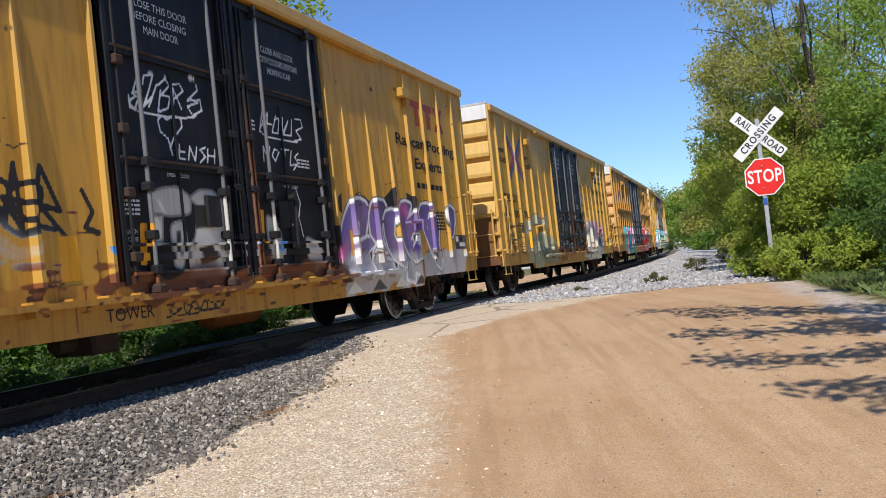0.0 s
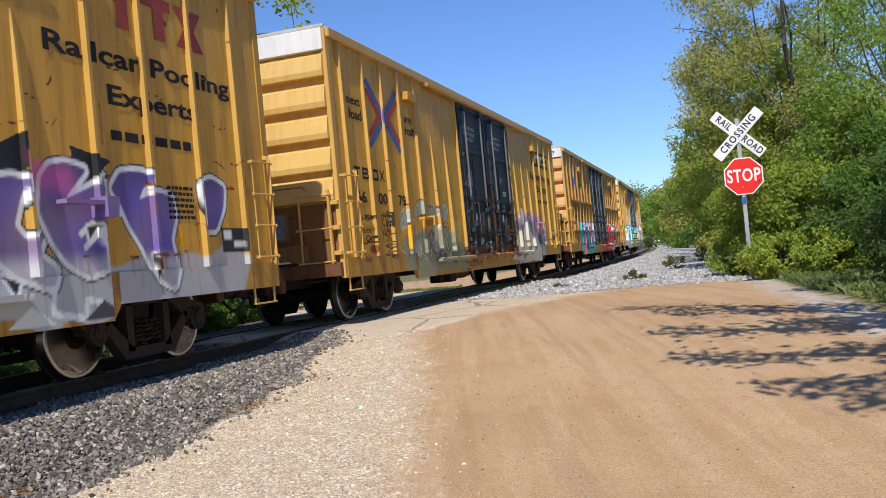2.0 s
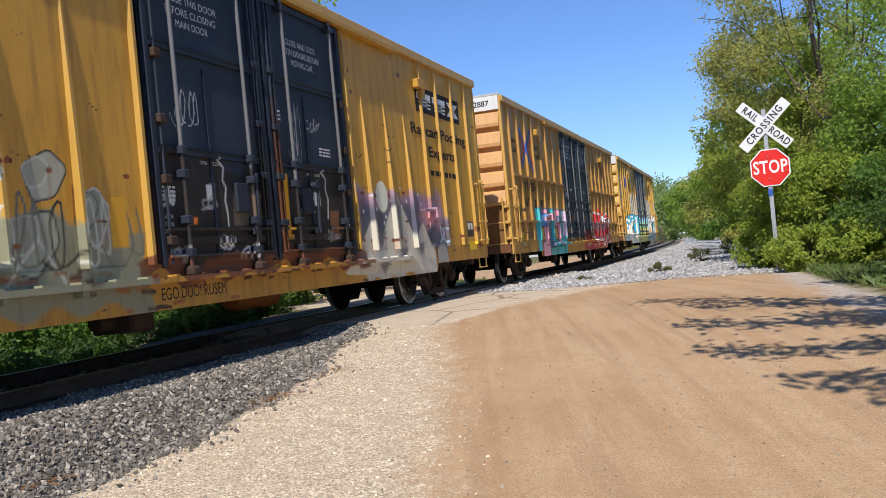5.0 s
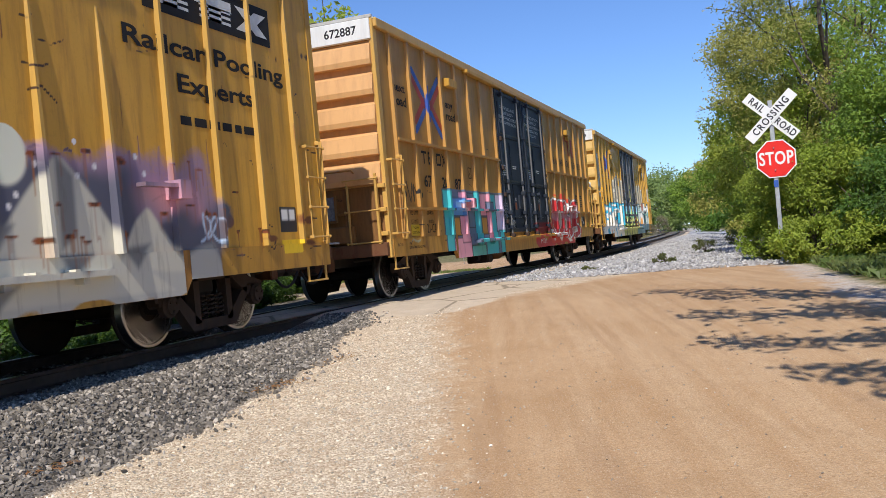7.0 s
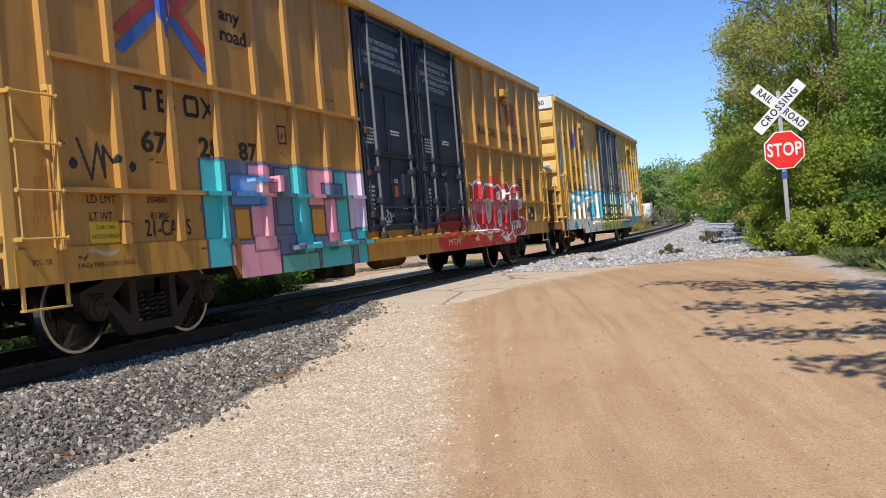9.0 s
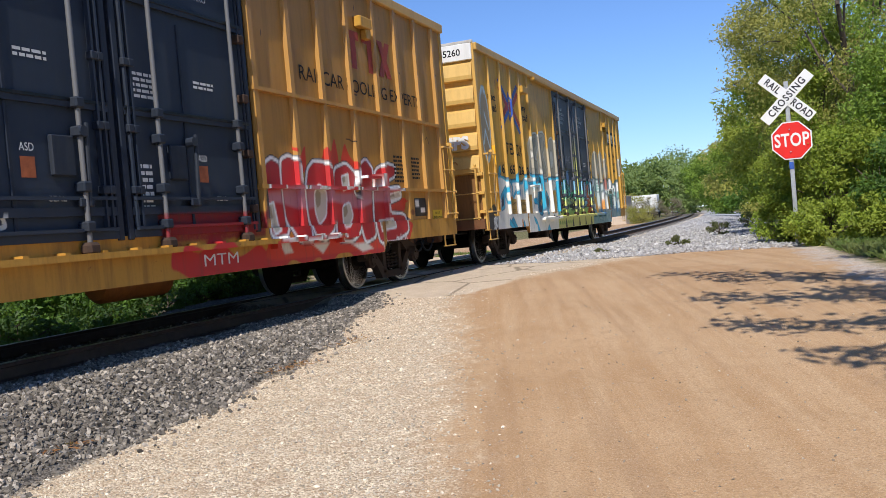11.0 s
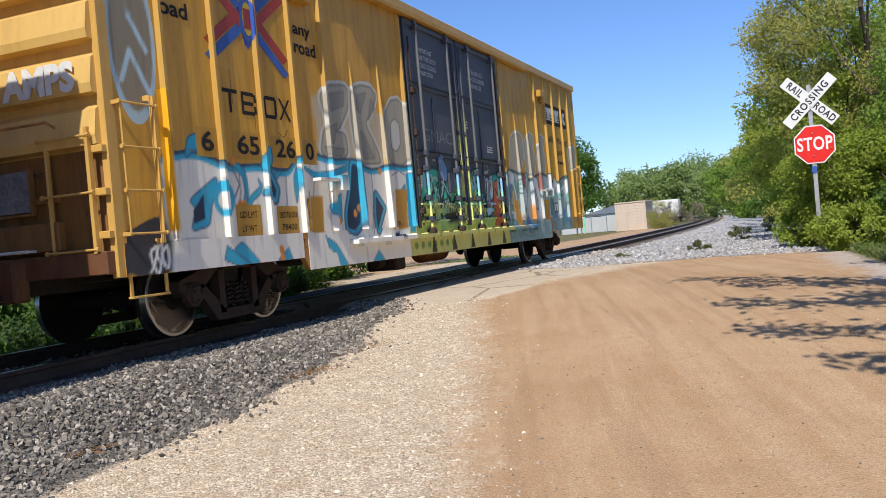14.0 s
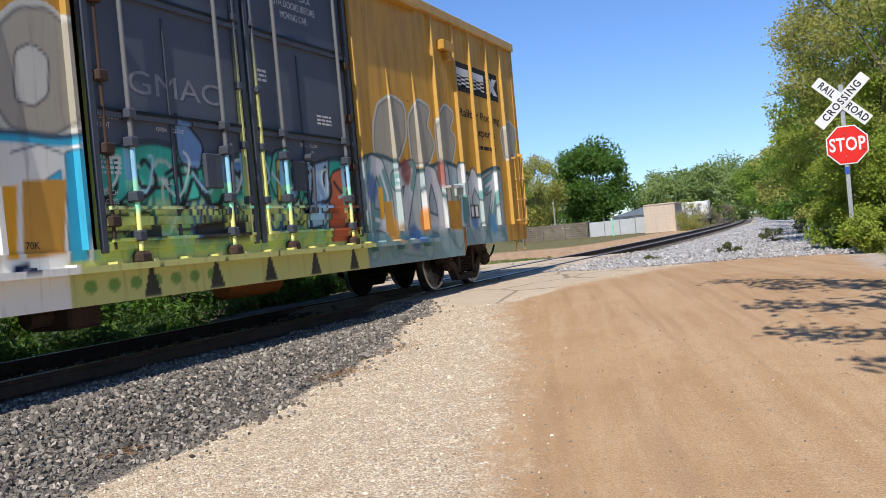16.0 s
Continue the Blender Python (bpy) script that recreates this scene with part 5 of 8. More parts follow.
    for pts in ([(-5.21, 2.02), (-5.18, 1.62), (-5.20, 1.03)], [(-3.86, 1.95), (-3.88, 1.51), (-3.99, 0.98)], [(-3.17, 1.87), (-2.89, 1.95), (-2.66, 1.89)], [(-7.23, 1.77), (-7.22, 1.59), (-7.27, 1.44)], [(-6.24, 1.76), (-6.26, 1.45), (-6.36, 1.24)], [(-5.56, 1.73), (-5.63, 1.45)]):
        p.line(stroke(y, z, pts), 0.010, (0.14, 0.15, 0.17))
    for c in [(-7.33, 1.92), (-7.25, 1.42), (-7.17, 1.42), (-4.37, 1.37), (-4.96, 1.19), (-4.19, 1.17), (-6.52, 0.87), (-6.51, 0.78), (-5.80, 2.04), (-3.58, 1.92), (-4.49, 1.29)]:
        p.dot(*c, 0.055, 0.055, (0.55, 0.20, 0.03))
    p.poly([(-5.69, 1.53), (-5.37, 1.53), (-5.41, 1.05), (-5.72, 1.05)], (0.42, 0.22, 0.03)).poly([(-5.80, 1.50), (-5.71, 1.50), (-5.72, 1.07), (-5.81, 1.07)], (0.62, 0.28, 0.01))
    p.poly([(-3.09, 1.65), (-2.64, 1.67), (-2.73, 1.04), (-3.14, 1.02)], (0.42, 0.21, 0.03)).poly([(-3.28, 1.60), (-3.14, 1.61), (-3.20, 1.02), (-3.31, 1.03)], (0.62, 0.28, 0.01))
    p.poly([(-3.26, 0.97), (-3.12, 0.99), (-3.11, 0.89), (-3.27, 0.89)], navy)
    p.box(-8.52, -8.42, 1.15, 2.6, (0.62, 0.30, 0.01))
    p.line(scrawl(y, z, -5.95, -5.66, 1.1, 1.6, 91, 7), 0.007, (0.10, 0.05, 0.02))
    p.cloud(-9.2, -8.5, 0.7, 1.2, (0.03, 0.03, 0.035), 0.9, 0.06)
    p.line(scrawl(y, z, -8.9, -8.5, 0.72, 1.1, 92, 4), 0.014, CHALK)
    r = np.hypot((y + 8.82) / 0.30, (z - 3.05) / 0.74)
    p.lay(step(1.18, 1.10, r), (0.30, 0.42, 0.50)).lay(step(1.0, 0.94, r), (0.20, 0.17, 0.12))
    p.line(stroke(y, z, [(-9.0, 2.62), (-8.86, 2.92), (-8.6, 2.5)]), 0.03, (0.34, 0.46, 0.54)).line(stroke(y, z, [(-8.86, 3.3), (-8.62, 2.95)]), 0.03, (0.34, 0.46, 0.54))
    # doors: teal over yellow-green
    on_door = step(-2.44, -2.40, y) * step(2.44, 2.40, y)
    top = 2.02 + 0.07 * np.sin(y * 3.7 + 1)
    p.lay(on_door * step(0.03, -0.03, z - top), (0.03, 0.045, 0.06))
    p.lay(on_door * step(-0.05, -0.09, z - top) * (0.75 + 0.25 * step(-0.1, 0.1, lump(y * 2.4, z * 2.0, 0.7))), (0.035, 0.34, 0.26))
    p.lay(on_door * step(1.48, 1.40, z) * (0.55 + 0.45 * step(-0.25, 0.1, lump(y * 3.1, z * 3.0, 0.4))), (0.36, 0.42, 0.10))
    p.lay(on_door * step(1.55, 1.45, z) * step(1.3, 1.4, z) * 0.6, (0.50, 0.56, 0.26))
    for cy, cz, ry, rz, c in ((-1.95, 1.75, 0.16, 0.16, INK), (-1.25, 1.6, 0.1, 0.22, INK), (0.75, 1.75, 0.25, 0.2, (0.10, 0.22, 0.42)), (1.25, 1.6, 0.2, 0.3, (0.16, 0.28, 0.44)), (0.45, 1.7, 0.06, 0.2, (0.60, 0.30, 0.02)), (-0.25, 1.8, 0.22, 0.15, (0.08, 0.17, 0.36)), (1.8, 1.4, 0.3, 0.4, (0.22, 0.06, 0.025)), (1.35, 1.25, 0.2, 0.12, (0.35, 0.5, 0.6)), (2.2, 1.6, 0.12, 0.3, (0.02, 0.05, 0.04))):
        p.dot(cy, cz, ry, rz, c, 0.12)
    p.line(word(y, z, "cnvnc", -2.2, 0.3, 1.5, 1.98), 0.022, (0.30, 0.42, 0.36), 0.012, on_door)
    p.line(scrawl(y, z, -1.5, 0.5, 1.1, 1.5, 93, 5), 0.016, INK)
    for y0, y1 in ((-2.3, -1.6), (-1.7, -1.0), (-0.4, 0.35), (0.5, 1.0), (1.0, 1.6), (1.6, 2.3)):
        p.line(scrawl(y, z, y0, y1, 1.42, 2.0, int(200 + y0 * 10), 2), 0.020, INK, 0.012, on_door)
    for k in range(12):
        p.line(scrawl(y, z, -2.4 + 0.38 * k, -1.9 + 0.38 * k, 1.04, 1.75, 300 + k, 3), 0.024 if k % 2 else 0.014, ((0.02, 0.03, 0.03), (0.03, 0.16, 0.12), (0.42, 0.50, 0.36), (0.04, 0.09, 0.2))[k % 4], 0.012, on_door)
    for y0, z0, w, h, c in ((-2.2, 1.55, 0.28, 0.3, (0.03, 0.26, 0.22)), (-0.85, 1.45, 0.30, 0.28, (0.02, 0.03, 0.03)), (0.05, 1.5, 0.22, 0.35, (0.20, 0.34, 0.06)), (1.05, 1.2, 0.3, 0.16, (0.10, 0.26, 0.40)), (-1.9, 1.12, 0.35, 0.14, (0.03, 0.04, 0.03)), (-0.3, 1.1, 0.5, 0.1, (0.04, 0.05, 0.04)), (1.7, 1.1, 0.5, 0.5, (0.24, 0.06, 0.03))):
        p.box(y0, y0 + w, z0, z0 + h, c)
    # sprayed figures on the doors: dark outlines over teal, blue and lime
    for pts, c in (
        ([(-2.33, 1.92), (-1.86, 1.99), (-1.82, 1.64), (-2.10, 1.46), (-2.36, 1.54)], (0.05, 0.36, 0.30)), ([(-1.37, 1.70), (-0.97, 1.77), (-0.96, 1.53), (-1.36, 1.46)], (0.06, 0.42, 0.33)), ([(-1.23, 2.34), (-1.09, 2.29), (-0.83, 2.06), (-0.92, 1.81), (-1.20, 1.89)], (0.12, 0.22, 0.40)), ([(-0.86, 1.84), (-0.42, 1.92), (-0.37, 1.53), (-0.76, 1.47)], (0.05, 0.30, 0.18)),
        ([(-0.11, 2.07), (0.26, 2.14), (0.26, 1.74), (-0.05, 1.75)], (0.08, 0.24, 0.55)), ([(0.44, 2.06), (0.71, 2.11), (0.84, 1.68), (0.41, 1.54), (0.32, 1.74)], (0.08, 0.36, 0.28)), ([(0.48, 1.96), (0.59, 1.98), (0.55, 1.50), (0.45, 1.50)], (0.62, 0.36, 0.03)), ([(1.09, 1.91), (1.62, 2.01), (1.59, 1.39), (1.13, 1.32)], (0.26, 0.40, 0.55)),
        ([(1.67, 1.85), (2.09, 1.95), (2.08, 0.99), (1.63, 0.78), (1.52, 1.16)], (0.36, 0.09, 0.04)), ([(1.00, 1.43), (1.37, 1.47), (1.37, 1.20), (1.03, 1.17)], (0.30, 0.50, 0.66)), ([(-1.05, 1.22), (0.06, 1.30), (0.04, 1.16), (-1.02, 1.13)], (0.03, 0.03, 0.03)), ([(-2.35, 1.33), (-1.69, 1.36), (-1.69, 1.23), (-2.33, 1.22)], (0.44, 0.52, 0.14)),
    ):
        p.poly(pts, c, INK, 0.030)
    for k in range(10):
        p.line(scrawl(y, z, -2.35 + 0.46 * k, -1.95 + 0.46 * k, 1.35, 2.05, 700 + k, 2), 0.026, INK, 0.012, on_door)
        p.line(scrawl(y, z, -2.35 + 0.46 * k, -1.95 + 0.46 * k, 1.5, 2.0, 720 + k, 2), 0.013, ((0.50, 0.58, 0.56), (0.30, 0.50, 0.60))[k % 2], 0.012, on_door)
    # sill under the doors
    low = step(-2.75, -2.70, y) * step(2.9, 2.85, y) * step(0.98, 0.95, z)
    p.lay(low, (0.40, 0.40, 0.14))
    for k in range(7):
        p.dot(-2.5 + 0.27 * k, 0.74, 0.075, 0.06, (0.12, 0.22, 0.045))
    for k in range(5):
        p.tri(-1.75 + 0.95 * k, 0.6, 0.93, 0.12, (0.02, 0.025, 0.02))
    p.lay(step(2.55, 2.65, y) * step(3.3, 3.2, y) * step(0.98, 0.9, z), (0.28, 0.08, 0.03))
    # grey letters above, behind the doors
    for pts in ([(3.02, 2.61), (3.19, 2.88), (3.61, 3.05), (4.01, 2.96), (3.99, 2.53), (3.69, 2.16), (3.15, 2.06), (2.96, 2.24)], [(4.16, 2.78), (4.55, 3.09), (4.94, 3.01), (4.77, 2.73), (5.02, 2.43), (4.74, 2.12), (4.16, 2.10)], [(5.16, 2.78), (5.61, 3.12), (5.93, 3.01), (5.68, 2.73), (5.94, 2.57), (5.68, 2.16), (5.17, 2.14)], [(8.27, 2.87), (8.80, 3.11), (9.17, 2.93), (8.97, 2.45), (8.38, 2.37)]):
        p.poly(pts, pale, pale, 0.07, cover=0.85)
        p.poly(pts, grey, dark, 0.020, soft=0.02)
    # blue-grey letters behind the doors
    top = 2.10 + 0.09 * np.sin(y * 2.6)
    body = step(2.44, 2.5, y) * step(8.1, 8.0, y)
    p.lay(body * step(0.02, -0.02, z - top), (0.035, 0.07, 0.08))
    p.lay(body * step(-0.05, -0.09, z - top), (0.30, 0.36, 0.37))
    d = word(y, z, "nznvcz", 2.5, 8.0, 0.70, 2.08, 0.05)
    p.line(d, 0.17, (0.03, 0.06, 0.07)).line(d, 0.135, (0.48, 0.49, 0.50))
    p.line(d, 0.135, (0.05, 0.21, 0.20), 0.02, 0.85 * step(0.1, 0.3, lump(y * 1.8, z * 2, 0.6)))
    p.line(d, 0.03, (0.50, 0.52, 0.55))
    p.lay(body * step(1.15, 0.95, z) * 0.8, (0.12, 0.22, 0.24))
    for cy, cz, c in ((2.75, 1.7, (0.04, 0.12, 0.30)), (4.0, 0.95, (0.05, 0.12, 0.3)), (6.5, 1.2, (0.04, 0.16, 0.36)), (7.4, 1.1, (0.04, 0.2, 0.4)), (3.3, 1.1, (0.55, 0.26, 0.03)), (4.4, 1.2, (0.5, 0.2, 0.03)), (3.9, 1.95, (0.22, 0.05, 0.04)), (5.2, 1.95, (0.25, 0.07, 0.05))):
        p.dot(cy, cz, 0.18, 0.2, c, 0.3, 0.85)
    p.box(5.36, 5.9, 1.03, 1.52, (0.45, 0.23, 0.03)).box(2.95, 3.08, 1.25, 1.7, (0.62, 0.30, 0.01)).box(3.1, 3.35, 1.0, 1.5, (0.44, 0.22, 0.03))
    p.box(6.35, 6.75, 1.2, 1.45, (0.02, 0.02, 0.025)).box(6.39, 6.5, 1.24, 1.42, (0.6, 0.6, 0.6)).box(6.58, 6.7, 1.24, 1.42, (0.6, 0.6, 0.6))
    # the lock bars carry the door's colours brighter
    for u in (-1.92, -0.54, 0.56, 1.98, -0.18, 0.16):
        for z0, z1, c in ((1.66, 2.02, (0.22, 0.44, 0.62)), (1.36, 1.68, (0.26, 0.62, 0.42)), (1.04, 1.38, (0.62, 0.62, 0.22))):
            p.box(u - 0.04, u + 0.04, z0, z1, c)
    p.dot(-6.815, 3.61, 0.11, 0.36, (0.018, 0.06, 0.30))
    return p.c


def sprayable(name, base, **more):
    """Worn paint with sprayed colours over it, worn and streaked with it."""
    mat = painted(name, base, **more)
    nt = mat.node_tree
    bsdf = nt.nodes["Principled BSDF"]
    under = bsdf.inputs["Base Color"].links[0].from_socket
    n = Nodes(name, mat)
    at = nt.nodes.new("ShaderNodeAttribute")
    at.attribute_name = "paint"
    worn = n.noise(n.coords(), 22, 6, 0.7)
    fac = n.ramp(n.math("ADD", at.outputs["Alpha"], n.math("MULTIPLY", n.math("SUBTRACT", worn, 0.5), 0.35)), (0.30, 0.0), (0.62, 1.0))
    streak = n.noise(n.coords((4, 4, 0.4)), 3.0, 5)
    over = n.mix(n.ramp(streak, (0.55, 0.0), (0.8, 0.45)), at.outputs["Color"], (0.10, 0.065, 0.04))
    nt.links.new(n.mix(fac, under, over), bsdf.inputs["Base Color"])
    return mat


def with_paint(me, fn):
    """Gives a mesh of a car's near side its sprayed colours."""
    co = np.empty(len(me.vertices) * 3, np.float32)
    me.vertices.foreach_get("co", co)
    co = co.reshape(-1, 3)
    me.attributes.new("paint", "FLOAT_COLOR", "POINT").data.foreach_set("color", np.minimum(fn(co[:, 1], co[:, 2]) * (1.45, 1.42, 1.36, 1), (0.86, 0.86, 0.86, 1)).astype(np.float32).ravel())
    return me


def sheet(name, x, y0, y1, z0, z1, mat, fn, thick=0.045, cell=0.021, buckle=0.0, outline=None):
    """A steel sheet with a fine front grid, so that sprayed paint can follow it."""
    ny = max(2, int((y1 - y0) / cell) + 1)
    zs = np.linspace(z0, z1, max(2, int((z1 - z0) / cell) + 1))
    if z1 > 4:
        # no sprayed paint reaches the top
        zs = np.concatenate([np.arange(z0, 2.3, cell), np.arange(2.3, 3.25, 0.026), np.arange(3.25, z1 - 0.03, 0.085), [z1]])
    nz = len(zs)
    Y, Z = np.meshgrid(np.linspace(y0, y1, ny), zs, indexing="ij")
    bulge = buckle * np.sin(np.pi * (Y - y0) / (y1 - y0)) * (0.4 + 0.6 * np.sin(2.6 * Z + 7 * y0) + 0.3 * np.sin(6.1 * Z + 3 * y0))
    X = x + bulge
    v = np.stack([X, Y, Z], -1).reshape(-1, 3)
    i = np.arange(ny * nz).reshape(ny, nz)
    f = np.stack([i[:-1, :-1], i[1:, :-1], i[1:, 1:], i[:-1, 1:]], -1).reshape(-1, 4)
    n = len(v)
    b = np.array([(x, y0, z0), (x, y1, z0), (x, y1, z1), (x, y0, z1), (x - thick, y0, z0), (x - thick, y1, z0), (x - thick, y1, z1), (x - thick, y0, z1)])
    g = np.array([(4, 7, 6, 5), (0, 4, 5, 1), (1, 5, 6, 2), (2, 6, 7, 3), (3, 7, 4, 0)]) + n
    me = quick_mesh(name, np.concatenate([v, b]), np.concatenate([f, g]), mat)
    return with_paint(me, fn)


def painted_box(name, x0, x1, y0, y1, z0, z1, mat, fn, cell=0.03):
    """A long bar cut across every few centimetres, so that sprayed paint can follow it."""
    n = max(2, int((y1 - y0) / cell) + 1)
    ys = np.linspace(y0, y1, n)
    v = np.stack([np.stack([0 * ys + x, ys, 0 * ys + z], -1) for x, z in ((x0, z0), (x1, z0), (x1, z1), (x0, z1))], 1)
    i = np.arange(n * 4).reshape(n, 4)
    j = np.roll(i, -1, axis=1)
    f = np.stack([i[:-1], j[:-1], j[1:], i[1:]], -1).reshape(-1, 4)
    f = np.concatenate([f, [i[0][::-1], i[-1]]])
    return with_paint(quick_mesh(name, v.reshape(-1, 3), f, mat), fn)


def painted_post(wedge, y, mat, fn, wide=0.022):
    """A side post, with rows fine enough for paint: a wedge that grows out of the sheet, or a slim hat section up to the eave."""
    zs = np.concatenate([[EAVE - 0.12], np.arange(4.25, 2.95, -0.06), np.arange(2.9, 1.06, -0.025), [1.06]])
    if wedge:
        zs = zs[zs < 3.62 + 0.16 * math.sin(5 * y)]
        k = (zs[0] - zs) / (zs[0] - 1.06)
        d = 0.004 + 0.090 * k ** 0.75
        w = 0.012 + 0.020 * k ** 0.6
    else:
        k = (EAVE - zs) / (EAVE - 1.06)
        d = 0.050 + 0.016 * k
        w = wide + 0.004 * k
    q = np.stack([np.stack([0 * d + WIDE, y - w - 0.008, zs], -1), np.stack([WIDE + d, y - w + 0.006, zs], -1), np.stack([WIDE + d, y + w - 0.006, zs], -1), np.stack([0 * d + WIDE, y + w + 0.008, zs], -1)], 1)
    n = len(zs)
    i = np.arange(n * 4).reshape(n, 4)
    f = np.stack([i[:-1, :-1], i[1:, :-1], i[1:, 1:], i[:-1, 1:]], -1).reshape(-1, 4)
    f = np.concatenate([f, [i[0], i[-1][::-1]]])
    return with_paint(quick_mesh("side_post", q.reshape(-1, 3), f, mat), fn)


YELLOW_SPRAY = sprayable("sprayed_yellow_paint", (0.63, 0.330, 0.040), grime=(0.22, 0.092, 0.024), amount=0.7, rough=0.5, rust=0.16)
AMBER_SPRAY = sprayable("sprayed_amber_paint", (0.43, 0.212, 0.040), grime=(0.12, 0.055, 0.016), amount=0.5, rough=0.5, rust=0.08)
POST_SPRAY = sprayable("sprayed_post_paint", (0.55, 0.315, 0.060), grime=(0.22, 0.10, 0.022), amount=0.35, rough=0.45, rust=0.10)
SILL_SPRAY = sprayable("sprayed_sill_paint", (0.48, 0.245, 0.034), grime=(0.15, 0.065, 0.022), amount=0.8, rough=0.6, rust=0.34)
DOOR_SPRAY = {
    "black": sprayable("sprayed_black_door", (0.008, 0.0085, 0.011), grime=(0.04, 0.034, 0.03), amount=0.45, rough=0.55, spec=0.25),
    "navy": sprayable("sprayed_navy_door", (0.024, 0.034, 0.054), grime=(0.05, 0.05, 0.05), amount=0.45, rough=0.55, spec=0.25),
    "slate": sprayable("sprayed_slate_door", (0.088, 0.102, 0.135), grime=(0.10, 0.10, 0.10), amount=0.45, rough=0.55, spec=0.3),
}
AMBER_POST = sprayable("sprayed_tan_post", (0.48, 0.245, 0.055), grime=(0.22, 0.10, 0.03), amount=0.35, rough=0.45, rust=0.06)
BAR_SPRAY = sprayable("sprayed_lock_bar", (0.15, 0.15, 0.155), grime=(0.15, 0.13, 0.11), amount=0.4, rough=0.4)

def ladder(car, y0, y1, x, zs, mat, label="yellow steel ladder", side=1):
    """A slim angle rail, a rod and rungs with bolted ends on a car's side; y1 lies beside the posts."""
    s = Solid()
    s.box(x, x + 0.010 * side, y1 - 0.022, y1 + 0.022, zs[0] - 0.10, zs[-1] + 0.10, 0.003)
    s.box(x, x + 0.040 * side, y1 - 0.005, y1 + 0.005, zs[0] - 0.10, zs[-1] + 0.10)
    s.rod((x + 0.02 * side, y0, zs[0] - 0.02), (x + 0.02 * side, y0, zs[-1] + 0.02), 0.010, 6)
    for z in (zs[0] - 0.08, zs[-1] + 0.08):
        s.box(min(x, WIDE * side), max(x, WIDE * side), y1 - 0.022, y1 + 0.022, z - 0.03, z + 0.03, 0.005)
    for z in (zs[0], zs[-1]):
        s.box(min(x + 0.03, WIDE * side), max(x + 0.03, WIDE * side), y0 - 0.02, y0 + 0.02, z - 0.02, z + 0.02, 0.004)
    lad = part("ladder", s, mat, car, label)
    for z in zs:
        r = Solid().rod((x + 0.035 * side, y0 - 0.03, z), (x + 0.035 * side, y1 + 0.03, z), 0.0115, 8)
        for y in (y0 - 0.03, y1 + 0.03):
            r.rod((x + 0.035 * side, y - 0.012, z), (x + 0.035 * side, y + 0.012, z), 0.022, 8)
        part("rung", r, mat, lad)
    return lad


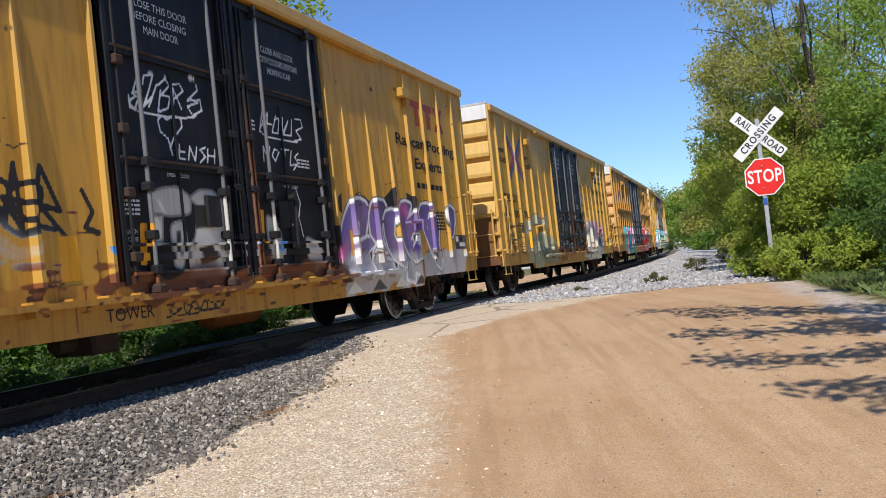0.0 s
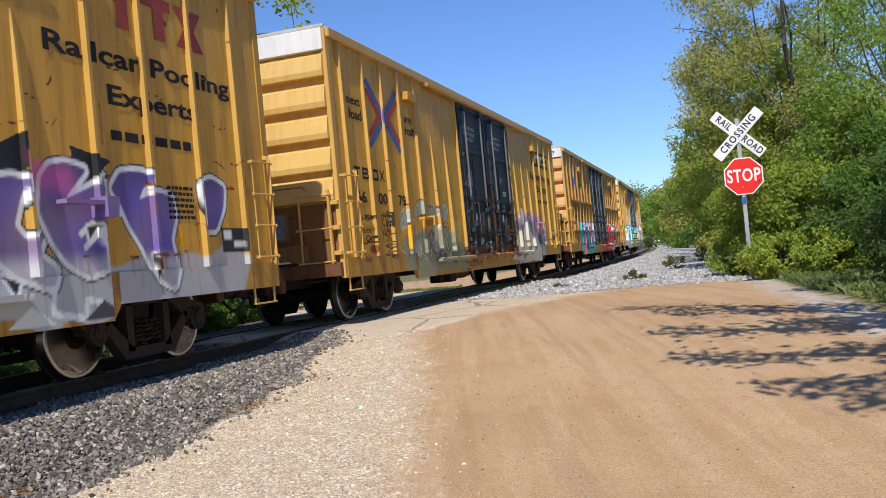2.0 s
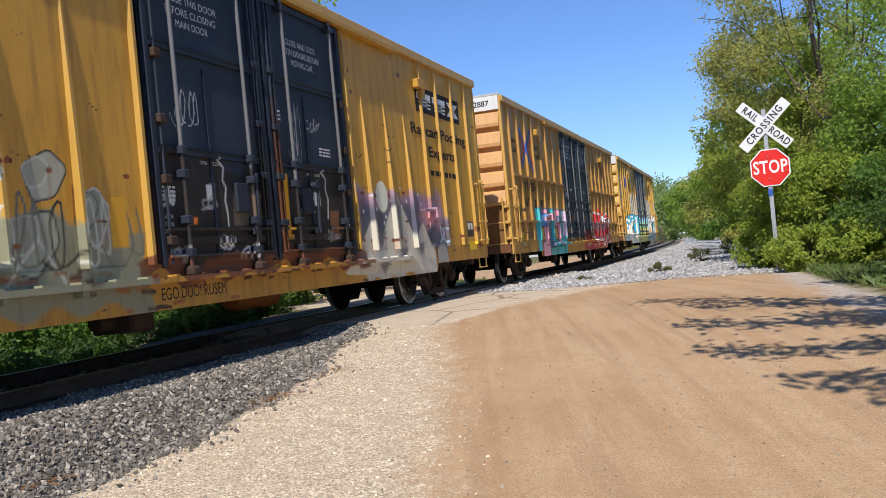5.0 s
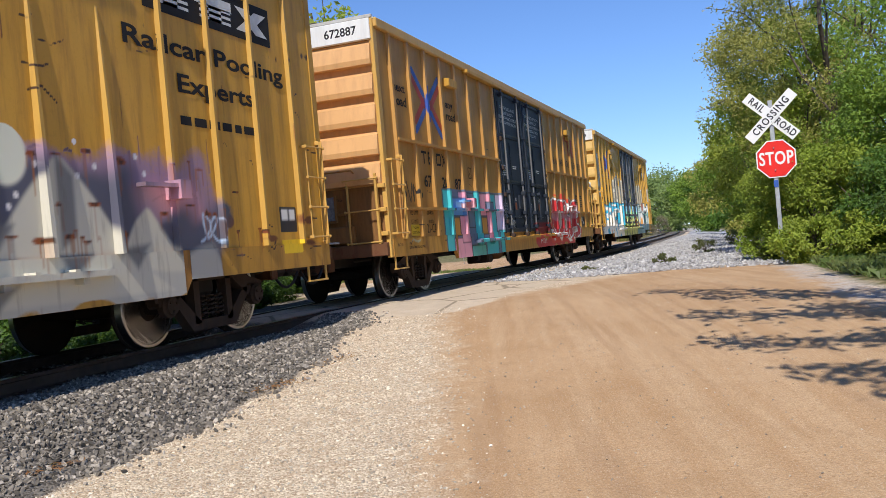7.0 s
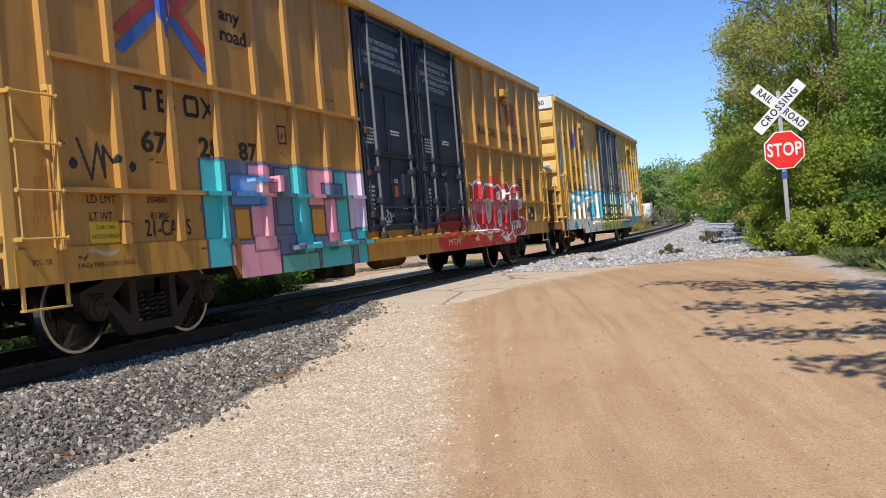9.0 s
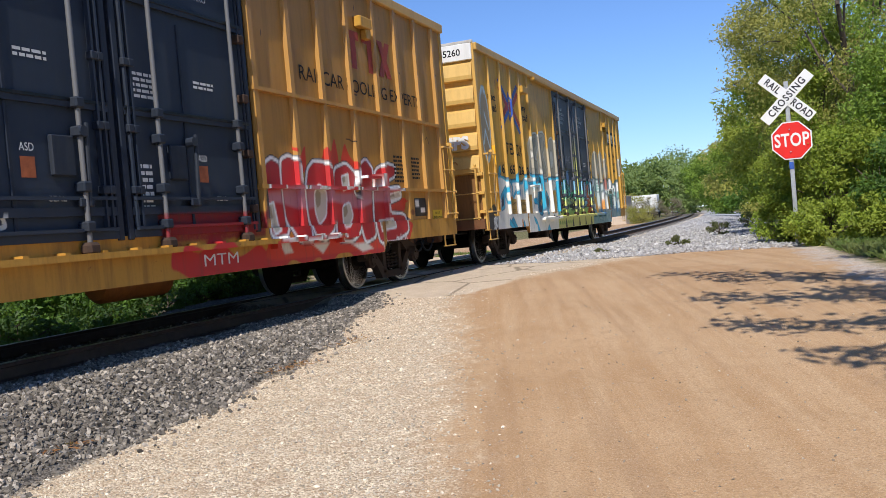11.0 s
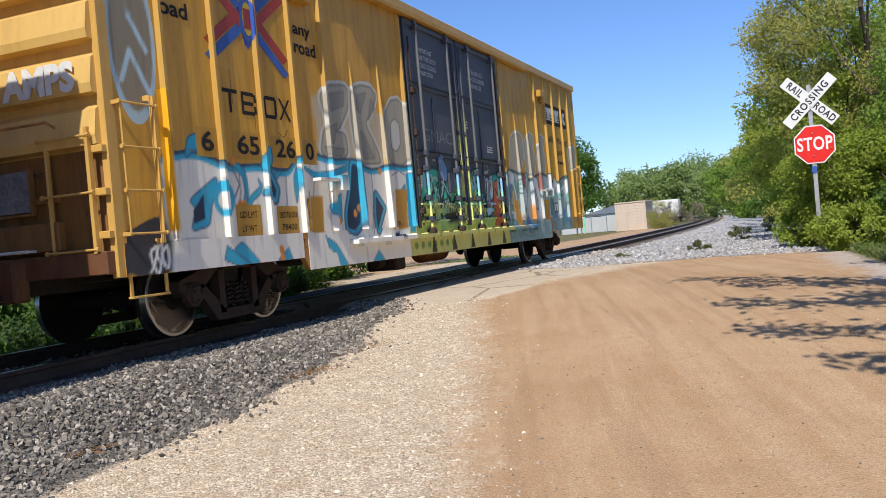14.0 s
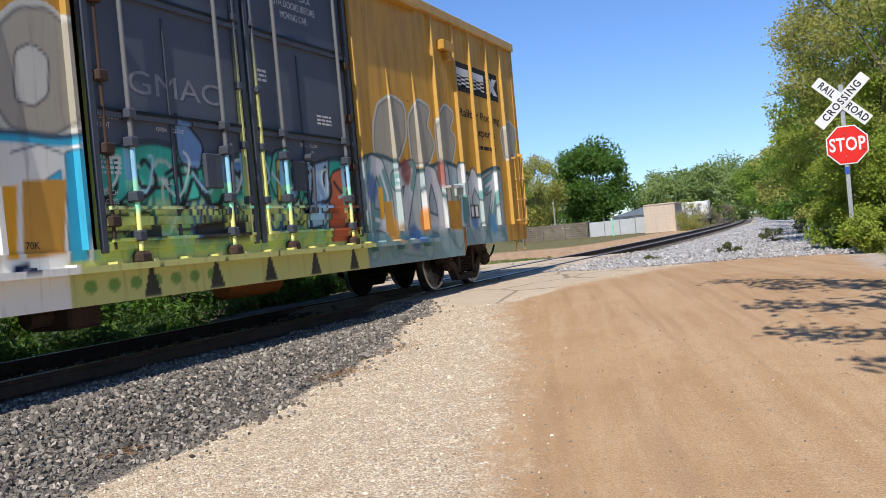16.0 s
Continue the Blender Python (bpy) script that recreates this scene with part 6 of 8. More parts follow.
def build_end(car, face, white, coat):
    """A corrugated end; face -1 is the front, which meets the sun."""
    y = HALF * face
    s = Solid().box(-WIDE + 0.02, WIDE - 0.02, y - 0.10 * face, y - 0.02 * face, SILL, EAVE)
    end = part("end_wall", s, coat, car)
    # deep pressed bands: a long slanting upper flank, a short dark underside
    for z in (4.36, 3.86, 3.36, 2.86, 2.38):
        b = Solid()
        o = [(y - 0.02 * face, z), (y + 0.075 * face, z - 0.06), (y + 0.115 * face, z - 0.30), (y + 0.10 * face, z - 0.385), (y - 0.02 * face, z - 0.40)]
        b.prism(o, -WIDE + 0.05, WIDE - 0.05)
        part("end_band", b, coat, end)
    top = Solid().box(-WIDE + 0.03, WIDE - 0.03, y - 0.01 * face, y + 0.07 * face, EAVE - 0.33, EAVE + 0.02, 0.01)
    part("end_header", top, WHITE if white else YELLOW_BRIGHT, end, "white header panel" if white else "")
    # plate, ledges and stakes carry that shade in their colour
    low = Solid().box(-WIDE + 0.05, WIDE - 0.05, y - 0.021 * face, y - 0.006 * face, SILL + 0.01, 1.96)
    part("end_foot_plate", low, END_WORN_SHADED, end, "rusty yellow lower end plate, darkened for shade")
    for z0, z1, out in ((1.50, 1.56, 0.05), (1.04, 1.32, 0.09)):
        part("end_ledge", Solid().box(-WIDE + 0.08, WIDE - 0.62, y - 0.01 * face, y + out * face, z0, z1, 0.012), END_WORN_SHADED, end)
    # corner posts of the sunward front take the lighter yellow, sunlight put into colour
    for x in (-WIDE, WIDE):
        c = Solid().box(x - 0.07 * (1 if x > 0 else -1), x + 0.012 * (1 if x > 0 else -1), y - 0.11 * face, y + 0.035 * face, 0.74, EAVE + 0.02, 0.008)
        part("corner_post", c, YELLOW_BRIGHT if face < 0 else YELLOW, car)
    sill = Solid().box(-WIDE + 0.02, WIDE - 0.02, y - 0.02 * face, y + 0.14 * face, 0.78, 1.00, 0.01)
    sill.box(-0.5, 0.5, y + 0.10 * face, y + 0.30 * face, 0.58, 1.00, 0.02)
    part("end_sill", sill, END_RUST_SHADED, car)
    for x in (-0.95, -0.25, 0.78):
        part("end_stake", Solid().box(x - 0.03, x + 0.03, y - 0.005 * face, y + 0.06 * face, 1.02, 1.95, 0.008), END_WORN_SHADED, car)
    s = Solid().rod((-1.2, y + 0.20 * face, 2.24), (0.98, y + 0.20 * face, 2.24), 0.014, 8)
    for x in (-1.2, 0.98, 0.1):
        s.rod((x, y + 0.20 * face, 2.24), (x, y + 0.06 * face, 2.18), 0.012, 6)
    part("grab_rail", s, YELLOW_WORN, car)
    s = Solid().rod((-1.1, y + 0.20 * face, 1.06), (0.6, y + 0.20 * face, 1.06), 0.016, 8)
    for x in (-1.1, 0.6):
        s.rod((x, y + 0.20 * face, 1.06), (x, y, 1.06), 0.014, 6)
    part("grab_rail", s, WHITE, car)
    # end ladder beside the near corner
    s = Solid().box(1.36, 1.40, y + 0.08 * face, y + 0.15 * face, 0.98, 2.16, 0.006)
    s.box(0.82, 0.85, y + 0.06 * face, y + 0.11 * face, 0.98, 2.05, 0.006)
    for z in (1.15, 1.55, 1.95):
        s.box(1.38, WIDE, y - 0.02 * face, y + 0.10 * face, z - 0.035, z + 0.035, 0.006)
    lad = part("end_ladder", s, YELLOW_BRIGHT, car)
    for z in (1.02, 1.55, 2.08):
        r = Solid().rod((0.80, y + 0.15 * face, z), (1.42, y + 0.15 * face, z), 0.012, 8)
        for x in (0.80, 1.42):
            r.rod((x - 0.012, y + 0.15 * face, z), (x + 0.012, y + 0.15 * face, z), 0.022, 8)
        part("rung", r, YELLOW_BRIGHT, lad)
    plate = Solid().box(0.02, 0.56, y + 0.05 * face, y + 0.075 * face, 1.44, 1.84, 0.004)
    board = part("routing_board", plate, plain("weathered_board", (0.20, 0.20, 0.21) if white else (0.11, 0.075, 0.05), 0.85, 0, 0.4, 30), car, "weathered wooden routing board")
    f = Solid()
    for x in (-0.01, 0.57):
        f.box(x, x + 0.03, y + 0.03 * face, y + 0.09 * face, 1.42, 1.86, 0.004)
    f.box(-0.01, 0.60, y + 0.03 * face, y + 0.09 * face, 1.40, 1.43, 0.004)
    part("board_frame", f, END_WORN_SHADED, board)
    # coupler, knuckle, hose
    s = Solid()
    s.box(-0.11, 0.11, y, y + 0.75 * face, 0.66, 0.92, 0.03)
    s.box(-0.24, 0.24, y + 0.22 * face, y + 0.30 * face, 0.55, 0.98, 0.02)
    s.box(-0.17, 0.20, y + 0.72 * face, y + 1.10 * face, 0.60, 0.95, 0.07)
    part("coupler", s, BOGIE_IRON, car, smooth=False)
    s = Solid()
    last = None
    for k in range(9):
        t = k / 8
        p = Vector((0.38, y + (0.35 + 0.75 * t) * face, 0.66 - 0.9 * t * (1 - t)))
        if last is not None:
            s.rod(last, p, 0.022, 8, caps=False)
        last = p
    part("brake_hose", s, BLACK, car)
    # stirrup step under the near and far corner
    for x in (WIDE, -WIDE):
        s = Solid()
        for yy in (y - 0.12 * face, y - 0.62 * face):
            s.box(x - 0.010, x + 0.010, yy - 0.018, yy + 0.018, 0.545, 0.84)
        s.box(x - 0.03, x + 0.03, y - 0.10 * face, y - 0.64 * face, 0.53, 0.552, 0.004)
        part("stirrup", s, YELLOW_BRIGHT, car)


def build_door(car, y0, y1, mat, rods, first, spray, tone):
    """A plug door with frame, ribs, lock bars, brackets and gear."""
    coat = DOOR_SPRAY[tone]
    door = part("door", sheet("door", WIDE + 0.012, y0 + 0.015, y1 - 0.015, 1.02, 4.50, coat, spray, 0.04, 0.021, 0.002), coat, car)
    for y in (y0 + 0.05, y1 - 0.05):
        part("door_edge", Solid().box(WIDE + 0.01, WIDE + 0.05, y - 0.04, y + 0.04, 1.02, 4.50, 0.01), mat, door)
    for z in (1.08, 1.30, 2.28, 3.42, 4.45):
        if 2 < z < 4:
            part("rib_lip", Solid().box(WIDE + 0.05, WIDE + 0.062, y0 + 0.09, y1 - 0.09, z + 0.012, z + 0.044, 0.003), BAR_SPRAY if tone != "black" else BOGIE_IRON, door)
        part("door_rib", painted_box("door_rib", WIDE + 0.01, WIDE + 0.05, y0 + 0.09, y1 - 0.09, z - 0.04, z + 0.04, coat, spray), coat, door)
    mid = 0.5 * (y0 + y1)
    for z0, z1 in ((1.12, 2.24), (2.32, 3.28)):
        part("door_stile", Solid().box(WIDE + 0.01, WIDE + 0.03, mid - 0.12, mid - 0.08, z0, z1, 0.006), mat, door)
    for y in rods:
        s = Solid().lathe((WIDE + 0.085, y, 0.98), (0, 0, 1), [(0.04 * k, 0.024) for k in range(34)] + [(3.54, 0.024)], 10)
        me = with_paint(s.mesh("lock_bar", BAR_SPRAY, smooth=True), lambda a, b: spray(a + 0 * b, b))
        bar = part("lock_bar", me, BAR_SPRAY, door)
        for z in (1.16, 1.52, 2.02, 2.28, 4.40):
            part("bracket", Solid().box(WIDE + 0.01, WIDE + 0.13, y - 0.055, y + 0.055, z - 0.05, z + 0.05, 0.015), mat, bar)
        part("foot", Solid().box(WIDE + 0.02, WIDE + 0.15, y - 0.08, y + 0.08, 0.90, 1.02, 0.03), BOGIE_IRON, bar)
    # rods beside the seam and pipes along the foot
    for y in ((y1 - 0.16, y1 - 0.24) if first else (y0 + 0.14, y0 + 0.22))[:1 if tone == "slate" else 2]:
        part("seam_rod", painted_box("seam_rod", WIDE + 0.02, WIDE + 0.07, y - 0.014, y + 0.014, 1.15, 4.4, coat, spray), coat, door)
        for z in (1.5, 2.1, 2.75, 3.5):
            part("clasp", Solid().box(WIDE + 0.01, WIDE + 0.09, y - 0.04, y + 0.04, z - 0.04, z + 0.04, 0.01), mat, door)
    for z in (1.13, 1.42):
        part("foot_pipe", painted_box("foot_pipe", WIDE + 0.05, WIDE + 0.085, y0 + 0.12, y1 - 0.12, z - 0.016, z + 0.016, coat, spray), mat, door)
    edge = y0 + 0.16 if first else y1 - 0.16
    part("hinge_rod", Solid().rod((WIDE + 0.05, edge, 1.05), (WIDE + 0.05, edge, 4.2), 0.016, 8), BOGIE_IRON if tone == "slate" else mat, door)
    for z in (1.3, 1.95, 2.6, 3.3):
        part("hinge", Solid().box(WIDE + 0.0, WIDE + 0.10, edge - 0.06, edge + 0.06, z - 0.05, z + 0.05, 0.012), BOGIE_IRON, door)
    # operating gear
    s = Solid()
    g = y1 - 0.62 if first else y0 + 0.95
    s.box(WIDE + 0.01, WIDE + 0.06, g - 0.22, g + 0.05, 1.62, 1.98, 0.01)
    s.rod((WIDE + 0.09, g + 0.14, 1.35), (WIDE + 0.11, g + 0.16, 2.10), 0.022, 8)
    s.rod((WIDE + 0.05, g + 0.10, 2.02), (WIDE + 0.14, g + 0.10, 2.02), 0.05, 10)
    s.box(WIDE + 0.06, WIDE + 0.10, g + 0.02, g + 0.20, 1.34, 1.42, 0.01)
    part("door_gear", s, mat, door, "lever and gear box")
    return door


CARS = []


def boxcar(label, door_mat, railed, white_end, spray, tone):
    skin, post_coat = (AMBER_SPRAY, AMBER_POST) if railed else (YELLOW_SPRAY, POST_SPRAY)
    posts = RIBS_RAILED if railed else RIBS_LAST if tone == "slate" else RIBS
    car = tagged(new("boxcar"), label, "railway wagon", group="boxcars of the train")
    for side in (1, -1):
        edges = [-HALF + 0.1, *posts, HALF - 0.1]
        if side > 0:
            for a, b in zip(edges, edges[1:]):
                if a < 0 < b:
                    continue
                part("side_panel", sheet("side_panel", WIDE, a, b, SILL, EAVE - 0.05, skin, spray, buckle=random.uniform(-0.004, 0.002)), skin, car)
        else:
            part("side_panel", Solid().box(-WIDE, -WIDE + 0.05, -HALF + 0.1, HALF - 0.1, SILL, EAVE - 0.05), YELLOW, car)
        for q in posts:
            if side > 0:
                child("side_post", painted_post(2.6 < abs(q) < 4.9 and not railed, q, post_coat, spray, 0.05 if railed else 0.026), car)
            else:
                child("side_post", RIB, car, pose(0, q, 0, 0, 0, 180))
        # eave trim and side sill
        x0, x1 = (WIDE - 0.08) * side, (WIDE + 0.075) * side
        part("eave_rail", Solid().box(x0, x1, -HALF, HALF, EAVE - 0.13, EAVE + 0.03, 0.015), YELLOW_BRIGHT, car)
        low = [(-HALF + 0.05, 1.06), (-HALF + 0.05, 0.74), (-6.0, 0.74), (-5.88, 0.58), (5.88, 0.58), (6.0, 0.74), (HALF - 0.05, 0.74), (HALF - 0.05, 1.06)]
        sill = part("side_sill", Solid().prism(low, (WIDE - 0.05) * side, (WIDE + 0.018) * side), YELLOW_WORN, car)
        if side > 0:
            for a, b, c in ((-HALF + 0.05, -6.0, 0.742), (-5.88, 5.88, 0.582), (6.0, HALF - 0.05, 0.742)):
                part("sill_plate", sheet("sill_plate", WIDE + 0.023, a, b, c, 1.06, SILL_SPRAY, spray, 0.006, 0.024), SILL_SPRAY, sill)
    part("door_track", painted_box("door_track", WIDE, WIDE + 0.16, -4.75, 4.75, 0.86, 0.92, SILL_SPRAY, spray), SILL_SPRAY, car)
    part("door_rail", Solid().box(WIDE, WIDE + 0.13, -4.6, 4.6, EAVE - 0.20, EAVE - 0.12, 0.01), YELLOW, car)
    for y in (-4.5, -3.6, 2.6, 3.4, 4.3):
        part("track_bracket", painted_box("track_bracket", WIDE, WIDE + 0.13, y - 0.04, y + 0.04, 0.80, 0.87, SILL_SPRAY, spray), SILL_SPRAY, car)
    # roof with seams
    s = Solid()
    s.prism([(-HALF, EAVE), (HALF, EAVE), (HALF, EAVE + 0.04), (-HALF, EAVE + 0.04)], -WIDE - 0.03, WIDE + 0.03)
    n = 14
    for k in range(n):
        a, b = -HALF + 2 * HALF * k / n, -HALF + 2 * HALF * (k + 1) / n
        s.add([(-WIDE, a, EAVE + 0.04), (-WIDE, b, EAVE + 0.04), (0, b, EAVE + 0.14), (0, a, EAVE + 0.14), (WIDE, a, EAVE + 0.04), (WIDE, b, EAVE + 0.04)], [(0, 1, 2, 3), (3, 2, 5, 4)])
        s.box(-WIDE, WIDE, a - 0.03, a + 0.03, EAVE + 0.03, EAVE + 0.09, 0.01)
    part("roof", s, ROOF, car)
    part("floor_frame", Solid().box(-WIDE + 0.06, WIDE - 0.06, -HALF + 0.1, HALF - 0.1, 0.94, 1.04), STEEL, car)
    part("centre_sill", Solid().box(-0.30, 0.30, -HALF, HALF, 0.62, 0.95, 0.02), STEEL, car)
    for y in (-3.6, -1.6, 0.4, 2.4, 4.4):
        part("cross_bearer", Solid().box(-WIDE + 0.1, WIDE - 0.1, y - 0.06, y + 0.06, 0.72, 0.95, 0.01), STEEL, car)
    build_end(car, -1, white_end, END_PEACH if railed else END_YELLOW)
    build_end(car, 1, False, END_YELLOW)
    build_door(car, -2.36, -0.02, door_mat, (-1.92, -0.54), True, spray, tone)
    build_door(car, 0.02, 2.36, door_mat, (0.56, 1.98), False, spray, tone)
    # running gear
    car_axles = []
    for b in ((-6.90, 7.20) if railed else (-6.78, 7.05)):
        child("bolster", BOLSTER, car, pose(0, b, 0))
        for side in (1, -1):
            fr = child("side_frame", FRAMES[side], car, pose(0, b, 0))
            for d in (-0.17, 0.0, 0.17):
                child("spring", SPRINGS[side], fr, pose(0, d, 0))
        for d in (-AXLE, AXLE):
            w = child("wheelset", WHEELSET, car, pose(0, b + d, WHEEL))
            car_axles.append((w, b + d))
    # brake gear
    s = Solid().lathe((-0.15, 1.35, 0.55), (0, 1, 0), [(0, 0.05), (0.03, 0.17), (0.10, 0.22), (1.2, 0.22), (1.27, 0.17), (1.3, 0.05)], 20)
    for y in (1.6, 2.4):
        s.box(-0.18, -0.12, y - 0.03, y + 0.03, 0.6, 0.95)
    part("air_reservoir", s, ORANGE_TANK, car, "rusty orange air reservoir", smooth=True)
    s = Solid().rod((0.45, -5.6, 0.66), (0.45, 5.6, 0.66), 0.018, 6)
    s.rod((-0.45, -5.6, 0.62), (0.2, 0.2, 0.62), 0.02, 6)
    s.rod((0.62, -8.9, 0.72), (0.62, 8.9, 0.72), 0.02, 6)
    part("brake_rod", s, STEEL, car)
    s = Solid().box(0.5, 1.05, -2.3, -1.9, 0.36, 0.72, 0.03)
    s.rod((0.78, -2.1, 0.72), (0.78, -2.1, 0.95), 0.04, 8)
    s.rod((0.78, -2.3, 0.5), (0.78, -2.55, 0.5), 0.09, 10)
    part("brake_valve", s, BOGIE_IRON, car)
    ladder(car, -9.17, -8.72, WIDE + 0.075, (1.14, 1.55, 1.96, 2.38), YELLOW_BRIGHT)
    ladder(car, 8.70, 9.14, WIDE + 0.06, (1.14, 1.55, 1.96, 2.38), YELLOW_BRIGHT)
    part("bell_box", Solid().box(WIDE, WIDE + 0.13, 5.5, 5.9, 4.05, 4.22, 0.015).box(WIDE, WIDE + 0.10, 5.72, 5.9, 3.9, 4.05, 0.01), YELLOW, car)
    part("bell_box", Solid().box(WIDE, WIDE + 0.13, -5.9, -5.4, 4.05, 4.22, 0.015), YELLOW, car)
    for k in range(20):
        y = -4.6 + 0.46 * k
        out = WIDE + 0.155
        part("sill_tab", painted_box("sill_tab", WIDE + 0.02, out, y, y + 0.06, 0.915, 0.942, SILL_SPRAY, spray), SILL_SPRAY, car)
    # door stops and pulling irons on the lower side
    for y in (-5.65, 5.2):
        stop = part("door_stop", painted_box("door_stop", WIDE + 0.05, WIDE + 0.17, y - 0.02, y + 0.62, 1.72, 1.76, POST_SPRAY, spray), POST_SPRAY, car)
        part("stop_block", painted_box("stop_block", WIDE, WIDE + 0.20, y + 0.50, y + 0.68, 1.60, 1.80, POST_SPRAY, spray), POST_SPRAY, stop)
    if railed:
        for z in (1.57, 2.77):
            for y0, y1 in ((-8.68, -2.42), (2.42, 8.70)):
                part("belt_rail", painted_box("belt_rail", WIDE, WIDE + 0.078, y0, y1, z - 0.024, z + 0.024, AMBER_POST, spray), AMBER_POST, car)
    CARS.append((car, car_axles))
    return car


CAR_A = boxcar("weathered yellow boxcar with black doors and purple graffiti, rolling past", BLACK_DOOR, False, False, paint_a, "black")
CAR_B = boxcar("weathered yellow boxcar with blue-black doors and grey graffiti, rolling past", BLUE_DOOR, False, True, paint_b, "navy")
CAR_C = boxcar("yellow boxcar with belt rails, navy doors and bright graffiti, rolling", BLUE_DOOR, True, True, paint_c, "navy")
CAR_D = boxcar("last yellow boxcar with slate doors and white-blue graffiti, rolling past", GREY_DOOR, False, True, paint_d, "slate")

# seconds and the middle of the last car along the track
RUN = (
    (0.0, 71.50), (0.5, 69.48), (1.0, 67.46), (1.5, 65.44), (2.0, 63.40), (2.5, 61.36), (3.0, 59.31), (3.5, 57.31), (4.0, 55.31), (4.5, 53.31), (5.0, 51.31),
    (5.5, 49.32), (6.0, 47.32), (6.5, 45.35), (7.0, 43.36), (7.5, 41.36), (8.0, 39.34), (8.5, 37.31), (9.0, 35.32), (9.5, 33.33), (10.0, 31.34),
    (10.5, 29.35), (11.0, 27.37), (11.5, 25.38), (12.0, 23.46), (12.5, 21.52), (13.0, 19.60), (13.5, 17.68), (14.0, 15.79), (14.5, 13.90), (15.0, 12.0),
    (15.5, 10.12), (16.0, 8.27),
)


LEADS = (61.90, 41.20, 20.45, 0.0)  # how far each car runs before the last


def car_pose(u):
    (x0, y0, _), (x1, y1, _) = on_track(u - BOGIE), on_track(u + BOGIE)
    return pose((x0 + x1) / 2, (y0 + y1) / 2, 0, 0, 0, math.degrees(math.atan2(-(x1 - x0), y1 - y0)))


def move_train():
    for i, (car, car_axles) in enumerate(CARS):
        lead = LEADS[i]
        walk(car, [(t, car_pose(u - lead)) for t, u in RUN])
        ts = np.arange(0, 16.01, 1 / 7.5)
        us = np.interp(ts, [t for t, _ in RUN], [u for _, u in RUN])
        for w, y in car_axles:
            start = 57.0 * y
            walk(w, [(float(t), pose(0, y, WHEEL, math.degrees((us[0] - u) / WHEEL) + start, 0, 0)) for t, u in zip(ts, us)])


def text_mesh(body, size, mat, align="CENTER", depth=0.002, squeeze=1.0, spacing=1.0, bold=0.0):
    cu = bpy.data.curves.new("lettering", "FONT")
    cu.body, cu.size, cu.extrude, cu.offset = body, size, depth, bold
    cu.align_x, cu.align_y = align, "CENTER"
    cu.space_character = spacing
    cu.resolution_u = 3
    ob = bpy.data.objects.new("lettering", cu)
    scene.collection.objects.link(ob)
    me = bpy.data.meshes.new_from_object(ob)
    bpy.data.objects.remove(ob)
    bpy.data.curves.remove(cu)
    if squeeze != 1.0:
        me.transform(Matrix.Diagonal((squeeze, 1, 1, 1)))
    me.materials.clear()
    me.materials.append(mat)
    me.name = "lettering"
    return me


FACING = Matrix.Rotation(radians(90), 4, "X")  # a text's face turned to -y



# ---- lettering on a car's near side ----
SIDEWAYS = Matrix(((0, 0, 1, 0), (1, 0, 0, 0), (0, 1, 0, 0), (0, 0, 0, 1)))


def letter(car, body, y0, y1, z, cap, mat, x=None, name="lettering", bold=0.0):
    """A line of text between y0 and y1, its middle at z, its capitals cap metres high."""
    me = text_mesh(body, 1.0, mat, depth=0.0, bold=bold)
    co = np.empty(len(me.vertices) * 3, np.float32)
    me.vertices.foreach_get("co", co)
    co = co.reshape(-1, 3)
    lo, hi = co.min(0), co.max(0)
    me.transform(Matrix.Diagonal(((y1 - y0) / (hi[0] - lo[0]), cap / 0.70, 1, 1)) @ Matrix.Translation((-(hi[0] + lo[0]) / 2, -0.01, 0)))
    return child(name, me, car, Matrix.Translation((x or WIDE + 0.009, (y0 + y1) / 2, z)) @ SIDEWAYS)


def bars(car, y0, y1, z0, z1, mat, rows=1, name="print", x=None, ragged=True, word=(0.04, 0.11)):
    """Small print, as plain bars."""
    s, r = Solid(), random.Random(int(y0 * 100 + z0 * 37))
    x = x or WIDE + 0.006
    h = (z1 - z0) / rows
    for k in range(rows):
        a, b = z0 + h * k + 0.22 * h, z0 + h * k + 0.78 * h
        u = y0
        while u < y1 - 0.02:
            w = r.uniform(*word) if ragged else y1 - y0
            s.add([(x, u, a), (x, min(u + w, y1), a), (x, min(u + w, y1), b), (x, u, b)], [(0, 1, 2, 3)])
            u += w + r.uniform(0.35, 0.5) * word[0]
    part(name, s, mat, car)


def flat(car, outlines, mat, name, x=None, label=""):
    """Flat painted shapes: each an outline in (y, z)."""
    x = x or WIDE + 0.006
    for o in outlines:
        ob = part(name, Solid().add([(x, y, z) for y, z in o], [tuple(range(len(o)))]), mat, car, label)
    return ob


def quad(y0, y1, z0, z1, slant=0.0):
    return [(y0, z0), (y1, z0), (y1 + slant, z1), (y0 + slant, z1)]


RED_INK = plain("red_emblem", (0.36, 0.05, 0.03), 0.6, 0, 0.25)
BLUE_INK = plain("blue_emblem", (0.05, 0.13, 0.42), 0.6, 0, 0.25)
RUST_INK = plain("faded_red_emblem", (0.36, 0.10, 0.035), 0.7, 0, 0.3)
PLATE_YELLOW = plain("yellow_plate", (0.68, 0.46, 0.02), 0.5, 0, 0.1)


EMBLEM_RED = plain("faded_red_ink", (0.42, 0.045, 0.028), 0.5, 0, 0.15)


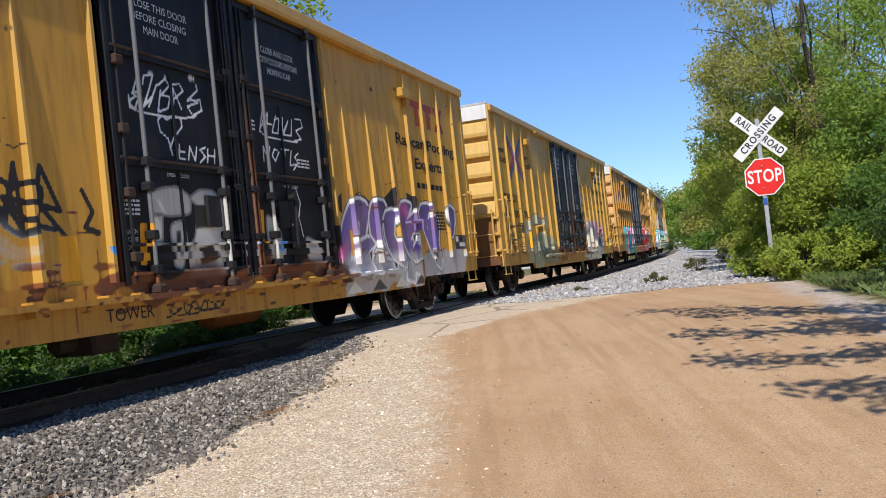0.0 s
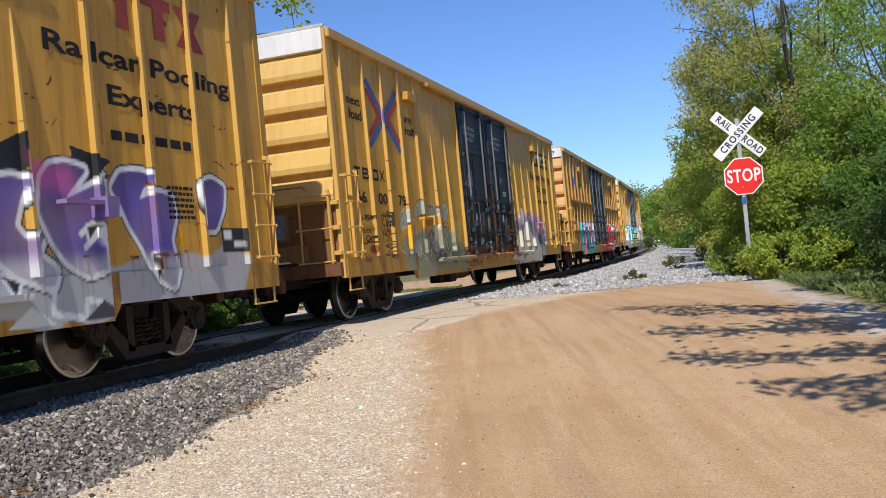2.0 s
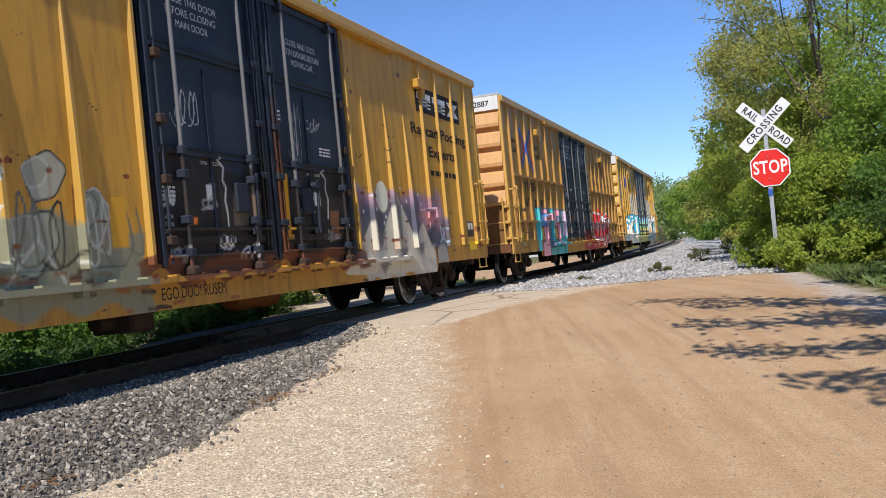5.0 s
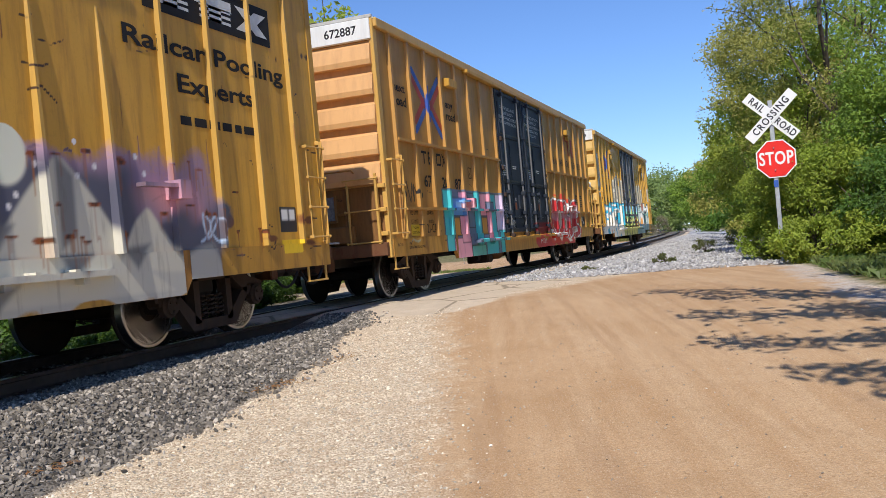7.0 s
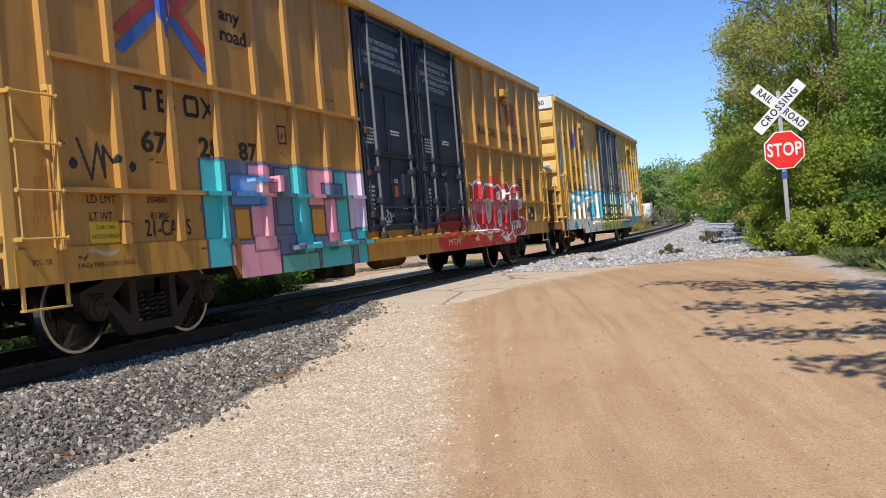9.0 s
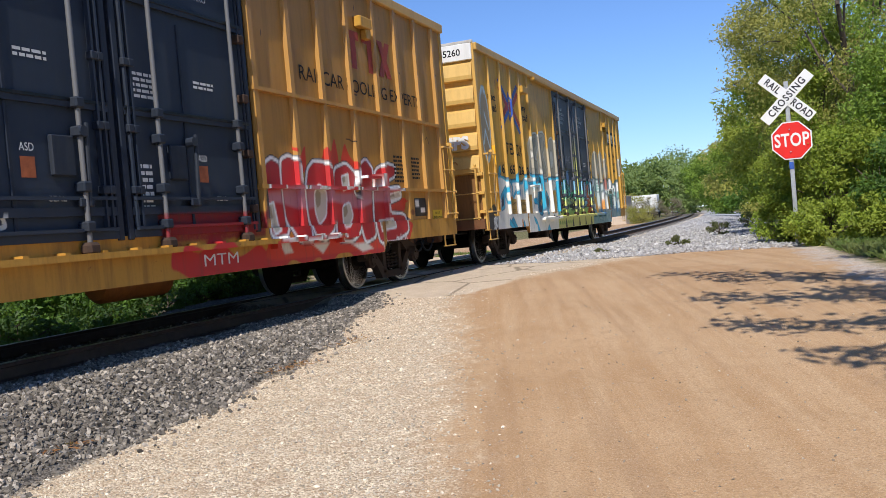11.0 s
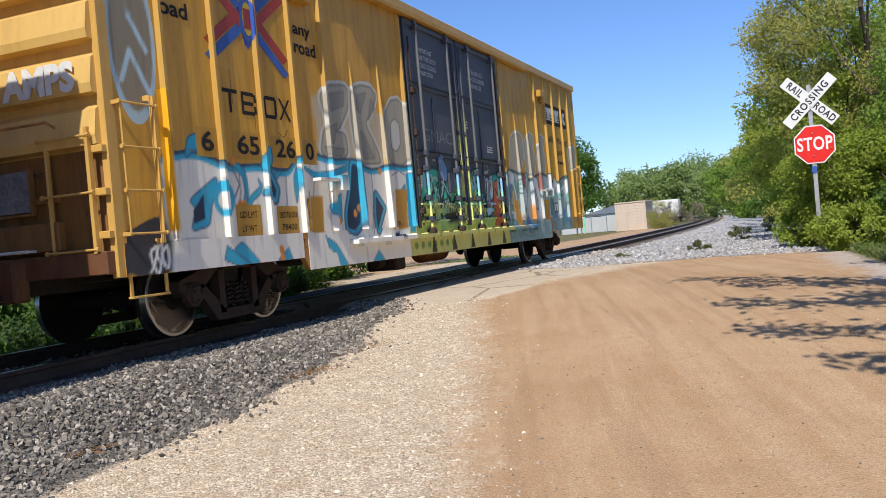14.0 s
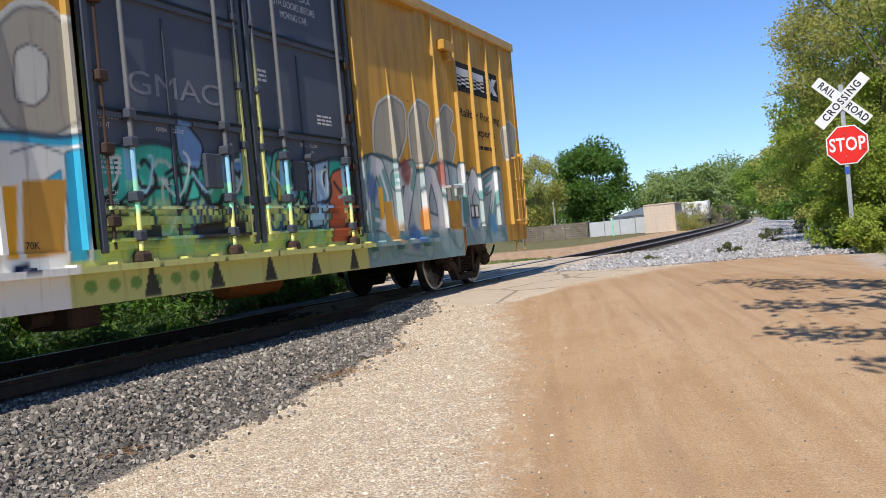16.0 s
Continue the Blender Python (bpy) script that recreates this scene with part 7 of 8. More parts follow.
def emblem_cross(car, y0, y1, z0, z1):
    """Crossed blue and red bands."""
    c, m, x = (y0 + y1) / 2, (z0 + z1) / 2, WIDE + 0.006
    w = 0.125
    for sy in (-1, 1):
        for sz in (-1, 1):
            # each arm: a blue band outside, a red band inside
            tip, hub = Vector(((y0 if sy < 0 else y1), (z1 if sz > 0 else z0))), Vector((c, m + 0.10 * sz))
            u = (hub - tip).normalized()
            v = Vector((u.y, -u.x))
            if v.y * sz > 0:
                v = -v
            for k, mat in ((0, BLUE_INK), (1, EMBLEM_RED)):
                p, q = tip + v * (w + 0.02) * k + u * 0.10 * k, hub + v * (w + 0.02) * k
                flat(car, [[tuple(p), tuple(p + v * w - u * 0.06), tuple(q + v * w), tuple(q)]], mat, "emblem_band", x + 0.001 * (k + (sy > 0) * 0.5 + (sz > 0)))
    o = [(c + 0.14 * math.cos(2 * math.pi * k / 20), m + 0.27 * math.sin(2 * math.pi * k / 20)) for k in range(20)]
    flat(car, [o], BLUE_INK, "emblem_hub", x + 0.003)
    o = [(c + 0.02 + 0.10 * math.cos(2 * math.pi * k / 16), m + 0.20 * math.sin(2 * math.pi * k / 16)) for k in range(16)]
    flat(car, [o], PLATE_YELLOW, "emblem_disc", x + 0.005)
    flat(car, [quad(c - 0.06, c + 0.10, m - 0.12, m + 0.12)], RED_INK, "emblem_core", x + 0.007)


def emblem_blocks(car, y0, y1, z0, z1, plate, ink):
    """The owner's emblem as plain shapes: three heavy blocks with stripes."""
    if plate:
        flat(car, [quad(y0, y1, z0, z1)], plate, "emblem_plate")
    w, m, x = (y1 - y0) / 3, 0.10 if plate else 0.0, WIDE + 0.009
    out = []
    for k in range(2):
        a = y0 + k * w + 0.08
        out += [quad(a, a + w - 0.1, z1 - m - 0.13, z1 - m), quad(a + w * 0.32, a + w * 0.62, z0 + m, z1 - m - 0.13)]
        out += [quad(a + w * 0.1, a + w * 0.85, z0 + m + 0.07 * j, z0 + m + 0.035 + 0.07 * j) for j in range(3)] if plate else []
    a = y0 + 2 * w + 0.06
    out += [[(a, z0 + m), (a + w * 0.32, z0 + m), (a + w * 0.85, z1 - m), (a + w * 0.53, z1 - m)]]
    flat(car, out, ink, "emblem_block", x)
    flat(car, [[(a + w * 0.53, z0 + m), (a + w * 0.85, z0 + m), (a + w * 0.32, z1 - m), (a, z1 - m)]], ink, "emblem_block", x + 0.002)


def mark_blocks(car, y0, y1, z, h):
    """The owner's four-letter mark as plain block shapes."""
    w = (y1 - y0) / 4
    a, b, t, x = z - h / 2, z + h / 2, 0.045, WIDE + 0.009
    u = y0
    flat(car, [quad(u, u + w * 0.78, b - t, b), quad(u + w * 0.39 - t / 2, u + w * 0.39 + t / 2, a, b - t)], BLACK, "mark")
    u = y0 + w
    flat(car, [quad(u, u + t, a, b), quad(u + t, u + w * 0.7, b - t, b), quad(u + t, u + w * 0.7, a, a + t), quad(u + t, u + w * 0.66, z - t / 2, z + t / 2), quad(u + w * 0.7, u + w * 0.7 + t, a + 0.02, z - 0.02), quad(u + w * 0.7, u + w * 0.7 + t, z + 0.02, b - 0.02)], BLACK, "mark")
    u = y0 + 2 * w + 0.1
    flat(car, [quad(u, u + t, a + 0.03, b - 0.03), quad(u + w * 0.65, u + w * 0.65 + t, a + 0.03, b - 0.03), quad(u + 0.02, u + w * 0.65 + 0.02, b - t, b), quad(u + 0.02, u + w * 0.65 + 0.02, a, a + t)], BLACK, "mark")
    u = y0 + 3 * w + 0.06
    flat(car, [[(u, a), (u + t, a), (u + w * 0.75, b), (u + w * 0.75 - t, b)]], BLACK, "mark")
    flat(car, [[(u + w * 0.75 - t, a), (u + w * 0.75, a), (u + t, b), (u, b)]], BLACK, "mark", WIDE + 0.008)


def slogan_rear(car, y0, y1, z, cap, kind):
    letter(car, "Railcar Pooling", y0, y1, z, cap, BLACK, bold=0.022)
    k = (y1 - y0) / 3.2
    letter(car, "Experts", y0 + 0.86 * k, y0 + 2.42 * k, z - 0.40 * k, cap, BLACK, bold=0.022)
    bars(car, y0 + 0.86 * k, y0 + 2.42 * k, z - 0.90 * k, z - 0.72 * k, BLACK, word=(0.14, 0.30))


def slogan_front(car, y0, z):
    letter(car, "next", y0, y0 + 0.56, z, 0.15, BLACK, bold=0.022)
    letter(car, "load", y0 + 0.06, y0 + 0.58, z - 0.24, 0.17, BLACK, bold=0.022)
    letter(car, "any", y0 + 2.72, y0 + 3.16, z + 0.0, 0.15, BLACK, bold=0.022)
    letter(car, "road", y0 + 2.72, y0 + 3.26, z - 0.24, 0.17, BLACK, bold=0.022)


def door_words(car, lines, y0, y1, z, cap):
    x = WIDE + 0.0165
    for k, line in enumerate(lines):
        w = (y1 - y0) * len(line) / max(len(q) for q in lines)
        c = (y0 + y1) / 2
        letter(car, line, c - w / 2, c + w / 2, z - k * cap * 1.62, cap, WHITE_INK, x)


def weights(car, y0, y1, a, b, mat=BLACK):
    letter(car, "LD LMT", y0, y0 + 0.38, 1.49, 0.075, mat)
    letter(car, "LT WT", y0 + 0.02, y0 + 0.32, 1.33, 0.075, mat)
    letter(car, a, y1, y1 + 0.32, 1.49, 0.065, mat)
    letter(car, b, y1 + 0.04, y1 + 0.32, 1.33, 0.065, mat)


def height_plate(car, y0, z0):
    part("notice_plate", Solid().box(WIDE, WIDE + 0.008, y0, y0 + 0.44, z0, z0 + 0.20), PLATE_YELLOW, car, "yellow notice plate")
    letter(car, "THIS CAR", y0 + 0.08, y0 + 0.34, z0 + 0.145, 0.038, BLACK, WIDE + 0.010)
    letter(car, "EXCESS HEIGHT", y0 + 0.03, y0 + 0.41, z0 + 0.06, 0.040, BLACK, WIDE + 0.010)


def door_small_print(car, y):
    x = WIDE + 0.0165
    letter(car, "UNLATCH", y - 2.32, y - 2.08, 1.56, 0.045, WHITE_INK, x)
    letter(car, "TO CLOSE", y - 2.32, y - 2.07, 1.48, 0.045, WHITE_INK, x)
    letter(car, "DOOR", y - 2.32, y - 2.18, 1.40, 0.045, WHITE_INK, x)
    for u in (-1.5, 1.0):
        letter(car, "OPEN", y + u, y + u + 0.14, 2.18, 0.04, WHITE_INK, x)
        letter(car, "CLOSE", y + u + 0.22, y + u + 0.40, 2.18, 0.04, WHITE_INK, x)
        letter(car, "SEAL", y + u + 0.05, y + u + 0.19, 1.66, 0.035, WHITE_INK, x)
    bars(car, 0.18, 0.42, 2.86, 3.02, WHITE_INK, 3, x=x)
    bars(car, 1.45, 1.80, 2.46, 2.60, WHITE_INK, 3, x=x)
    bars(car, -2.28, -2.0, 1.72, 1.90, WHITE_INK, 4, x=x)


SHUT = (("CLOSE THIS DOOR", "BEFORE CLOSING", "MAIN DOOR"), ("CLOSE AND LOCK", "BOTH DOORS BEFORE", "MOVING CAR"))


def bars_end(car, x0, x1, z0, z1):
    """Small print on a front end, as plain bars in two rows."""
    r = random.Random(int(100 * z0))
    for z in (z0, z1):
        s, u = Solid(), x0
        while u < x1:
            w = r.uniform(0.05, 0.16)
            s.add([(u, -HALF - 0.122, z), (min(u + w, x1), -HALF - 0.122, z), (min(u + w, x1), -HALF - 0.122, z + 0.05), (u, -HALF - 0.122, z + 0.05)], [(0, 1, 2, 3)])
            u += w + 0.03
        part("print", s, BLACK, car)


def letter_cars():
    door_words(CAR_A, SHUT[0], -1.86, -0.86, 4.0, 0.085)
    door_words(CAR_A, SHUT[1], 0.66, 1.72, 4.0, 0.085)
    door_small_print(CAR_A, 0)
    emblem_blocks(CAR_A, 6.05, 7.95, 3.62, 4.10, None, RED_INK)
    slogan_rear(CAR_A, 5.23, 8.42, 3.27, 0.20, 0)
    letter(CAR_A, "70K", -3.27, -3.08, 1.0, 0.08, BLACK)
    bars(CAR_A, 6.95, 7.45, 1.60, 2.0, BLACK, 6)

    door_words(CAR_B, SHUT[0], -1.92, -0.9, 4.0, 0.085)
    door_words(CAR_B, SHUT[1], 0.64, 1.70, 4.0, 0.085)
    door_small_print(CAR_B, 0)
    emblem_blocks(CAR_B, 5.58, 8.12, 3.63, 4.12, BLACK, WHITE_INK)
    slogan_rear(CAR_B, 5.22, 8.36, 3.28, 0.20, 0)
    slogan_front(CAR_B, -8.63, 3.70)
    emblem_cross(CAR_B, -7.68, -6.30, 2.96, 4.20)
    mark_blocks(CAR_B, -8.58, -7.18, 2.48, 0.20)
    for w, y in (("66", -8.56), ("00", -7.60), ("79", -6.62)):
        letter(CAR_B, w, y, y + 0.42, 2.06, 0.19, BLACK, bold=0.022)
    weights(CAR_B, -8.42, -7.45, "204300", "81700")
    height_plate(CAR_B, -8.52, 0.88)

    door_words(CAR_C, ("CLOSE THIS DOOR BEFORE", "CLOSING MAIN DOOR", "CIERRE ESTA PUERTA ANTES DE", "CERRAR LA PUERTA PRINCIPAL"), -2.02, -0.40, 4.12, 0.075)
    door_words(CAR_C, ("CLOSE AND LOCK BOTH DOORS", "BEFORE MOVING CAR", "CIERRE Y PONGA EL SEGURO EN", "AMBAS PUERTAS ANTES DE", "MOVER EL CARRO"), 0.38, 2.08, 4.14, 0.075)
    x = WIDE + 0.0165
    for y in (-2.2, 0.25):
        bars(CAR_C, y, y + 0.42, 2.42, 2.70, WHITE_INK, 5, x=x)
        bars(CAR_C, y + 0.02, y + 0.24, 1.30, 1.78, WHITE_INK, 7, x=x)
        bars(CAR_C, y + 1.05, y + 1.42, 2.62, 2.72, WHITE_INK, 2, x=x)
        letter(CAR_C, "ASD", y + 1.02, y + 1.18, 1.86, 0.07, WHITE_INK, x)
        flat(CAR_C, [quad(y + 1.02, y + 1.18, 1.60, 1.78)], RUST_INK, "sticker", x)
        letter(CAR_C, "SEAL", y + 1.3, y + 1.5, 1.42, 0.05, WHITE_INK, x)
    slogan_front(CAR_C, -8.62, 3.70)
    emblem_cross(CAR_C, -7.62, -6.28, 2.94, 4.20)
    mark_blocks(CAR_C, -7.50, -6.12, 2.53, 0.24)
    for w, y in (("67", -7.46), ("28", -6.50), ("87", -5.72)):
        letter(CAR_C, w, y, y + 0.40, 2.08, 0.21, BLACK, bold=0.022)
    weights(CAR_C, -8.30, -7.46, "204800", "81200")
    height_plate(CAR_C, -8.30, 1.08)
    letter(CAR_C, "21-CANS", -7.52, -6.78, 1.20, 0.17, BLACK, WIDE + 0.011)
    letter(CAR_C, "GONE", -7.56, -7.14, 0.97, 0.17, BLACK, WIDE + 0.011)
    letter(CAR_C, "2 INCH TREAD COND. SHOES", -8.50, -7.74, 0.88, 0.045, BLACK, WIDE + 0.026)
    letter(CAR_C, "EOC-10B", -9.02, -8.80, 0.94, 0.05, BLACK, WIDE + 0.026)
    flat(CAR_C, [quad(-4.78, -4.58, 2.24, 2.26), quad(-4.78, -4.58, 2.46, 2.48), quad(-4.78, -4.76, 2.26, 2.46), quad(-4.60, -4.58, 2.26, 2.46)], BLACK, "stencil_frame")
    letter(CAR_C, "F", -4.71, -4.65, 2.33, 0.07, BLACK)
    letter(CAR_C, "RAILCAR POOLING EXPERTS", 3.68, 7.90, 3.12, 0.20, BLACK)
    emblem_blocks(CAR_C, 5.05, 6.80, 3.40, 3.98, None, RED_INK)
    bars(CAR_C, 6.55, 6.95, 1.68, 2.15, BLACK, 7)
    bars(CAR_C, 7.3, 7.65, 1.75, 2.15, BLACK, 6)
    height_plate(CAR_C, 8.12, 1.02)

    door_words(CAR_D, ("IMPORTANT", *SHUT[0]), -1.86, -0.95, 4.06, 0.080)
    door_words(CAR_D, SHUT[1], 0.62, 1.62, 4.02, 0.085)
    door_small_print(CAR_D, 0)
    letter(CAR_D, "IMPORTANT", -2.32, -1.98, 2.25, 0.05, WHITE_INK, WIDE + 0.0165)
    letter(CAR_D, "DO NOT", -2.32, -2.10, 2.17, 0.05, WHITE_INK, WIDE + 0.0165)
    slogan_front(CAR_D, -8.50, 3.70)
    emblem_cross(CAR_D, -7.55, -6.08, 3.0, 4.22)
    mark_blocks(CAR_D, -7.42, -5.98, 2.60, 0.27)
    for w, y, k in (("6", -7.88, 0.22), ("65", -7.22, 0.44), ("26", -6.42, 0.44), ("0", -5.72, 0.2)):
        flat(CAR_D, [quad(y - 0.08, y + k + 0.08, 1.94, 2.26)], YELLOW, "number_patch", WIDE + 0.005)
        letter(CAR_D, w, y, y + k, 2.10, 0.21, BLACK, WIDE + 0.011, bold=0.022)
    flat(CAR_D, [quad(-7.36, -6.86, 0.99, 1.42)], YELLOW, "weight_patch", WIDE + 0.005)
    flat(CAR_D, [quad(-6.52, -6.04, 1.0, 1.40)], YELLOW, "weight_patch", WIDE + 0.005)
    letter(CAR_D, "LD LMT", -7.29, -6.95, 1.30, 0.075, BLACK, WIDE + 0.011)
    letter(CAR_D, "LT WT", -7.27, -6.98, 1.14, 0.075, BLACK, WIDE + 0.011)
    letter(CAR_D, "207600", -6.48, -6.08, 1.29, 0.075, BLACK, WIDE + 0.011)
    letter(CAR_D, "78400", -6.44, -6.10, 1.14, 0.075, BLACK, WIDE + 0.011)
    letter(CAR_D, "70K", -3.12, -2.98, 1.12, 0.06, BLACK)
    height_plate(CAR_D, -8.20, 0.79)
    emblem_blocks(CAR_D, 6.10, 8.28, 3.46, 3.98, BLACK, WHITE_INK)
    letter(CAR_D, "Railcar Pooling", 6.20, 8.20, 3.08, 0.15, BLACK, bold=0.008)
    letter(CAR_D, "Experts", 6.85, 7.90, 2.78, 0.15, BLACK, bold=0.008)
    bars(CAR_D, 6.85, 7.9, 2.44, 2.56, BLACK, word=(0.12, 0.26))
    # tags that can be read
    letter(CAR_A, "TOWER", -2.66, -1.95, 0.74, 0.13, BLACK, WIDE + 0.026, "graffiti_tag")
    letter(CAR_B, "EGO.DUO! RUSEM", -2.40, -1.22, 0.74, 0.13, BLACK, WIDE + 0.026, "graffiti_tag")
    letter(CAR_C, "MTM", 1.20, 1.85, 0.74, 0.13, WHITE_INK, WIDE + 0.026, "graffiti_tag")
    letter(CAR_D, "GMAC", -1.82, -0.48, 2.60, 0.22, plain("grey_spray", (0.24, 0.25, 0.28), 0.7), WIDE + 0.0165, "graffiti_tag")
    # on the front ends
    for car, num in ((CAR_B, ""), (CAR_C, "672887"), (CAR_D, "665260")):
        if num:
            me = text_mesh(num, 0.20, BLACK, depth=0.0, bold=0.004)
            child("lettering", me, car, pose(0.95, -HALF - 0.072, EAVE - 0.16) @ FACING)
        child("lettering", text_mesh("36 INCH WHEELS", 0.08, BLACK, depth=0.0), car, pose(-0.7, -HALF - 0.123, 3.62) @ FACING)
        child("lettering", text_mesh("NO. 24 BRAKE BEAMS", 0.075, BLACK, depth=0.0), car, pose(-0.62, -HALF - 0.125, 3.52) @ FACING)
        bars_end(car, -1.1, 0.3, 3.16, 3.04)
        bars_end(car, -1.2, -0.4, 4.18, 4.08)
        child("lettering", text_mesh("BRAKE LINE HOSE 39 IN. LONG", 0.07, BLACK, depth=0.0), car, pose(0.2, -HALF - 0.001, 1.78) @ FACING)
    child("graffiti_tag", text_mesh("AMPS", 0.36, WHITE_INK, depth=0.0, bold=0.02), CAR_D, pose(0.85, -HALF - 0.124, 2.63) @ FACING)


letter_cars()


# ---- plants ----
def leaf_material(name, dark, light, dry=None):
    n = Nodes(name)
    g = n.tree.nodes.new("ShaderNodeNewGeometry")
    r = g.outputs["Random Per Island"]
    col = n.mix(r, dark, light)
    patch = n.ramp(n.noise(n.coords(), 0.55, 3), (0.40, 0.0), (0.65, 1.0))
    col = n.mix(n.math("MULTIPLY", patch, 0.55), col, dry or [q * 1.25 for q in light])
    n.done(col, 0.55, spec=0.35)
    tr = n.node("BsdfTranslucent", Color=n.mix(0.5, col, (0.30, 0.42, 0.04)))
    mx = n.tree.nodes.new("ShaderNodeMixShader")
    mx.inputs[0].default_value = 0.36
    out = n.tree.nodes["Material Output"]
    n.tree.links.new(n.bsdf.outputs[0], mx.inputs[1])
    n.tree.links.new(tr.outputs[0], mx.inputs[2])
    n.tree.links.new(mx.outputs[0], out.inputs[0])
    return n.mat


LEAF_SPRING = leaf_material("spring_leaves", (0.15, 0.22, 0.025), (0.34, 0.43, 0.05), (0.38, 0.38, 0.07))
LEAF_GREEN = leaf_material("green_leaves", (0.09, 0.165, 0.022), (0.235, 0.36, 0.045), (0.30, 0.40, 0.06))
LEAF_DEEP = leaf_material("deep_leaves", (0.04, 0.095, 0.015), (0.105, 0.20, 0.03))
# leaf colour darkened to stand in for shade
LEAF_SHADE = leaf_material("shade_leaves", (0.016, 0.042, 0.009), (0.05, 0.10, 0.018))
LEAF_OLIVE = leaf_material("olive_leaves", (0.25, 0.25, 0.05), (0.44, 0.42, 0.10), (0.46, 0.40, 0.12))
LEAF_FAR = leaf_material("far_leaves", (0.13, 0.19, 0.06), (0.25, 0.32, 0.10))
TWIGS = leaf_material("dry_twigs", (0.16, 0.13, 0.09), (0.28, 0.23, 0.16))
WEED = leaf_material("weed_leaves", (0.06, 0.065, 0.025), (0.14, 0.14, 0.06))
LITTER = leaf_material("dry_litter", (0.20, 0.085, 0.04), (0.42, 0.20, 0.09))
GRASS = leaf_material("grass_blades", (0.07, 0.12, 0.03), (0.20, 0.28, 0.08), (0.27, 0.28, 0.12))
BARK = plain("bark", (0.10, 0.075, 0.055), 0.95, 0, 0.4, 9, 0.5)


def leaf_mesh(name, centres, out, size, material, rng, narrow=0.5, droop=0.25):
    """Folded pointed leaves at the centres; out: the way they lean."""
    n = len(centres)
    a = out + rng.normal(0, 0.75, (n, 3))
    a[:, 2] -= droop
    a /= np.linalg.norm(a, axis=1)[:, None]
    b = np.cross(a, rng.normal(0, 1, (n, 3)) * (0.7, 0.7, 0.4) + (0.18, -0.55, 0.72))
    b /= np.linalg.norm(b, axis=1)[:, None] + 1e-9
    c = np.cross(a, b)
    s = (size * rng.uniform(0.6, 1.35, n))[:, None]
    p0 = centres - a * s * 0.5
    p2 = centres + a * s * 0.5
    p1 = centres + b * s * 0.5 * narrow + c * s * 0.10
    p3 = centres - b * s * 0.5 * narrow + c * s * 0.10
    v = np.stack([p0, p1, p2, p3], 1).reshape(-1, 3)
    f = np.arange(4 * n).reshape(n, 4)
    return quick_mesh(name, v, f, material)


def limb(s, p, q, r0, r1, rng, bends=3):
    """A crooked tapering limb."""
    p, q = Vector(p), Vector(q)
    last, lr = p, r0
    for k in range(1, bends + 1):
        t = k / bends
        w = p.lerp(q, t) + Vector(rng.normal(0, 0.05, 3)) * (q - p).length * (0 if k == bends else 1)
        r = r0 + (r1 - r0) * t
        s.rod(last, w, lr, 7, r, caps=False)
        last, lr = w, r


def tree(name, base, height, radius, count, leaf, material, label, seed, low=0.15, clumps=26, spread=0.30, narrow=0.5, squash=1.0, group="", wisps=0, lean=(0, 0)):
    """Trunk, limbs and a crown of clumped leaves with gaps; low: where the crown begins, as a share of the height."""
    rng = np.random.default_rng(seed)
    x, y = base
    z = float(ground_z(x, y)) - 0.1
    thing = tagged(new(name), label, "shrub" if height < 3.5 else "tree", group=group)
    thing.location = (x, y, z)
    s = Solid()
    r0 = 0.010 * height + 0.02
    top = Vector((lean[0], lean[1], height * 0.8))
    limb(s, (0, 0, 0), top, r0, r0 * 0.3, rng, 4)
    mid = height * (low + (1 - low) / 2)
    half = height * (1 - low) / 2
    d = rng.normal(0, 1, (clumps, 3))
    d /= np.linalg.norm(d, axis=1)[:, None]
    rad = rng.uniform(0.45, 0.98, clumps)[:, None] ** 0.6
    cl = d * rad * (radius, radius, half * squash) + (lean[0] * 0.7, lean[1] * 0.7, mid)
    for c in cl[: 14]:
        t = min(0.85, max(0.15, (c[2] / height) * 0.7))
        limb(s, top * t, Vector(c), r0 * (0.45 - 0.25 * t), 0.012, rng, 3)
    for k in range(wisps):
        c = cl[k % len(cl)] + d[k % len(cl)] * radius * 0.35
        limb(s, Vector(cl[k % len(cl)]), Vector(c), 0.014, 0.005, rng, 2)
    part("trunk", s, BARK, thing)
    size = rng.uniform(0.6, 1.3, clumps)
    which = rng.choice(clumps, count, p=size / size.sum())
    # leaves sit in a shell round each clump, thicker outside
    e = rng.normal(0, 1, (count, 3))
    e /= np.linalg.norm(e, axis=1)[:, None]
    rr = (rng.random(count) ** 0.45)[:, None] * spread * radius * size[which][:, None] * (1.0, 1.0, 0.75)
    pts = cl[which] + e * rr + rng.normal(0, 0.03 * radius, (count, 3))
    if wisps:
        # sparse leaves along the outer twigs
        k = np.nonzero(rng.random(count) < 0.03)[0]
        w = which[k] = rng.integers(0, wisps, len(k)) % clumps
        pts[k] = cl[w] + d[w] * radius * rng.uniform(0.0, 0.36, len(k))[:, None] + rng.normal(0, 0.05, (len(k), 3))
    pts[:, 2] = np.maximum(pts[:, 2], 0.12)
    part("crown", leaf_mesh("crown", pts, e * 0.8, leaf, material, rng, narrow), material, thing)
    return thing


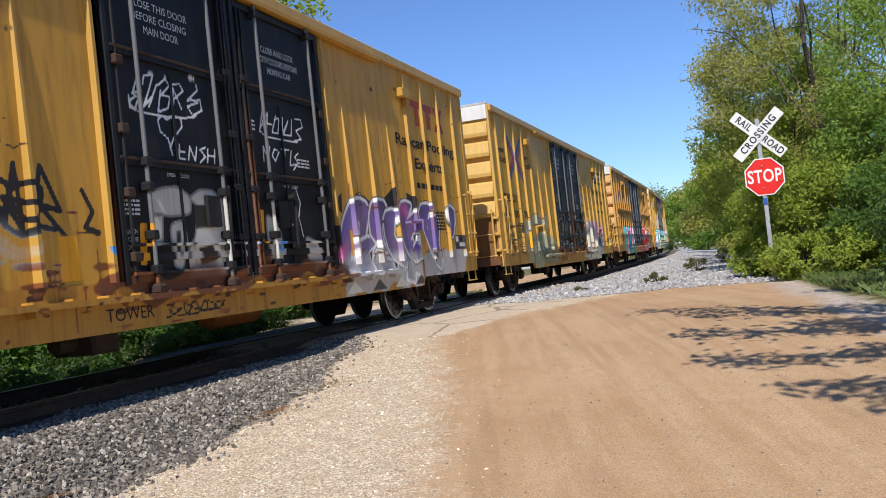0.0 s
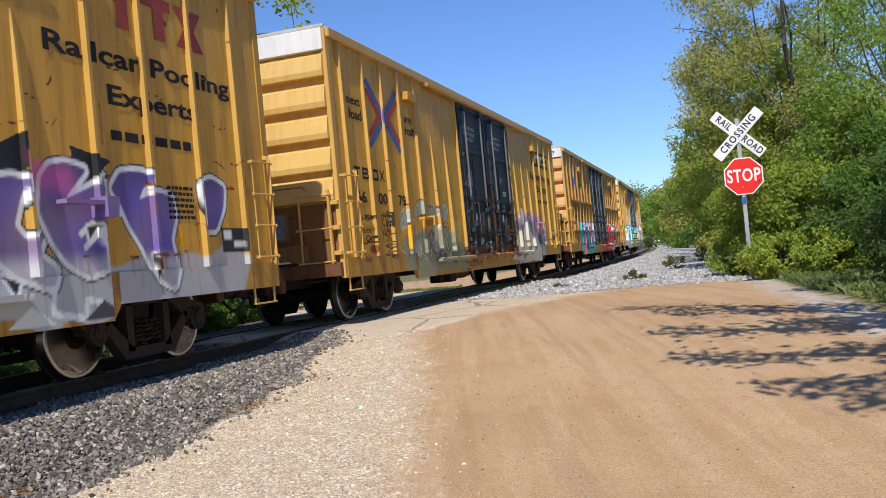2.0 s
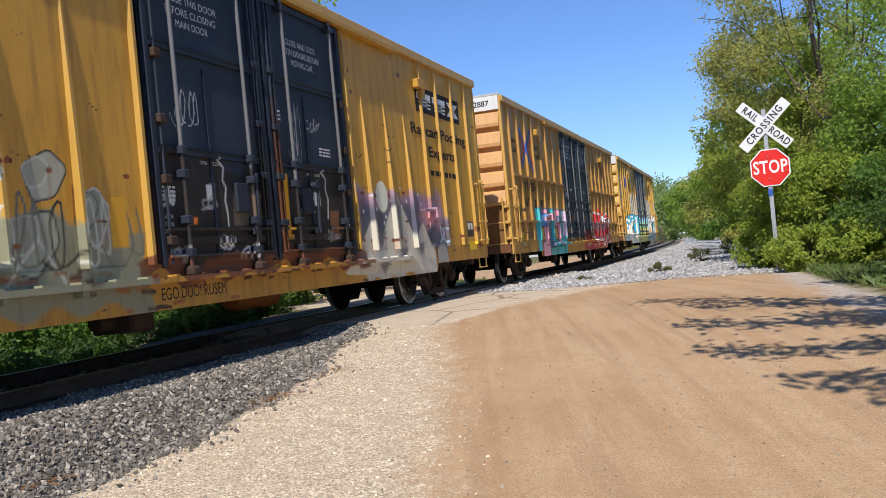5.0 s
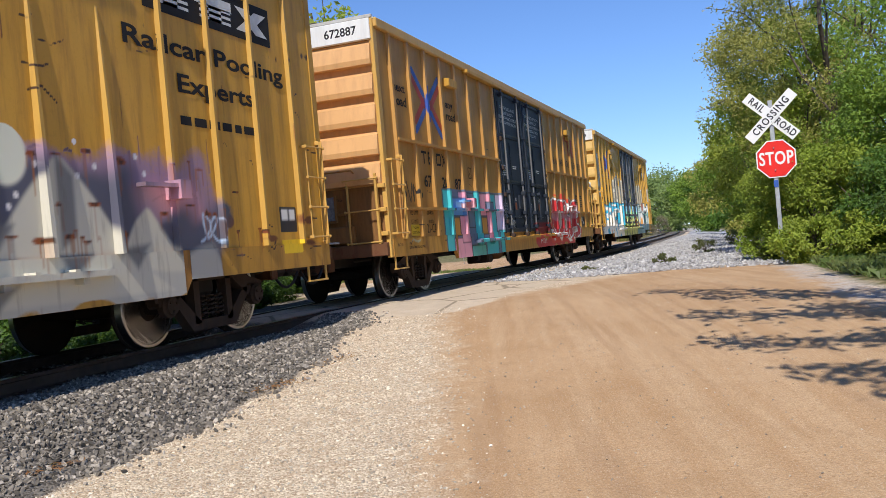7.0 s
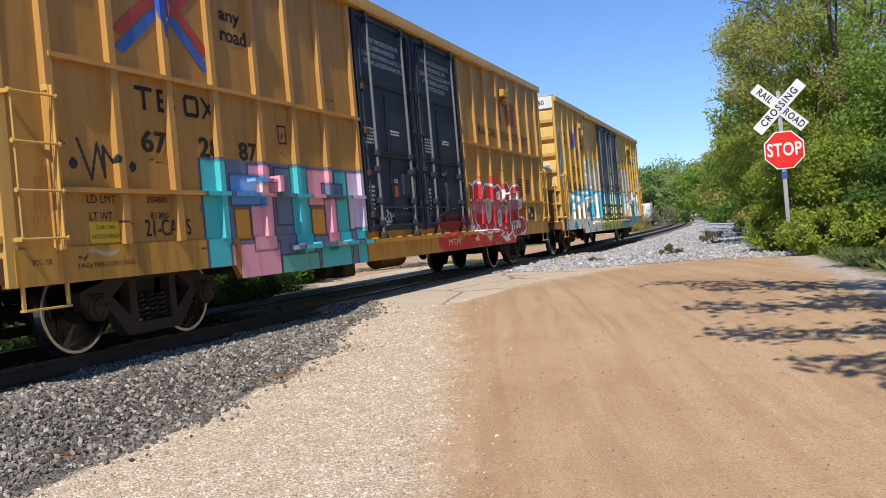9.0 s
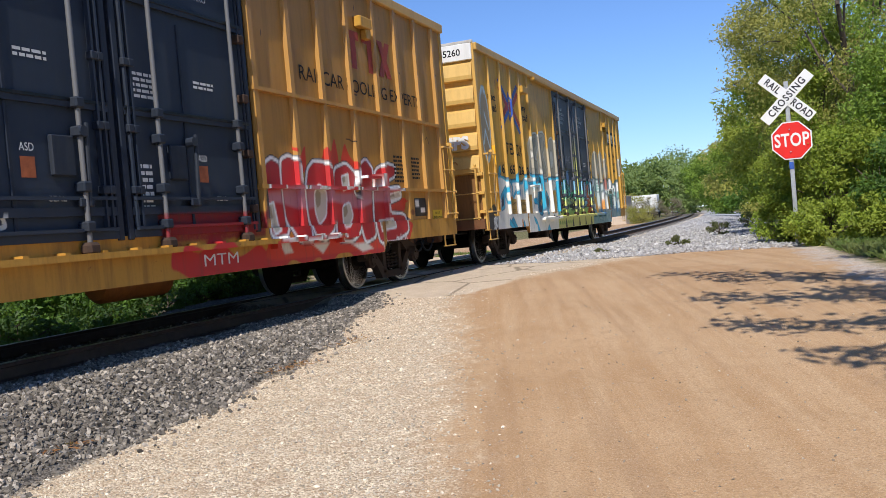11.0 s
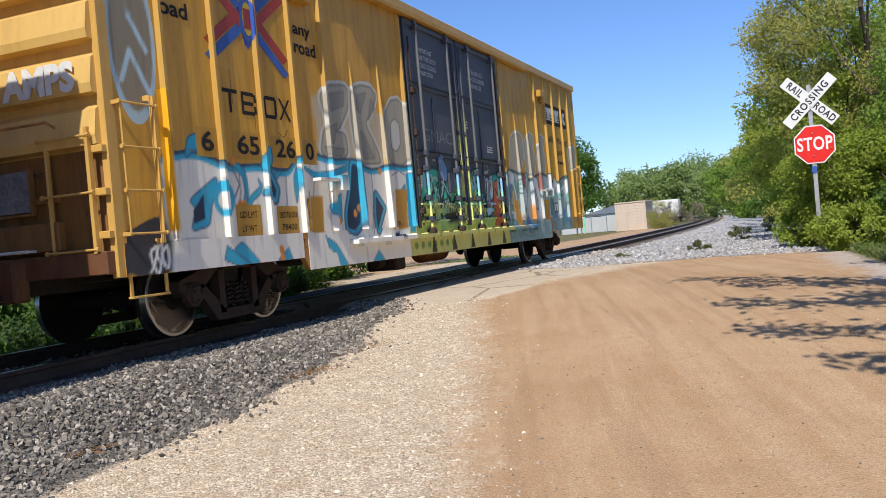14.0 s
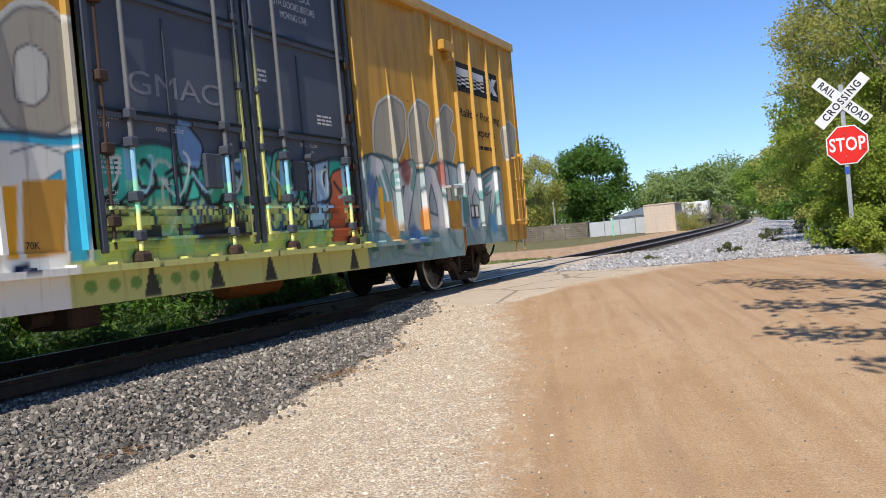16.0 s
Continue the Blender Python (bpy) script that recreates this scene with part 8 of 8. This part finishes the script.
def grass_tufts(name, places, height, material, label, seed):
    rng = np.random.default_rng(seed)
    n = len(places)
    a = rng.normal(0, 0.35, (n, 3)) + (0, 0, 1)
    a /= np.linalg.norm(a, axis=1)[:, None]
    h = (height * rng.uniform(0.4, 1.3, n))[:, None]
    b = np.cross(a, rng.normal(0, 1, (n, 3)))
    b /= np.linalg.norm(b, axis=1)[:, None]
    w = h * 0.010 + 0.001
    bend = rng.normal(0, 0.25, (n, 3)) * (1, 1, 0) * h
    v = np.stack([places - b * w, places + b * w, places + a * h * 0.6 + b * w * 0.8, places + a * h + bend - (0, 0, 0.05)], 1).reshape(-1, 3)
    return tagged(new(name, quick_mesh(name, v, np.arange(4 * n).reshape(n, 4), material)), label, "grass", kind="stuff")


def shade_tree():
    """A roadside tree whose long level boughs reach over the road."""
    rng = np.random.default_rng(450)
    x, y = 6.7, 2.4
    z = float(ground_z(x, y)) - 0.1
    thing = tagged(new("tree"), "leafy roadside tree whose boughs shade the dirt road", "tree")
    thing.location = (x, y, z)
    s = Solid()
    limb(s, (0, 0, 0), (-0.2, 0.2, 8.4), 0.22, 0.06, rng, 4)
    pts = []
    # each bough: reach to the road's side, along the road, height, leaves
    for k, (dx, dy, h, n) in enumerate(((-6.95, 5.2, 6.0, 900), (-6.2, 4.0, 6.3, 700), (-6.2, 2.4, 6.2, 1100), (-5.9, 0.9, 6.0, 1000), (-5.1, -0.6, 6.0, 900), (-4.6, -1.4, 6.3, 800), (-5.2, 3.2, 6.8, 900), (-4.4, 5.6, 6.6, 1100), (-3.2, 6.6, 6.2, 1200), (-2.0, 7.4, 6.5, 1000), (-4.6, 1.6, 7.2, 900), (-3.6, -0.4, 7.0, 900), (-2.5, 2.5, 8.0, 1100), (1.5, 2.0, 7.5, 1100), (2.0, -2.0, 7.0, 1100), (-1.0, -2.6, 7.0, 1000))):
        tip = Vector((dx - 0.75, dy + 1.1, h))
        n = int(n * 0.75)
        root = Vector((-0.1, 0.1, h - 1.6))
        limb(s, root, tip, 0.07, 0.012, rng, 4)
        t = 1 - rng.random(n) ** 1.1 * 0.62
        twig = np.floor(t * 14) % 5 - 2
        side = np.array([-dy, dx, 0]) / math.hypot(dx, dy)
        spread = 0.14 * (1.25 - t) / 0.3
        pts.append(np.array(root) + (np.array(tip) - np.array(root)) * t[:, None] + side * (twig * spread)[:, None] + rng.normal(0, 0.15, (n, 3)))
    pts = np.concatenate(pts)
    part("trunk", s, BARK, thing)
    part("crown", leaf_mesh("crown", pts, np.zeros((len(pts), 3)), 0.13, LEAF_GREEN, rng, 0.55), LEAF_GREEN, thing)


def build_plants():
    rng = np.random.default_rng(11)
    # round the sign and along the verge
    # deep and shade leaves on the right hold that side's shade in their colour
    shrubs = (
        ((0.15, 20.6), 1.4, 0.8, 5200, LEAF_SPRING), ((0.75, 18.3), 0.9, 0.75, 3600, LEAF_SPRING), ((0.9, 20.4), 2.6, 1.35, 12000, LEAF_SPRING),
        ((0.75, 22.8), 3.3, 1.4, 9500, LEAF_SPRING), ((1.8, 19.0), 2.4, 1.3, 12000, LEAF_SPRING), ((2.6, 17.2), 2.2, 1.3, 9500, LEAF_DEEP),
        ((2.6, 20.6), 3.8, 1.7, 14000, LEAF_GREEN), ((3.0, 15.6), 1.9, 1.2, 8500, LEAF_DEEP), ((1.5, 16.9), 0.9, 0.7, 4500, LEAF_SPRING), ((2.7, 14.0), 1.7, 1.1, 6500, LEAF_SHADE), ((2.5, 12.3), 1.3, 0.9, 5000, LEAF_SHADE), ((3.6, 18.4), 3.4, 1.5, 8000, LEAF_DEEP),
    )
    for i, (p, h, r, c, m) in enumerate(shrubs):
        tree("shrub", p, h, r, int(c * 1.15), 0.078, m, "dense leafy green shrub at the road's edge", 100 + i, low=0.02, clumps=38, spread=0.27, group="roadside shrubs")
    trees = (
        ((1.65, 24.5), 9.8, 2.8, 44000, 0.080, LEAF_OLIVE, 26, 0.10), ((4.3, 24.0), 11.5, 2.8, 9000, 0.10, LEAF_GREEN, 10, 0.12), ((0.9, 27.0), 6.9, 2.0, 20000, 0.10, LEAF_SPRING, 10, 0.05),
        ((3.4, 20.4), 6.0, 2.0, 20000, 0.085, LEAF_GREEN, 6, 0.08), ((0.1, 33.0), 6.4, 2.1, 14000, 0.12, LEAF_SPRING, 8, 0.05), ((0.0, 39.0), 6.2, 2.5, 12000, 0.14, LEAF_GREEN, 4, 0.05),
        ((-0.7, 47.0), 6.3, 2.9, 11000, 0.17, LEAF_OLIVE, 4, 0.05), ((-0.7, 57.0), 6.6, 3.1, 10000, 0.20, LEAF_DEEP, 0, 0.05), ((-2.4, 74.0), 7.4, 3.4, 9000, 0.24, LEAF_DEEP, 0, 0.03),
        ((-4.8, 92.0), 7.5, 3.6, 8000, 0.28, LEAF_GREEN, 0, 0.03), ((-7.4, 116.0), 8.2, 4.2, 7000, 0.34, LEAF_GREEN, 0, 0.03), ((1.9, 31.5), 10.5, 3.0, 16000, 0.12, LEAF_OLIVE, 8, 0.10),
        ((4.5, 42.0), 11.0, 4.0, 9000, 0.20, LEAF_GREEN, 0, 0.08), ((2.0, 60.0), 10.0, 4.0, 8000, 0.25, LEAF_DEEP, 0, 0.05),
    )
    for i, (p, h, r, c, l, m, w, lo) in enumerate(trees):
        tree("tree", p, h, r, c, l, m, "leafy spring tree in the woods beside the track", 200 + i, low=lo, clumps=84 if p[1] < 35 else 40, spread=0.20 if p[1] < 35 else 0.26, wisps=w, group="trees along the track")
    # beyond the crossing
    tree("tree", (-30.0, 118.0), 12.4, 5.0, 24000, 0.44, LEAF_DEEP, "round dark green maple tree behind the fence", 301, low=0.06, clumps=80, spread=0.36)
    tree("tree", (-33.5, 104.0), 11.0, 3.6, 12000, 0.30, LEAF_OLIVE, "yellow-green spring tree beside the far road", 302, low=0.08, clumps=40, spread=0.36)
    tree("tree", (-37.5, 112.0), 9.5, 4.0, 9000, 0.32, LEAF_GREEN, "leafy green tree beside the far road", 303, low=0.05)
    far = ((-21, 128, 7.5, 5), (-25, 140, 8.6, 5), (-17, 132, 8.0, 5), (-13.5, 150, 8.8, 6), (-20, 165, 10.5, 7), (-12, 190, 12.5, 8), (-30, 175, 10, 8), (-40, 150, 9, 7), (-2, 170, 12, 8), (-24, 200, 12.5, 9), (-46, 138, 8, 6), (-52, 150, 9, 7), (-58, 142, 9, 7))
    for i, (x, y, h, r) in enumerate(far):
        tree("tree", (x, y), h, r, 5200, 0.52, LEAF_FAR, "hazy green tree in the distant woods", 320 + i, low=0.0, clumps=24, spread=0.34, group="distant trees")
    brush = ((-12.6, 84, 1.6), (-13.6, 92, 2.6), (-15.0, 97, 3.2), (-14.4, 104, 2.8), (-16.5, 108, 3.4), (-12.8, 112, 2.4), (-18.5, 112, 2.8))
    for i, (x, y, h) in enumerate(brush):
        tree("brush", (x, y), h, 1.6, 3000, 0.16, TWIGS if i % 2 else LEAF_OLIVE, "tangled dry brush beside the far track", 340 + i, low=0.0, clumps=20, narrow=0.25, group="trackside brush")
    for i, (x, y, h, r) in enumerate(((-2.5, 22.6, 0.36, 0.26), (-4.3, 22.2, 0.16, 0.26), (-1.9, 28.5, 0.5, 0.4), (-1.2, 36, 0.7, 0.5))):
        tree("weed", (x, y), h, r, 900, 0.06, WEED, "low olive weed growing in the ballast", 350 + i, low=0.0, clumps=12, group="weeds in the ballast")
    # beyond the train
    # the darker leaf colours here imitate the shade behind the train
    for i in range(19):
        x, y = -11.5 - 1.4 * rng.random(), 1.5 + 1.15 * i
        h = rng.uniform(1.2, 2.2)
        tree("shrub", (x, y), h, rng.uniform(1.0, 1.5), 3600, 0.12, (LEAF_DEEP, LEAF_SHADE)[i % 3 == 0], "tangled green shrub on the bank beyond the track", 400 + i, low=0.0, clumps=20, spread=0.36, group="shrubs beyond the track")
    for i in range(18):
        x, y = -10.15 - 0.5 * rng.random(), 2.2 + 0.85 * i
        tree("shrub", (x, y), rng.uniform(0.75, 1.25), 0.85, 2600, 0.095, (LEAF_DEEP, LEAF_SHADE, LEAF_SHADE)[i % 3], "low bramble with shade-darkened leaves on the bank beyond the track", 470 + i, low=0.0, clumps=16, spread=0.40, group="brambles beyond the track")
    for i in range(16):
        x, y = -9.62 - 0.25 * rng.random(), 3.6 + 0.78 * i
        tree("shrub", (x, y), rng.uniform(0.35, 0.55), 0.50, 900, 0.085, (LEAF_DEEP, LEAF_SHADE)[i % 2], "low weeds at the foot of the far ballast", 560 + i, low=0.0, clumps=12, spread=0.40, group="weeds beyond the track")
    for i, (x, y, h, r) in enumerate(((-14.4, 28.0, 12.0, 2.6), (-19.0, 21.0, 12.0, 3.6), (-20.0, 12.0, 11.0, 3.8), (-19.0, 3.0, 10.5, 3.6), (-22.0, 30.0, 11.0, 3.6), (-18.0, -6.0, 11.0, 3.6))):
        tree("tree", (x, y), h, r, 6000, 0.21, LEAF_GREEN if i % 2 else LEAF_SPRING, "leafy tree on the bank beyond the track", 430 + i, low=0.05, clumps=30, group="trees beyond the track")
    # the tree whose branches shade the road, and its neighbours to the right of the eye
    shade_tree()
    # unseen tree, added out of view to cast the shade on the verge
    tree("tree", (5.4, 8.8), 7.2, 1.7, 9000, 0.11, LEAF_GREEN, "leafy roadside tree that shades the verge", 453, low=0.42, clumps=30, spread=0.30, lean=(-1.5, 0.0))
    tree("tree", (8.8, 9.5), 9.5, 3.3, 7000, 0.2, LEAF_SPRING, "leafy roadside tree beside the dirt road", 451, low=0.2, clumps=24)
    tree("tree", (6.5, 13.8), 8.5, 2.6, 7000, 0.18, LEAF_GREEN, "leafy roadside tree beside the dirt road", 452, low=0.1, clumps=24)
    # grass of the verge and of the bank
    n = 9500
    y = rng.uniform(8.5, 23, n)
    x = np.interp(y, (8, 12.5, 14.2, 18.2, 24), (2.0, 1.0, 0.65, 0.35, -0.7)) + np.abs(rng.normal(0, 1.0, n)) + 0.25
    grass_tufts("verge_grass", np.stack([x, y, ground_z(x, y) - 0.01], -1), 0.19, GRASS, "long bluish green grass at the foot of the shrubs", 5)
    # dry litter where the ballast meets the gravel
    for i, (cx, cy, n, w) in enumerate(((-4.72, 7.75, 110, 0.22), (-4.95, 5.0, 50, 0.12), (-4.6, 8.9, 40, 0.2))):
        x, y = cx + rng.normal(0, w * 0.5, n), cy + rng.normal(0, w, n)
        pts = np.stack([x, y, ground_z(x, y) + 0.025], -1)
        me = leaf_mesh("dry_litter", pts, np.zeros((n, 3)), 0.075, LITTER, rng, 0.22, 0.0)
        me.transform(Matrix.Translation((0, 0, float(pts[:, 2].mean()))) @ Matrix.Diagonal((1, 1, 0.35, 1)) @ Matrix.Translation((0, 0, -float(pts[:, 2].mean()))))
        tagged(new("dry_litter", me), "dry reddish leaves and twigs lying on the gravel", "leaf litter", kind="stuff")
    n = 12000
    y = rng.uniform(2, 34, n)
    x = track_centre(y) - 2.9 - np.abs(rng.normal(0, 1.5, n))
    k = ~((y > 17.5) & (y < 30) & (x > -13))
    x, y = x[k], y[k]
    grass_tufts("bank_grass", np.stack([x, y, ground_z(x, y) - 0.01], -1), 0.16, GRASS, "rough green grass beyond the track", 6)


# ---- crossing sign ----
def build_sign():
    post_mat = plain("galvanised_post", (0.50, 0.51, 0.52), 0.45, 0.6, 0.2, 14)
    white = plain("white_sheeting", (0.80, 0.80, 0.79), 0.45, 0, 0.05, 6, 0.02)
    red = plain("red_sheeting", (0.74, 0.012, 0.006), 0.6, 0, 0.08, 6, 0.02)
    black = plain("sign_black", (0.015, 0.015, 0.02), 0.5, 0, 0.1)
    back = plain("bare_aluminium", (0.55, 0.56, 0.57), 0.4, 0.9, 0.1)
    sign = tagged(new("railroad_crossing_sign"), "white crossbuck and red stop sign on a pale steel post", "road sign")
    sign.location = (0.19, 19.0, float(ground_z(0.19, 19.0)))
    z0 = -sign.location.z
    s = Solid()
    # an open channel post with holes hinted by its folded flanges
    s.prism([(0.0, -0.4), (0.006, -0.4), (0.006, 3.17 + z0), (0.0, 3.17 + z0)], -0.045, 0.045)
    for x in (-0.045, 0.039):
        s.box(x, x + 0.006, 0.0, 0.045, -0.4, 3.17 + z0)
    part("post", s, post_mat, sign)
    for a in (-44.5, 44.5):
        board = Solid().box(-0.62, 0.62, -0.006, 0.006, -0.112, 0.112, 0.003)
        y = -0.032 if a < 0 else -0.018
        ob = part("crossbuck_blade", board, white, sign, "white crossbuck blade")
        ob.matrix_basis = pose(0, y, 2.85 + z0, 0, a, 0)
        words = (("RAIL", -0.355), ("ROAD", 0.355)) if a > 0 else (("CROSSING", 0.0),)
        for w, dx in words:
            t = text_mesh(w, 0.195, black, squeeze=0.80 if len(w) == 4 else 0.86, spacing=1.12 if len(w) == 4 else 1.22, bold=0.004)
            child("lettering", t, ob, pose(dx, -0.008, 0) @ FACING)
    # the falling blade lies behind the rising one
    def octagon(r):
        return [(r * math.cos(math.pi / 8 + k * math.pi / 4), r * math.sin(math.pi / 8 + k * math.pi / 4)) for k in range(8)]

    for name, r, y, mat, th in (("stop_plate", 0.402, -0.016, white, 0.004), ("stop_face", 0.377, -0.0205, red, 0.002)):
        o = Solid()
        pts = octagon(r)
        o.add([(x, y, z) for x, z in pts] + [(x, y + th, z) for x, z in pts], [tuple(range(8)), tuple(range(8, 16))[::-1]] + [(i, (i + 1) % 8, 8 + (i + 1) % 8, 8 + i) for i in range(8)])
        ob = part(name, o, mat, sign, "red octagonal stop sign with white border" if name == "stop_face" else "")
        ob.location = (0.03, 0, 2.0 + z0)
    t = text_mesh("STOP", 0.36, white, squeeze=0.72, spacing=1.06, bold=0.008)
    child("lettering", t, sign, pose(0.03, -0.024, 2.0 + z0) @ FACING)
    for z in (1.78, 2.22, 2.74, 2.96):
        part("bolt", Solid().rod((0.0, -0.045, z + z0), (0.0, 0.01, z + z0), 0.012, 8), back, sign)
    tag = Solid().box(-0.05, 0.035, -0.010, -0.004, 1.44 + z0, 1.58 + z0, 0.002)
    part("blue_plate", tag, plain("blue_plate", (0.03, 0.10, 0.42), 0.5), sign, "small blue notice plate")


# ---- beyond the crossing ----
def build_far_side():
    tan = painted("tan_siding", (0.56, 0.45, 0.34), (0.3, 0.23, 0.16), 0.3, 0.7)
    shed = tagged(new("shed"), "small tan shed with horizontal siding beside the track", "shed")
    shed.location = (-15.65, 86.0, float(ground_z(-15.65, 86.0)))
    part("body", Solid().box(-1.42, 1.42, 0.03, 4.2, -0.2, 2.62), tan, shed)
    for k in range(9):
        z = 0.02 + 0.29 * k
        part("siding_board", Solid().prism([(0.03, z), (-0.025, z), (-0.005, z + 0.285), (0.03, z + 0.285)], -1.40, 1.40), tan, shed)
    part("roof", Solid().box(-1.5, 1.5, -0.08, 4.3, 2.62, 2.74, 0.02), tan, shed)
    for x in (-1.42, 1.40):
        part("corner_board", Solid().box(x - 0.06, x + 0.06, -0.035, 0.04, 0, 2.62), tan, shed)
    grey = painted("grey_fence_paint", (0.46, 0.47, 0.46), (0.3, 0.28, 0.25), 0.3, 0.7)
    steel = plain("fence_steel", (0.40, 0.41, 0.42), 0.5, 0.6)
    fence = tagged(new("panel_fence"), "pale grey panel fence with steel posts", "fence")
    fence.location = (-23.7, 90.5, float(ground_z(-23.7, 90.5)))
    for k in range(4):
        x = 1.58 * k
        part("panel", Solid().box(x + 0.04, x + 1.54, -0.03, 0.03, 0.05, 1.55 + 0.03 * k, 0.01), grey, fence)
        part("post", Solid().rod((x, 0, 0), (x, 0, 1.85), 0.045, 8), steel, fence)
    part("post", Solid().rod((6.32, 0, 0), (6.32, 0, 1.9), 0.045, 8), steel, fence)
    green = tagged(new("marker_post"), "thin light green marker post before the fence", "post")
    green.location = (-20.9, 89.0, float(ground_z(-20.9, 89.0)))
    part("stake", Solid().box(-0.09, 0.09, -0.02, 0.02, -0.1, 1.75, 0.01), plain("green_marker", (0.25, 0.62, 0.38), 0.5), green)
    brown = plain("weathered_board_brown", (0.20, 0.16, 0.12), 0.9, 0, 0.35, 5)
    bf = tagged(new("board_fence"), "weathered brown horizontal board fence", "fence")
    bf.location = (-23.9, 90.6, float(ground_z(-23.9, 90.6)))
    bf.rotation_euler[2] = radians(158)
    for k in range(7):
        part("board", Solid().box(0.0, 9.0, -0.02, 0.02, 0.05 + 0.235 * k, 0.25 + 0.235 * k, 0.005), brown, bf)
    for x in (0.1, 3.0, 6.0, 8.9):
        part("post", Solid().box(x - 0.06, x + 0.06, 0.02, 0.14, -0.2, 1.75), brown, bf)
    house = tagged(new("house"), "low white house with a blue-grey roof behind the fence", "house")
    house.location = (-23.8, 112.0, float(ground_z(-23.8, 112.0)))
    part("wall", Solid().box(-2.4, 2.4, 0, 5, -0.2, 2.1), plain("white_siding", (0.72, 0.73, 0.75), 0.7), house)
    r = Solid()
    r.add([(-2.7, -0.3, 2.05), (2.7, -0.3, 2.05), (2.7, 5.3, 2.05), (-2.7, 5.3, 2.05), (1.6, -0.3, 3.0), (1.6, 5.3, 3.0)], [(0, 1, 4), (1, 2, 5, 4), (2, 3, 5), (3, 0, 4, 5), (0, 3, 2, 1)])
    part("roof", r, plain("slate_roof", (0.16, 0.19, 0.24), 0.8), house)
    part("window", Solid().box(-1.2, -0.3, -0.04, 0.02, 0.9, 1.8, 0.02), plain("window_dark", (0.03, 0.04, 0.05), 0.15), house)
    unit = tagged(new("trailer"), "white trailer parked beyond the tan shed", "trailer")
    unit.location = (-16.4, 104.0, float(ground_z(-16.4, 104.0)))
    part("body", Solid().box(0, 2.9, 0, 2, 0.9, 2.9, 0.05), WHITE, unit)
    part("frame", Solid().box(0, 2.9, 0.2, 1.8, 0.55, 0.9), STEEL, unit)
    for x in (0.7, 2.2):
        part("wheel", Solid().lathe((x, 0.05, 0.33), (0, -1, 0), [(-0.1, 0.33), (0.1, 0.33), (0.1, 0.15)], 16), BLACK, unit)
    pole = tagged(new("utility_pole"), "grey wooden utility pole with a cross arm", "utility pole")
    pole.location = (-30.5, 101.0, float(ground_z(-30.5, 101.0)))
    part("pole", Solid().rod((0, 0, -0.3), (0, 0, 4.3), 0.12, 10, 0.09), plain("grey_pole", (0.30, 0.27, 0.23), 0.9), pole)
    part("insulator", Solid().rod((0, -0.1, 4.2), (0, -0.1, 4.45), 0.05, 8), WHITE, pole)
    disc = tagged(new("track_marker"), "small round yellow track marker on a stake", "marker")
    disc.location = (-15.9, 46.5, float(ground_z(-15.9, 46.5)))
    part("stake", Solid().rod((0, 0, 0), (0, 0, 0.85), 0.02, 6), steel, disc)
    part("disc", Solid().lathe((0, -0.02, 0.95), (0, -1, 0), [(0, 0.13), (0.02, 0.13)], 16), plain("marker_yellow", (0.80, 0.52, 0.02), 0.5), disc)


build_plants()
build_sign()
build_far_side()


def motions():
    move_train()


motions()
